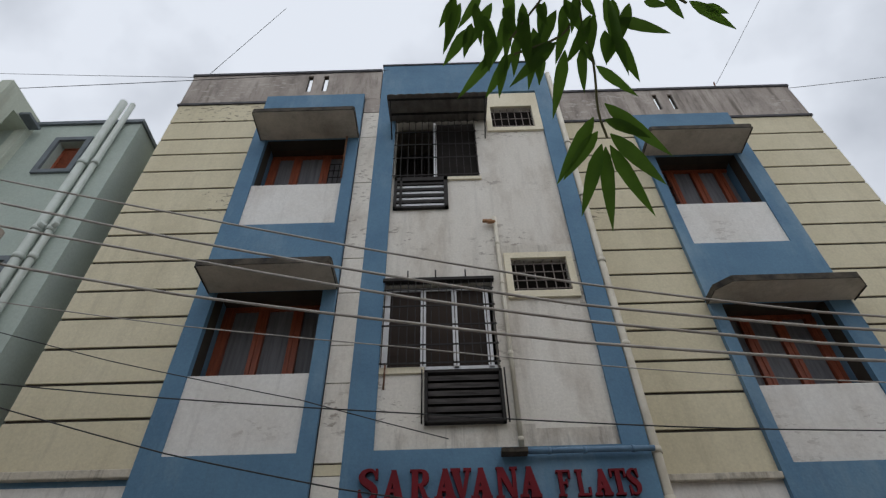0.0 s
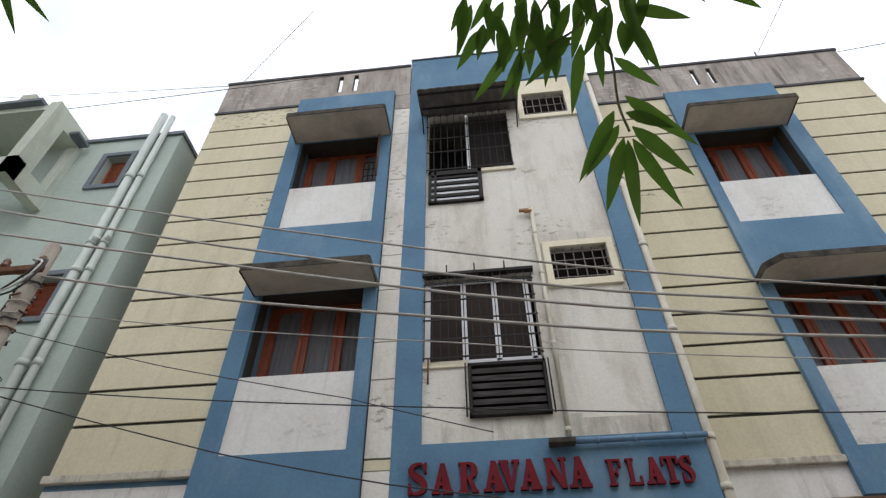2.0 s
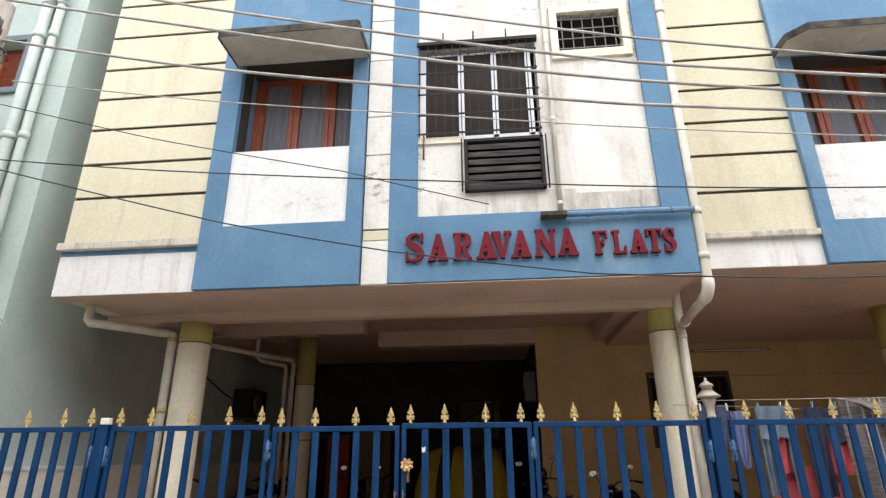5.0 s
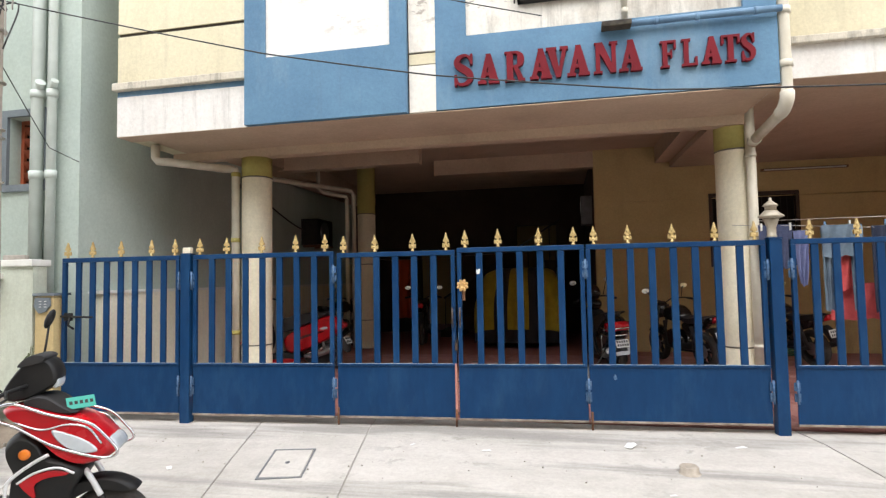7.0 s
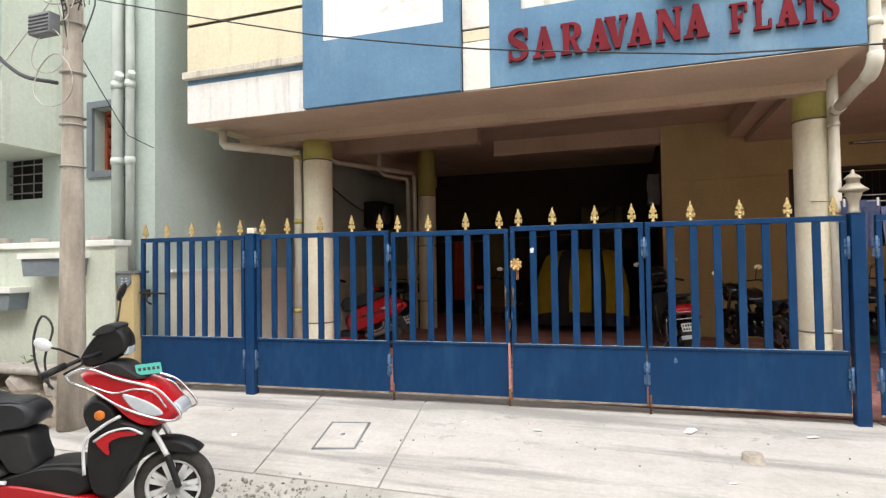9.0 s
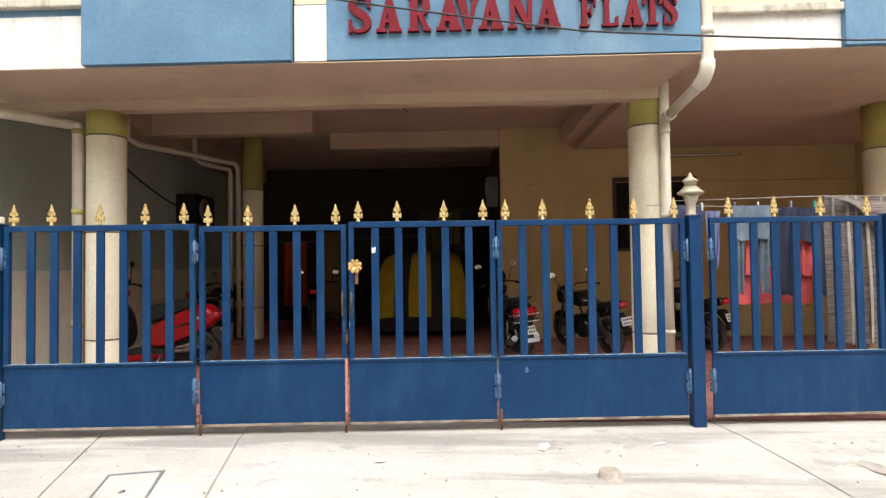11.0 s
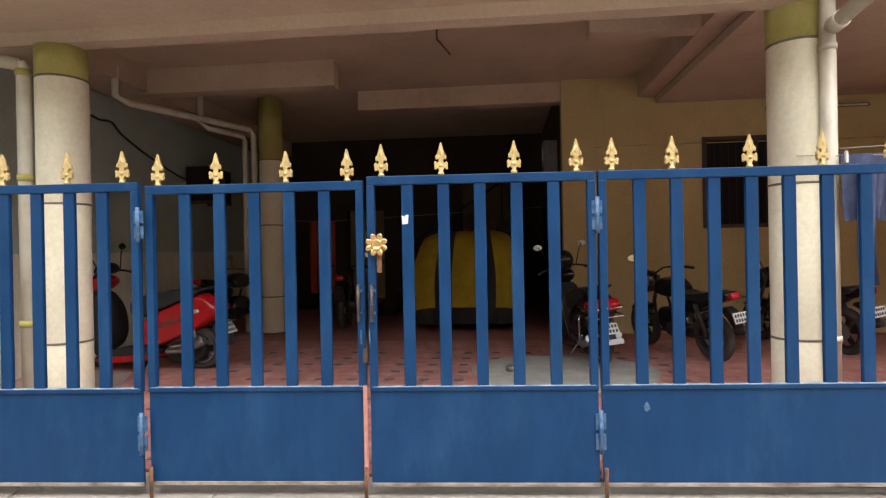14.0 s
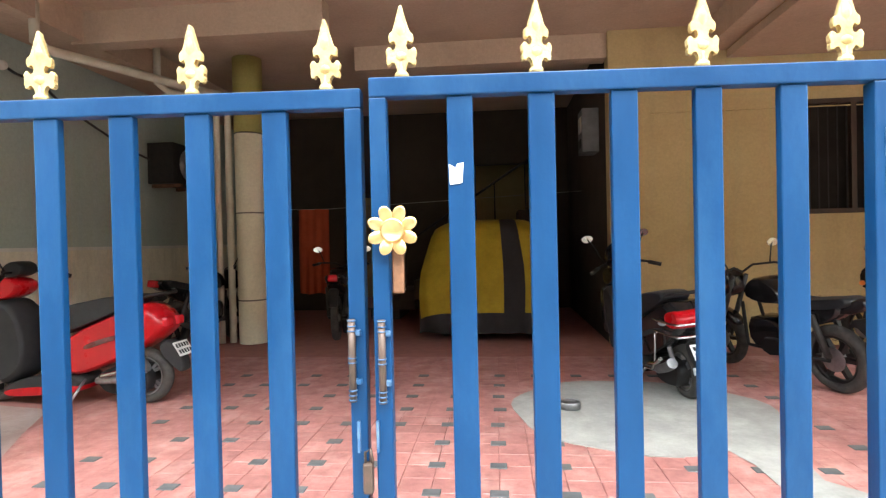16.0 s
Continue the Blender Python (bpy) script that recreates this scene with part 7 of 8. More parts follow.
def petrol_scooter(m, label, body, accent, seat_mat):
    """A step-through scooter with a petrol engine, forward along +x, front hub above the local origin."""
    ob = thing("scooter", m, label, "scooter", "scooters in the parking")
    R = 0.235
    wheel(ob, 0.0, R, R, 0.09, 5, BLACKM)
    wheel(ob, -1.40, R, R, 0.10, 5, STEEL)
    for name, pts, w, mt in (
            ("seat", [(-0.557, 0.765), (-0.671, 0.831), (-0.878, 0.870), (-1.096, 0.911), (-1.351, 0.933), (-1.424, 0.909), (-1.412, 0.863), (-1.193, 0.773), (-0.902, 0.663), (-0.647, 0.571), (-0.574, 0.620)], 0.135, seat_mat),
            ("tail_body", [(-0.647, 0.505), (-0.902, 0.656), (-1.145, 0.748), (-1.412, 0.870), (-1.546, 0.838), (-1.660, 0.729), (-1.660, 0.644), (-1.485, 0.510), (-1.291, 0.413), (-1.048, 0.316), (-0.878, 0.258), (-0.720, 0.262), (-0.671, 0.364)], 0.16, body),
            ("tail_crease", [(-0.902, 0.510), (-1.145, 0.588), (-1.436, 0.644), (-1.424, 0.607), (-1.145, 0.539), (-0.914, 0.462)], 0.166, accent),
            ("floorboard", [(-0.105, 0.158), (-0.392, 0.243), (-0.671, 0.279), (-0.914, 0.255), (-0.914, 0.141), (-0.562, 0.117), (-0.149, 0.085)], 0.15, BLACKM),
            ("lower_fairing", [(-0.112, 0.134), (-0.562, 0.170), (-0.902, 0.194), (-0.914, 0.117), (-0.562, 0.085), (-0.136, 0.068)], 0.158, body),
            ("leg_shield", [(-0.046, 0.887), (-0.173, 0.904), (-0.270, 0.826), (-0.355, 0.656), (-0.387, 0.316), (-0.197, 0.170), (-0.095, 0.182), (-0.063, 0.510)], 0.17, BLACKM),
            ("front_panel", [(-0.032, 0.899), (-0.124, 0.909), (-0.056, 0.705), (-0.027, 0.413), (0.022, 0.316), (0.051, 0.510), (0.026, 0.753)], 0.175, body),
            ("head", [(-0.003, 1.033), (-0.076, 1.081), (-0.197, 1.093), (-0.306, 1.033), (-0.282, 0.967), (-0.185, 0.904), (-0.039, 0.894), (0.007, 0.948)], 0.13, body),
            ("console", [(-0.076, 1.093), (-0.136, 1.210), (-0.246, 1.234), (-0.319, 1.191), (-0.314, 1.113), (-0.197, 1.081)], 0.09, BLACKP),
            ("front_mudguard", [(0.192, 0.413), (0.119, 0.486), (-0.003, 0.505), (-0.124, 0.437), (-0.173, 0.316), (-0.124, 0.292), (-0.051, 0.389), (0.070, 0.413), (0.155, 0.352)], 0.075, body),
            ("rear_mudguard", [(-1.534, 0.510), (-1.643, 0.559), (-1.752, 0.413), (-1.777, 0.292), (-1.728, 0.267), (-1.655, 0.340), (-1.570, 0.413)], 0.06, BLACKM),
            ("engine_case", [(-0.975, 0.267), (-1.291, 0.364), (-1.509, 0.292), (-1.485, 0.121), (-1.291, 0.085), (-1.048, 0.097)], 0.12, BLACKP),
    ):
        bm = B()
        pillow(bm, smooth_outline(pts, 2), w)
        part(name, bm, mt, ob)
    for s in (-1, 1):
        bm = B()
        pillow(bm, smooth_outline([(-1.30, 0.66), (-1.44, 0.70), (-1.46, 0.655), (-1.36, 0.64)], 1), 0.008, s * 0.162)
        part("tail_indicator", bm, LENS, ob, "clear indicator lens")
        bm = B()
        tube(bm, [(-0.08, s * 0.062, 0.60), (0.0, s * 0.062, 0.42), (0.015, s * 0.062, 0.235)], [0.02, 0.022, 0.018], 10)
        part("fork_leg", bm, BLACKM, ob)
        bm = B()
        tube(bm, soft([(-0.20, s * 0.06, 1.13), (-0.26, s * 0.20, 1.13), (-0.33, s * 0.31, 1.10)]), 0.013, 8)
        part("handlebar", bm, BLACKP, ob)
        bm = B()
        tube(bm, [(-0.31, s * 0.27, 1.11), (-0.37, s * 0.38, 1.07)], 0.021, 10)
        part("grip", bm, BLACKP, ob)
        mirror(ob, (-0.24, s * 0.18, 1.14), (-0.17, s * 0.31, 1.42))
        bm = B()
        box(bm, -1.68, -1.60, s * 0.075 - 0.05, s * 0.075 + 0.05, 0.66, 0.74, 0.02)
        part("tail_lamp", bm, TAILRED, ob, "red tail lamp")
        bm = B()
        tube(bm, [(-1.40, s * 0.085, 0.24), (-1.30, s * 0.11, 0.60)], 0.022, 8)
        part("shock_absorber", bm, STEEL, ob)
    bm = B()
    tube(bm, soft([(-1.42, 0.12, 0.90), (-1.56, 0.14, 0.93), (-1.64, 0.06, 0.94), (-1.64, -0.06, 0.94), (-1.56, -0.14, 0.93), (-1.42, -0.12, 0.90)]), 0.014, 8)
    part("grab_rail", bm, BLACKP, ob)
    bm = B()
    pillow(bm, smooth_outline([(0.02, 1.02), (0.05, 0.98), (0.03, 0.91), (-0.02, 0.91), (-0.02, 1.02)], 1), 0.09)
    part("headlamp", bm, LENS, ob, "clear headlamp lens")
    bm = B()
    tube(bm, [(-0.90, 0.10, 0.22), (-0.84, 0.26, 0.005)], 0.012, 6)
    part("side_stand", bm, STEEL, ob)
    number_plate(ob, pose(-1.735, 0, 0.47, -32, 0, -90), 0.20, 0.13, PLATEW)
    for s in (-1, 1):
        bm = B()
        tube(bm, soft([(-1.05, s * 0.15, 0.22), (-1.20, s * 0.165, 0.23), (-1.40, s * 0.17, 0.29), (-1.52, s * 0.17, 0.35)]), [0.028] * 6 + [0.042] * 6 + [0.046] * 4, 12)
        part("exhaust" if s < 0 else "engine_cover", bm, STEEL, ob, "dull steel silencer with a bright shield")
        bm = B()
        tube(bm, soft([(-1.12, s * 0.205, 0.27), (-1.30, s * 0.215, 0.31), (-1.40, s * 0.215, 0.37)]), 0.018, 8)
        part("heat_shield", bm, CHROME, ob)
    return ob


electric_scooter(pose(-1.724, -2.661, -0.305, 0, 0, 26.5) @ Matrix.Scale(1.026, 4), "red and black electric scooter with chrome guards, parked on the street", REDPAINT, SEATM)


def motorcycle(m, label, tank_mat, group="motorcycles", plate_front=True, plate_rear=True):
    """A motorcycle, forward along +x, front hub above the local origin."""
    ob = thing("motorcycle", m, label, "motorcycle", group)
    R = 0.30
    # bikes off the street take the darker metal
    metal = STEEL if "street" in label else DARKSTEEL
    wheel(ob, 0.0, R, R, 0.085, 6, ALU if "street" in label else BLACKP, False)
    wheel(ob, -1.28, R, R, 0.10, 6, BLACKP, False)
    for name, pts, w, mt in (
            ("fuel_tank", [(-0.42, 0.82), (-0.52, 0.98), (-0.70, 1.0), (-0.88, 0.88), (-0.90, 0.76), (-0.60, 0.74)], 0.14, tank_mat),
            ("seat", [(-0.84, 0.84), (-1.0, 0.80), (-1.30, 0.84), (-1.52, 0.87), (-1.54, 0.80), (-1.28, 0.74), (-0.95, 0.72)], 0.12, SEATM),
            ("side_panel", [(-0.86, 0.74), (-1.20, 0.76), (-1.46, 0.82), (-1.38, 0.66), (-1.05, 0.55), (-0.88, 0.60)], 0.11, tank_mat),
            ("engine", [(-0.44, 0.58), (-0.60, 0.62), (-0.84, 0.58), (-0.92, 0.34), (-0.70, 0.26), (-0.46, 0.32)], 0.13, STEEL if "street" in label else BLACKG),
            ("crank_case", [(-0.60, 0.42), (-0.88, 0.44), (-0.94, 0.28), (-0.66, 0.24)], 0.17, BLACKP),
            ("front_mudguard", [(-0.28, 0.44), (-0.20, 0.57), (0.0, 0.64), (0.16, 0.58), (0.24, 0.48), (0.12, 0.545), (0.0, 0.585), (-0.16, 0.52)], 0.065, SILVER if "street" in label else BLACKG),
            ("headlamp_cowl", [(-0.26, 1.00), (-0.18, 1.06), (-0.06, 0.98), (-0.06, 0.80), (-0.16, 0.74), (-0.28, 0.82)], 0.11, tank_mat),
            ("tail_cowl", [(-1.40, 0.80), (-1.62, 0.88), (-1.66, 0.80), (-1.45, 0.70)], 0.09, tank_mat),
            ("rear_mudguard", [(-1.42, 0.66), (-1.62, 0.70), (-1.72, 0.46), (-1.66, 0.44), (-1.56, 0.60)], 0.06, BLACKP)):
        bm = B()
        pillow(bm, smooth_outline(pts, 1), w)
        part(name, bm, mt, ob)
    for s in (-1, 1):
        bm = B()
        tube(bm, [(-0.30, s * 0.085, 0.98), (-0.12, s * 0.085, 0.58), (0.0, s * 0.085, 0.30)], [0.022, 0.026, 0.02], 10)
        part("fork_leg", bm, metal, ob)
        bm = B()
        tube(bm, [(-0.34, 0.0, 1.02), (-0.36, s * 0.12, 1.08), (-0.46, s * 0.30, 1.08), (-0.56, s * 0.36, 1.05)], 0.012, 8)
        part("handlebar", bm, BLACKP, ob)
        bm = B()
        tube(bm, [(-0.50, s * 0.32, 1.07), (-0.62, s * 0.40, 1.04)], 0.02, 8)
        part("grip", bm, BLACKP, ob)
        mirror(ob, (-0.44, s * 0.26, 1.08), (-0.40, s * 0.36, 1.28), 0.06)
        bm = B()
        bmesh.ops.create_icosphere(bm, subdivisions=2, radius=0.03, matrix=pose(-0.14, s * 0.17, 0.86))
        part("indicator", bm, ORANGE, ob)
        bm = B()
        tube(bm, [(-1.28, s * 0.10, 0.32), (-1.18, s * 0.13, 0.70)], 0.028, 10)
        part("shock_absorber", bm, metal, ob)
        bm = B()
        tube(bm, [(-0.40, s * 0.10, 0.74), (-0.46, s * 0.14, 0.32), (-0.95, s * 0.14, 0.30), (-1.28, s * 0.09, 0.30)], 0.018, 8)
        part("frame_tube", bm, BLACKP, ob)
    bm = B()
    lathe(bm, [(0.02, -0.03), (0.08, -0.01), (0.085, 0.01), (0.06, 0.02), (0.01, 0.024)], 18, pose(-0.07, 0, 0.90, 0, 90, 0))
    part("headlamp", bm, LENS if "street" in label else DARKSTEEL, ob, "round headlamp")
    bm = B()
    tube(bm, [(-0.50, -0.16, 0.36), (-0.80, -0.18, 0.24), (-1.20, -0.19, 0.28), (-1.60, -0.19, 0.40)], [0.02, 0.022, 0.045, 0.05], 12)
    part("exhaust", bm, metal, ob)
    bm = B()
    pillow(bm, [(-1.60, 0.84), (-1.68, 0.86), (-1.69, 0.78), (-1.62, 0.76)], 0.06)
    part("tail_lamp", bm, TAILRED, ob)
    if plate_front:
        number_plate(ob, pose(0.06, 0, 0.70, 12, 0, 90), 0.24, 0.11, PLATEW)
    if plate_rear:
        number_plate(ob, pose(-1.73, 0, 0.58, -15, 0, -90), 0.20, 0.12, PLATEW)
    return ob


motorcycle(pose(-4.09, -3.06, -0.30, 0, 0, 27), "dark motorcycle with bright rims, standing on the street", BLACKG, plate_front=False)
petrol_scooter(pose(-4.33, 3.40, FZ, 0, 0, 178) @ Matrix.Scale(1.06, 4), "glossy red scooter on its stand in the parking", REDPAINT, DARKRED, SEATM)
# a second scooter, parked tail out, with chrome guards
black = petrol_scooter(pose(1.70, 4.96, FZ, 0, 0, 100) @ Matrix.Rotation(radians(-6), 4, "X"), "black scooter with a red tail and chrome rear guard", BLACKG, BLACKM, SEATM)
bm = B()
pillow(bm, smooth_outline([(-1.70, 0.74), (-1.62, 0.80), (-1.46, 0.78), (-1.44, 0.66), (-1.58, 0.64), (-1.68, 0.66)], 2), 0.172)
part("tail_panel", bm, REDPAINT, black, "red tail panel")
for z in (0.60, 0.70):
    bm = B()
    tube(bm, soft([(-1.30, -0.20, z), (-1.66, -0.20, z), (-1.74, -0.14, z), (-1.74, 0.14, z), (-1.66, 0.20, z), (-1.30, 0.20, z)]), 0.010, 8)
    part("rear_guard", bm, CHROME, black, "chrome rear guard")
for s in (-1, 1):
    bm = B()
    tube(bm, soft([(-0.62, s * 0.19, 0.72), (-0.80, s * 0.22, 0.50), (-0.98, s * 0.23, 0.28), (-1.25, s * 0.22, 0.26), (-1.32, s * 0.20, 0.58)]), 0.010, 8)
    part("side_guard", bm, CHROME, black)
bm = B()
box(bm, -0.13, 0.13, -0.012, 0.012, -0.03, 0.03, 0.008)
bmesh.ops.transform(bm, matrix=pose(-1.78, 0, 0.33, -12, 0, -90), verts=bm.verts)
part("mudguard_reflector", bm, LENS, black, "pale reflector on the mudguard")
helmet = thing("helmet", pose(1.60, 4.62, FZ + 1.20, 0, 0, 20), "black helmet hanging on the scooter mirror", "helmet")
bm = B()
bmesh.ops.create_uvsphere(bm, u_segments=18, v_segments=12, radius=0.15, matrix=Matrix.Diagonal((1, 1.15, 1.05, 1)))
for f in bm.faces:
    f.smooth = True
part("shell", bm, BLACKG, helmet)
bm = B()
bmesh.ops.create_uvsphere(bm, u_segments=18, v_segments=12, radius=0.153, matrix=Matrix.Translation((0, -0.015, -0.01)) @ Matrix.Diagonal((0.92, 1.12, 0.45, 1)))
for f in bm.faces:
    f.smooth = True
part("visor", bm, BLACKP, helmet)
motorcycle(pose(2.80, 4.95, FZ, 0, 0, 112) @ Matrix.Rotation(radians(-7), 4, "X"), "black motorcycle parked tail out beside the scooter", BLACKG, plate_front=False)
motorcycle(pose(4.52, 5.40, FZ, 0, 0, 111) @ Matrix.Rotation(radians(-7), 4, "X"), "black motorcycle parked tail out under the window", BLACKG, plate_front=False)
motorcycle(pose(-2.05, 7.1, FZ, 0, 5, 100), "dark motorcycle standing back in the passage", BLACKG, plate_front=False, plate_rear=False)
motorcycle(pose(-3.6, 6.6, FZ, 0, 5, 80), "dark motorcycle standing behind the column", BLACKG, plate_front=False, plate_rear=False)

# ---- car under its cover ----
car = thing("covered_car", pose(0.17, 6.25, FZ), "small car under a yellow and black striped cover", "car")
NU, NV = 40, 22


def car_point(u, v):
    """u across from -1 to 1, v from the hem at the near end up and over the roof."""
    prof = [(0.0, 0.0, 0.80), (0.0, 0.30, 0.84), (0.03, 0.62, 0.86), (0.12, 0.90, 0.85), (0.28, 1.15, 0.80), (0.46, 1.42, 0.74), (0.72, 1.56, 0.70), (1.6, 1.62, 0.68), (2.4, 1.50, 0.68), (3.4, 1.0, 0.86), (3.7, 0.3, 0.84)]
    f = v * (len(prof) - 1)
    k = min(int(f), len(prof) - 2)
    f -= k
    f = f * f * (3 - 2 * f) * 0.5 + f * 0.5
    y, z, w = (prof[k][i] * (1 - f) + prof[k + 1][i] * f for i in range(3))
    s = math.copysign(abs(u) ** 0.9, u)
    x = 1.13 * w * s
    z2 = z - 0.10 * abs(u) ** 5 * (1 if z > 0.2 else 0)
    y2 = y + 0.18 * abs(u) ** 4
    wr = 0.018 * math.sin(u * 19 + v * 7) * (1.0 - min(1, z)) + 0.008 * math.sin(u * 31)
    return Vector((x, y2 + wr, z2 + 0.12))


strips = {}
for i in range(NU):
    u0, u1 = -1 + 2 * i / NU, -1 + 2 * (i + 1) / NU
    um = abs((u0 + u1) / 2)
    for j in range(NV):
        v0, v1 = j / NV, (j + 1) / NV
        low = car_point((u0 + u1) / 2, (v0 + v1) / 2).z < 0.36
        key = ("skirt" if low else "centre" if um < 0.22 else "dark" + ("l" if u0 < 0 else "r") if um < 0.48 else "side" + ("l" if u0 < 0 else "r"))
        bmk = strips.setdefault(key, B())
        bmk.faces.new([bmk.verts.new(car_point(a, b)) for a, b in ((u0, v0), (u1, v0), (u1, v1), (u0, v1))]).smooth = True
for s in (-1, 1):
    bmk = strips.setdefault("skirt", B())
    for j in range(NV):
        a, b = car_point(s, j / NV), car_point(s, (j + 1) / NV)
        bmk.faces.new([bmk.verts.new(q) for q in (a, b, Vector((s * 0.97, b.y, 0.10)), Vector((s * 0.97, a.y, 0.10)))]).smooth = True
for key, bmk in strips.items():
    bmesh.ops.remove_doubles(bmk, verts=bmk.verts, dist=0.001)
    bmesh.ops.recalc_face_normals(bmk, faces=bmk.faces)
    part("cover_hem" if key == "skirt" else "cover_stripe", bmk, COVERB if key[:4] in ("dark", "skir") else COVERY, car, "black cover cloth" if key[:4] in ("dark", "skir") else "yellow cover cloth")
for x in (-0.62, 0.62):
    for y in (0.55, 3.1):
        bm = B()
        lathe(bm, [(0.16, -0.08), (0.27, -0.075), (0.29, 0), (0.27, 0.075), (0.16, 0.08)], 20, pose(x, y, 0.29, 0, 90, 0))
        part("tyre", bm, TYRE, car)


# ---- things in the parking ----
bw = thing("barred_window", pose(3.95, BY, 1.57), "dark window with brown frame and steel bars", "window")
bm = B()
wall_with_holes(bm, 0, 1.6, -0.02, 0.06, 0, 1.43, [(0.06, 0.77, 0.06, 1.37), (0.83, 1.54, 0.06, 1.37)])
part("frame", bm, mat("dark_brown_wood", (0.05, 0.028, 0.018), None, 0.6, scale=8, stretch=(1, 1, 0.2)), bw)
bm = B()
box(bm, 0.05, 1.55, 0.10, 0.11, 0.05, 1.38)
part("pane", bm, ROOMSHADE, bw, "dark pane")
for k in range(14):
    x = 0.08 + k * 0.11
    bm = B()
    box(bm, x - 0.006, x + 0.006, 0.02, 0.032, 0.06, 1.37)
    part("bar", bm, BLACKGRILLE, bw)
tl = thing("tube_lamp", pose(4.9, BY - 0.03, 3.40), "unlit tube lamp batten on the wall", "lamp")
bm = B()
box(bm, 0, 1.5, -0.02, 0.03, -0.02, 0.03, 0.004)
part("batten", bm, mat("brown_batten", (0.22, 0.12, 0.06), None, 0.6), tl)
bm = B()
tube(bm, [(0.05, -0.04, 0.0), (1.45, -0.04, 0.0)], 0.014, 8)
part("tube", bm, PLATEW, tl)
hook = thing("fan_hook", pose(0.05, 3.6, 3.86), "rusty ceiling hook rod", "hook")
bm = B()
tube(bm, [(0, 0, 0.14), (0.0, 0, 0.0), (0.12, 0.5, -0.02)], 0.012, 6)
part("rod", bm, RUST, hook)
mb = thing("meter_box", pose(1.55, 6.9, 2.55), "grey electricity meter box on the passage wall", "meter box")
bm = B()
box(bm, 0.0, 0.235, -0.2, 0.2, 0, 0.62, 0.01)
part("case", bm, BOXGREY, mb)
bm = B()
box(bm, -0.006, 0.0, -0.13, 0.13, 0.30, 0.52)
part("dial_window", bm, PLATEW, mb)
bm = B()
box(bm, -0.01, 0.0, -0.10, 0.10, 0.08, 0.20)
part("fuse_carrier", bm, BLACKP, mb)
# stair flight at the end of the passage
st = thing("stair_flight", pose(-2.0, 8.6, FZ), "concrete stair rising across the passage end, shade in its colour", "stairs")
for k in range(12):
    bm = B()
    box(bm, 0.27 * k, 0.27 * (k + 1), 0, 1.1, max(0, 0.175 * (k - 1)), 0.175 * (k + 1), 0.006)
    part("step", bm, PASSAGESHADE, st)
for k in range(0, 12, 2):
    bm = B()
    tube(bm, [(0.27 * k + 0.13, 0.04, 0.175 * (k + 1)), (0.27 * k + 0.13, 0.04, 0.175 * (k + 1) + 0.85)], 0.012, 6)
    part("baluster", bm, BLACKGRILLE, st)
bm = B()
tube(bm, [(0.1, 0.04, 1.0), (3.1, 0.04, 2.95)], 0.022, 8)
part("handrail", bm, BLACKGRILLE, st)
rs = thing("hanging_sheet", pose(-3.2, 8.3, 0.45), "orange red sheet hung up to dry in the passage", "cloth")


def cloth_mesh(bm, w, h, n=26, rows=10, fold=0.02, waves=4, taper=0.0, seed=0):
    grid = []
    for j in range(rows + 1):
        f = j / rows
        row = []
        for i in range(n + 1):
            u = i / n
            x = w * (0.5 + (u - 0.5) * (1 - taper * f))
            y = fold * (0.3 + f) * math.sin(u * waves * 6.28 + seed + f * 1.3) + 0.012 * math.sin(u * 13 + f * 5 + seed)
            row.append(Vector((x, y, h * (1 - f) + 0.012 * math.sin(u * 9 + seed) * f)))
        grid.append(row)
    for dy, flip in ((0.0, False), (0.006, True)):
        vs = [[bm.verts.new(p + Vector((0, dy, 0))) for p in r] for r in grid]
        for a, b in zip(vs, vs[1:]):
            for i in range(n):
                f = (a[i], a[i + 1], b[i + 1], b[i])
                bm.faces.new(f[::-1] if flip else f).smooth = True
    return bm


bm = B()
cloth_mesh(bm, 0.55, 1.5, seed=2)
part("sheet", bm, REDCLOTH, rs)
bm = B()
tube(bm, [(-1.12, 0, 1.6), (0.0, 0.0, 1.5), (0.55, 0, 1.5), (5.0, 0.2, 1.7)], 0.004, 5)
part("cord", bm, WIRE, rs)
LY = 1.30
line = thing("clothes_line", pose(3.07, LY, 1.94), "thin clothes line with pegs and washing", "clothes line")
bm = B()
tube(bm, [(0.0, 0.2, 0.06), (0.6, 0.02, 0.02), (1.4, 0, -0.03), (2.4, 0, -0.02), (4.0, 0.1, 0.06)], 0.004, 5)
part("rope", bm, WIRE, line)
for x, c in ((0.25, NWHITE), (0.55, NWHITE), (0.9, NBLUE), (1.15, NWHITE), (1.5, NBLUE), (1.75, PLATEG), (2.0, CORAL)):
    bm = B()
    box(bm, x - 0.008, x + 0.008, -0.012, 0.014, -0.03, 0.055, 0.002)
    part("clothes_peg", bm, c, line)
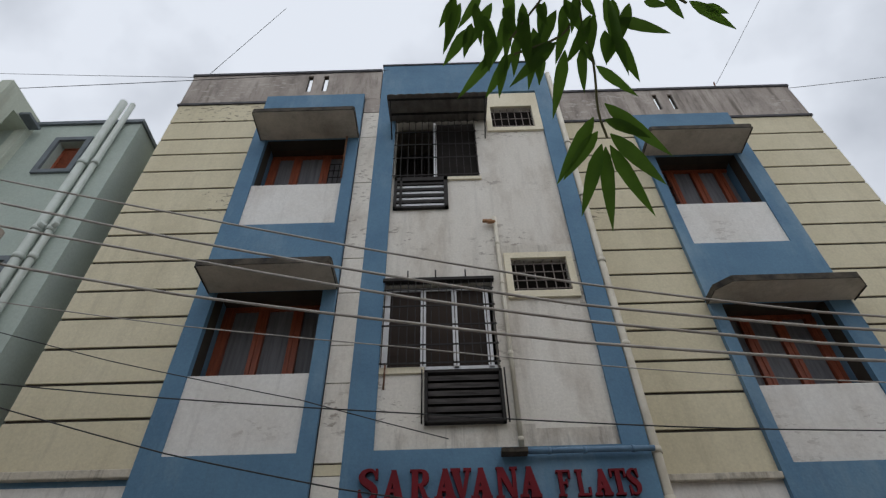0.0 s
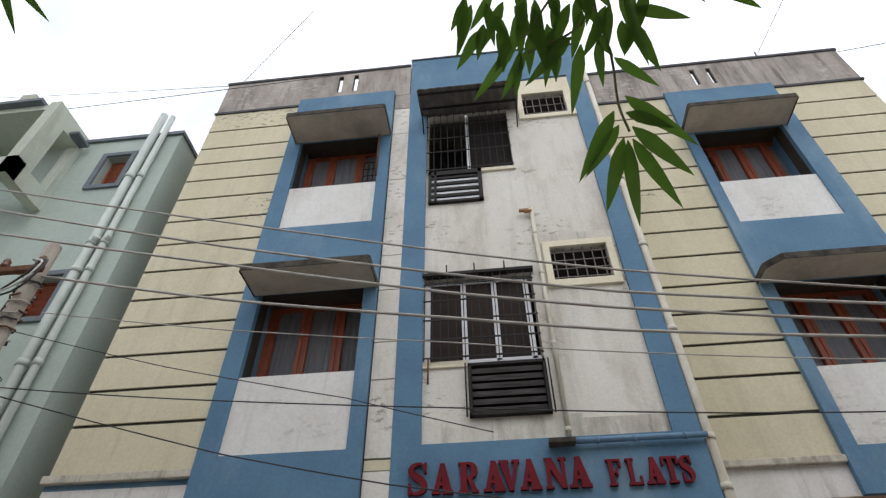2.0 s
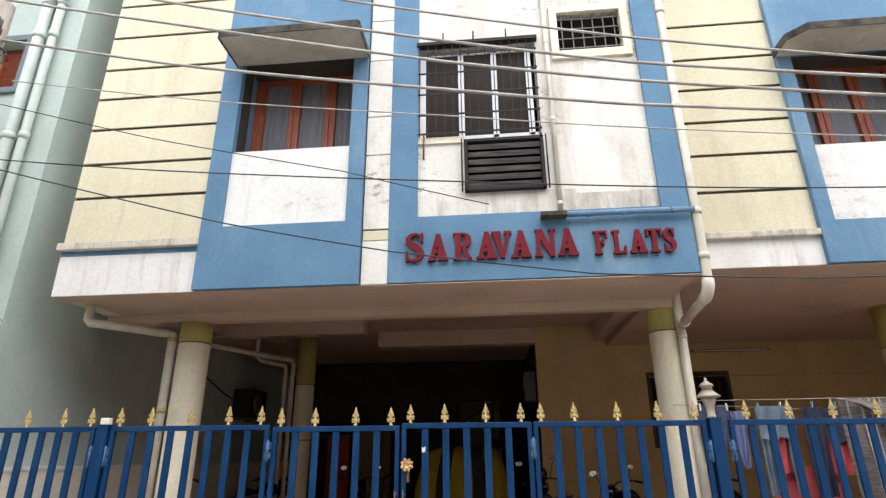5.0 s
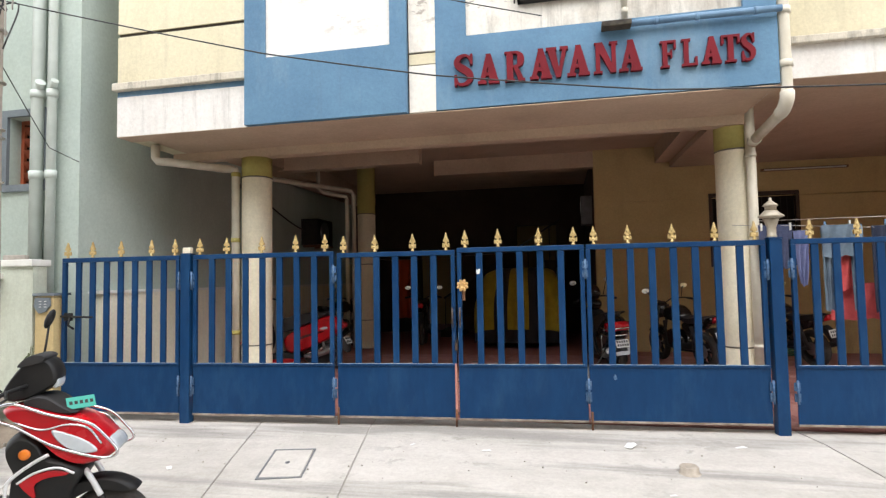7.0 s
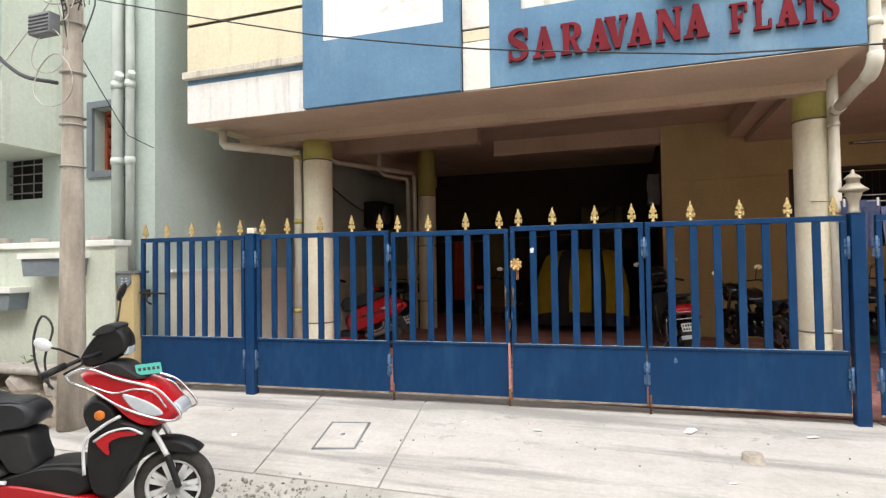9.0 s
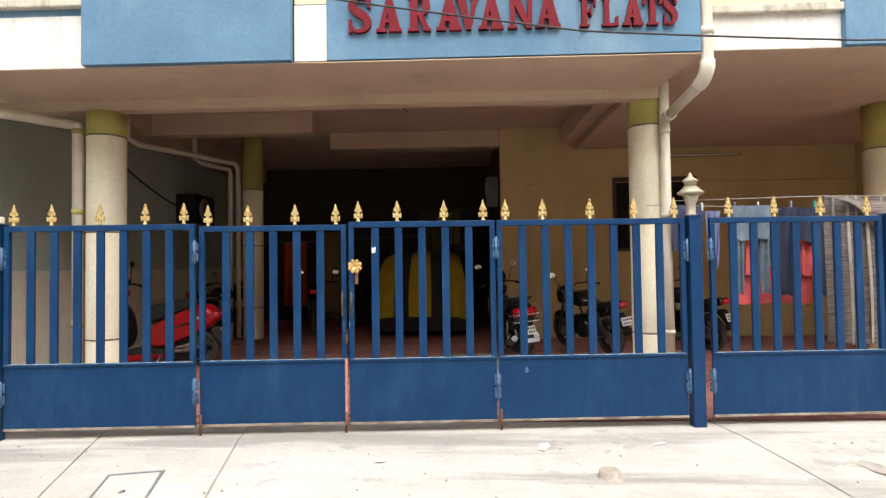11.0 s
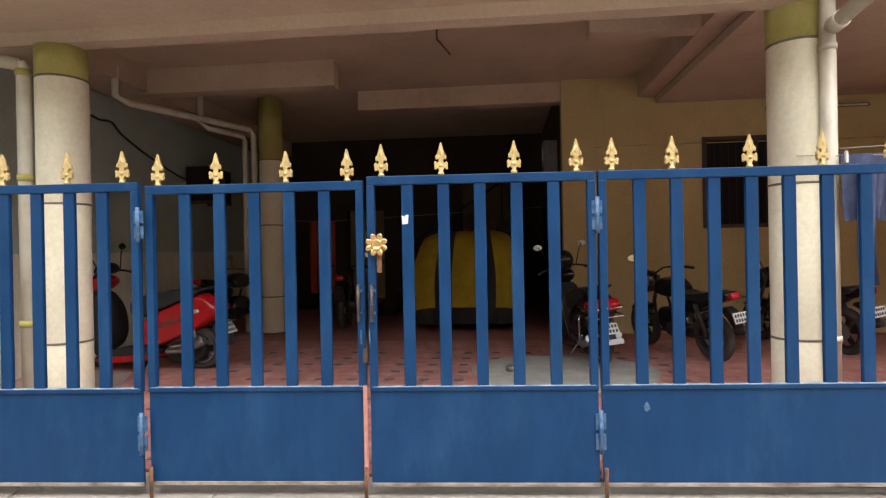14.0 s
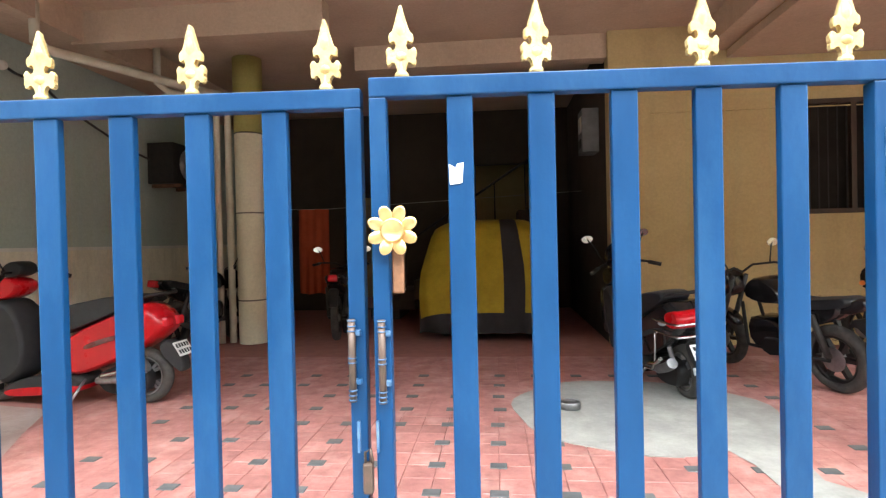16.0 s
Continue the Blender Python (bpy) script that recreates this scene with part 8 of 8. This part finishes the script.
for name, x, w, top, h, mt, lab, dy, tp in (
        ("shirt", 3.30, 0.36, 1.98, 0.50, DENIM, "dark indigo denim shirt hung on the line", 0.05, 0.1),
        ("trousers", 3.38, 0.15, 1.90, 0.92, DENIM, "dark indigo denim trouser leg hung on the line", 0.0, 0.2),
        ("shirt", 3.64, 0.16, 1.90, 0.62, LILAC, "pale blue shirt sleeve hung on the line", -0.03, 0.55),
        ("shirt", 3.92, 0.40, 1.95, 0.36, DENIML, "washed denim trouser seat folded over the line", -0.05, 0.0),
        ("trousers", 3.92, 0.13, 1.93, 0.93, DENIML, "washed denim trouser leg hung on the line", -0.02, 0.15),
        ("trousers", 4.20, 0.13, 1.93, 0.93, DENIML, "washed denim trouser leg hung on the line", -0.02, 0.15),
        ("towel", 4.09, 0.22, 1.62, 0.40, CORAL, "coral red cloth hung to dry", 0.03, -0.1),
        ("towel", 4.04, 0.78, 1.30, 0.41, CORAL, "coral red skirt with a frilled hem", 0.09, -0.05),
        ("trousers", 4.42, 0.22, 1.93, 0.95, NAVY, "dark navy trousers hung on the line", -0.02, 0.12),
        ("towel", 4.66, 0.22, 1.60, 0.40, CORAL, "coral red cloth hung to dry", 0.03, 0.0),
        ("shirt", 4.64, 0.30, 1.92, 0.36, NAVY, "dark navy shirt folded over the line", -0.04, 0.0),
        ("trousers", 4.86, 0.26, 1.91, 0.93, NAVY, "dark navy trousers hung on the line", 0.0, 0.1)):
    ob = thing(name, pose(x, LY + dy, top - h), lab, "clothing", "washing on the line")
    bm = B()
    cloth_mesh(bm, w, h, 24, 14, 0.014, 2.6, tp, x * 7)
    for v in bm.verts:
        f = 1 - v.co.z / h
        v.co += Vector((0.022 * f, 0.016, 0.020 * f)) * noise.noise(Vector((v.co.x * 9 + x * 5, v.co.z * 3.5, x)))
    part("cloth", bm, mt, ob)
rug = thing("rug", pose(4.50, 0.62, 0.55, 0, 0, 8), "striped brown woven rug hung behind the gate", "rug")
bm = B()
cloth_mesh(bm, 1.1, 1.42, 30, 12, 0.03, 3.0, 0.0, 1.0)
part("woven_sheet", bm, RUG, rug)
bm = B()
tube(bm, [(-1.17, 1.15, 1.50), (0.0, 0.0, 1.42), (1.1, 0.0, 1.42), (4.13, 0.4, 1.5)], 0.004, 5)
part("cord", bm, WIRE, rug)
for k in range(9):
    bm = B()
    x = 0.06 + k * 0.12
    cloth_mesh(bm, 0.022, 1.42, 2, 12, 0.004, 0.3, 0.0, 1.0)
    bmesh.ops.transform(bm, matrix=Matrix.Translation((x, -0.035 + 0.03 * 0.8 * math.sin((x / 1.1) * 3.0 * 6.28 + 1.6), 0)), verts=bm.verts)
    part("stripe", bm, STONE, rug, "grey woven stripe")
bm = B()
cloth_mesh(bm, 1.0, 0.46, 26, 12, 0.03, 2.2, 0.0, 2.0)
for v in bm.verts:
    f = 1 - v.co.z / 0.46
    v.co = Vector((v.co.x - 0.08 + 0.30 * f * (1 - v.co.x), v.co.y - 0.06 - 0.05 * math.sin(f * 3.14), 1.42 - (0.46 - v.co.z) * (0.25 + 0.9 * v.co.x) - 0.10 * v.co.x))
part("folded_flap", bm, RUG, rug, "striped flap folded over the line")
hs2 = thing("garden_hose", pose(5.0, 5.4, FZ), "coiled green garden hose on the floor", "hose")
bm = B()
tube(bm, [(0.28 * (1 + 0.03 * k / 8) * math.cos(k * 0.5), 0.22 * math.sin(k * 0.5), 0.015 + 0.004 * k) for k in range(38)], 0.012, 6)
part("coil", bm, HOSE, hs2)
cd = thing("wall_conduit", pose(1.9, BY - 0.012, 2.9), "thin conduit line along the yellow wall", "conduit")
bm = B()
tube(bm, [(0.4, 0, 0.0), (1.2, 0, 0.01), (6.7, 0, 0.0)], 0.008, 6)
part("conduit", bm, INYELLOW, cd)
# pipes and box on the side towards the neighbour
ip = thing("drain_pipe", pose(-4.2, 2.4, 3.55), "grey drain pipe hung under the ceiling", "pipe")
bm = B()
tube(bm, [(-0.1, 1.47, 0.3), (-0.1, 1.47, -0.10), (0.0, 1.6, -0.17), (0.70, 3.75, -0.10), (0.74, 3.85, -0.2), (0.74, 3.85, -3.6)], 0.05, 12)
part("pipe", bm, PVC, ip)
bm = B()
tube(bm, [(0.30, 2.9, 0.3), (0.30, 2.9, -0.15), (0.36, 3.0, -0.22), (0.58, 3.75, -0.22), (0.60, 3.8, -0.3), (0.60, 3.8, -3.6)], 0.045, 12)
part("branch_pipe", bm, PVC, ip)
# box and pale disc stand in for a dark window with white items
acu = thing("window_stand_in", pose(-4.85, 6.6, 2.3), "dark boxed air conditioner unit on the neighbour's wall", "air conditioner")
bm = B()
box(bm, -0.07, 0.35, 0, 0.9, 0, 0.62, 0.015)
part("case", bm, BLACKGRILLE, acu)
bm = B()
lathe(bm, [(0.24, 0.0), (0.25, 0.01), (0.05, 0.015)], 20, pose(0.35, 0.40, 0.31, 0, 90, 0))
part("pale_disc", bm, STEEL, acu)
bm = B()
box(bm, -0.07, 0.4, 0.1, 0.16, -0.05, 0.0)
box(bm, -0.07, 0.4, 0.74, 0.8, -0.05, 0.0)
part("bracket", bm, RUST, acu)
cw2 = thing("sagging_cable", pose(-4.9, 4.1, 3.3), "thick black cable looping along the neighbour's wall", "cable")
bm = B()
tube(bm, soft([(0.0, 0.02, 0.02), (0.03, 0.20, -0.04), (0.05, 0.45, -0.03), (0.03, 0.72, -0.17), (0.02, 1.44, -0.40), (0.02, 2.4, -0.62), (-0.02, 3.9, -0.72)]), 0.016, 8)
part("cable", bm, CABLE, cw2)
wl2 = thing("bulkhead_lamp", pose(-4.93, 4.06, 3.30), "small white bulkhead lamp on the neighbour's wall", "lamp")
bm = B()
lathe(bm, [(0.05, 0.0), (0.05, 0.03), (0.03, 0.04)], 16, pose(0, 0, 0, 0, 90, 0))
part("base", bm, BOXGREY, wl2)
bm = B()
lathe(bm, [(0.045, 0.04), (0.055, 0.07), (0.045, 0.11), (0.02, 0.13)], 16, pose(0, 0, 0, 0, 90, 0))
part("globe", bm, NWHITE, wl2, "white glass globe")

# ---- paving of the parking: cement patch, tiles and dark insets ----
bm = B()
pts = []
for k in range(40):
    a = 2 * math.pi * k / 40
    r = 1.0 + 0.03 * math.sin(3 * a + 1) + 0.02 * math.sin(7 * a)
    pts.append((1.43 + 1.03 * r * math.cos(a), 3.20 + 0.95 * r * math.sin(a)))
top = [bm.verts.new((x, y, FZ + 0.007)) for x, y in pts]
bot = [bm.verts.new((x, y, FZ - 0.01)) for x, y in pts]
bm.faces.new(top)
for k in range(40):
    bm.faces.new((bot[k], bot[(k + 1) % 40], top[(k + 1) % 40], top[k]))
lo = [(1.7, 2.6), (1.84, 2.1), (1.84, 1.5), (1.9, 0.6), (3.3, 0.6), (2.75, 1.2), (2.42, 1.55), (2.12, 1.9), (2.25, 2.7)]
t2 = [bm.verts.new((x, y, FZ + 0.0068)) for x, y in lo]
bm.faces.new(t2)
structure("cement_patch", bm, PATCH, "rough grey cement patch over the tiles", "floor")
bm = B()
t3 = [bm.verts.new((x, y, FZ + 0.007)) for x, y in ((-4.7, 0.5), (-2.7, 0.5), (-2.55, 1.2), (-2.9, 1.8), (-3.3, 2.5), (-3.6, 3.1), (-4.7, 3.3))]
bm.faces.new(t3)
structure("cement_patch", bm, DUSTY, "dusty cement strip beside the tiles", "floor")
fd = thing("floor_drain", pose(0.885, 3.23, FZ + 0.008), "round steel drain cover in the cement", "drain")
bm = B()
lathe(bm, [(0.085, 0.0), (0.085, 0.05), (0.08, 0.058), (0.06, 0.058), (0.055, 0.045), (0.01, 0.045)], 20)
part("cover", bm, STEEL, fd)

T = 0.1925


def tile_mesh(name, w, h, material):
    bm = B()
    a, b = w / 2, h / 2
    e = 0.004
    lo = [bm.verts.new((x, y, -0.012)) for x, y in ((-a, -b), (a, -b), (a, b), (-a, b))]
    mi = [bm.verts.new((x, y, -e)) for x, y in ((-a, -b), (a, -b), (a, b), (-a, b))]
    hi = [bm.verts.new((x, y, 0)) for x, y in ((-a + e, -b + e), (a - e, -b + e), (a - e, b - e), (-a + e, b - e))]
    for p, q in ((lo, mi), (mi, hi)):
        for k in range(4):
            bm.faces.new((p[k], p[(k + 1) % 4], q[(k + 1) % 4], q[k]))
    bm.faces.new(hi)
    me = bpy.data.meshes.new(name)
    bm.to_mesh(me)
    bm.free()
    me.materials.append(material)
    return me


TILE_ME, DOT_ME = tile_mesh("tile", T - 0.003, T - 0.003, TILE), tile_mesh("inset_tile", 0.105, 0.085, DOT)
count = 0
rest = []
for j in range(26):
    for i in range(45):
        x, y = -3.255 + i * T, 0.405 + j * T
        if y > 6.0:
            continue
        if -1.9 < x < 1.6 and 0.9 < y < 3.1 and count < 230:
            t = new("tile", TILE_ME)
            t.parent, t.location = floor, (x, y, FZ + random.uniform(-0.001, 0.001))
            count += 1
        else:
            rest.append((x, y))
vs, fs = [], []
for x, y in rest:
    a, z, n = T / 2 - 0.0015, FZ, len(vs)
    vs += [(x - a, y - a, z - 0.012), (x + a, y - a, z - 0.012), (x + a, y + a, z - 0.012), (x - a, y + a, z - 0.012), (x - a, y - a, z), (x + a, y - a, z), (x + a, y + a, z), (x - a, y + a, z)]
    fs += [(n + 4, n + 5, n + 6, n + 7), (n, n + 1, n + 5, n + 4), (n + 1, n + 2, n + 6, n + 5), (n + 2, n + 3, n + 7, n + 6), (n + 3, n, n + 4, n + 7)]
me = bpy.data.meshes.new("far_tiles")
me.from_pydata(vs, [], fs)
me.materials.append(TILE)
far = new("far_tiles", me)
far.parent = floor
tagged(far, "red cement tiles", kind="stuff")
for j in range(0, 24, 2):
    for i in range(0, 40, 2):
        x, y = -3.255 + (i + 0.5) * T, 0.405 + (j + 0.5) * T
        if -2.6 < x < 3.0 and y < 4.6:
            t = new("inset_tile", DOT_ME)
            t.parent, t.location = floor, (x + random.uniform(-0.01, 0.01), y, FZ + 0.005)
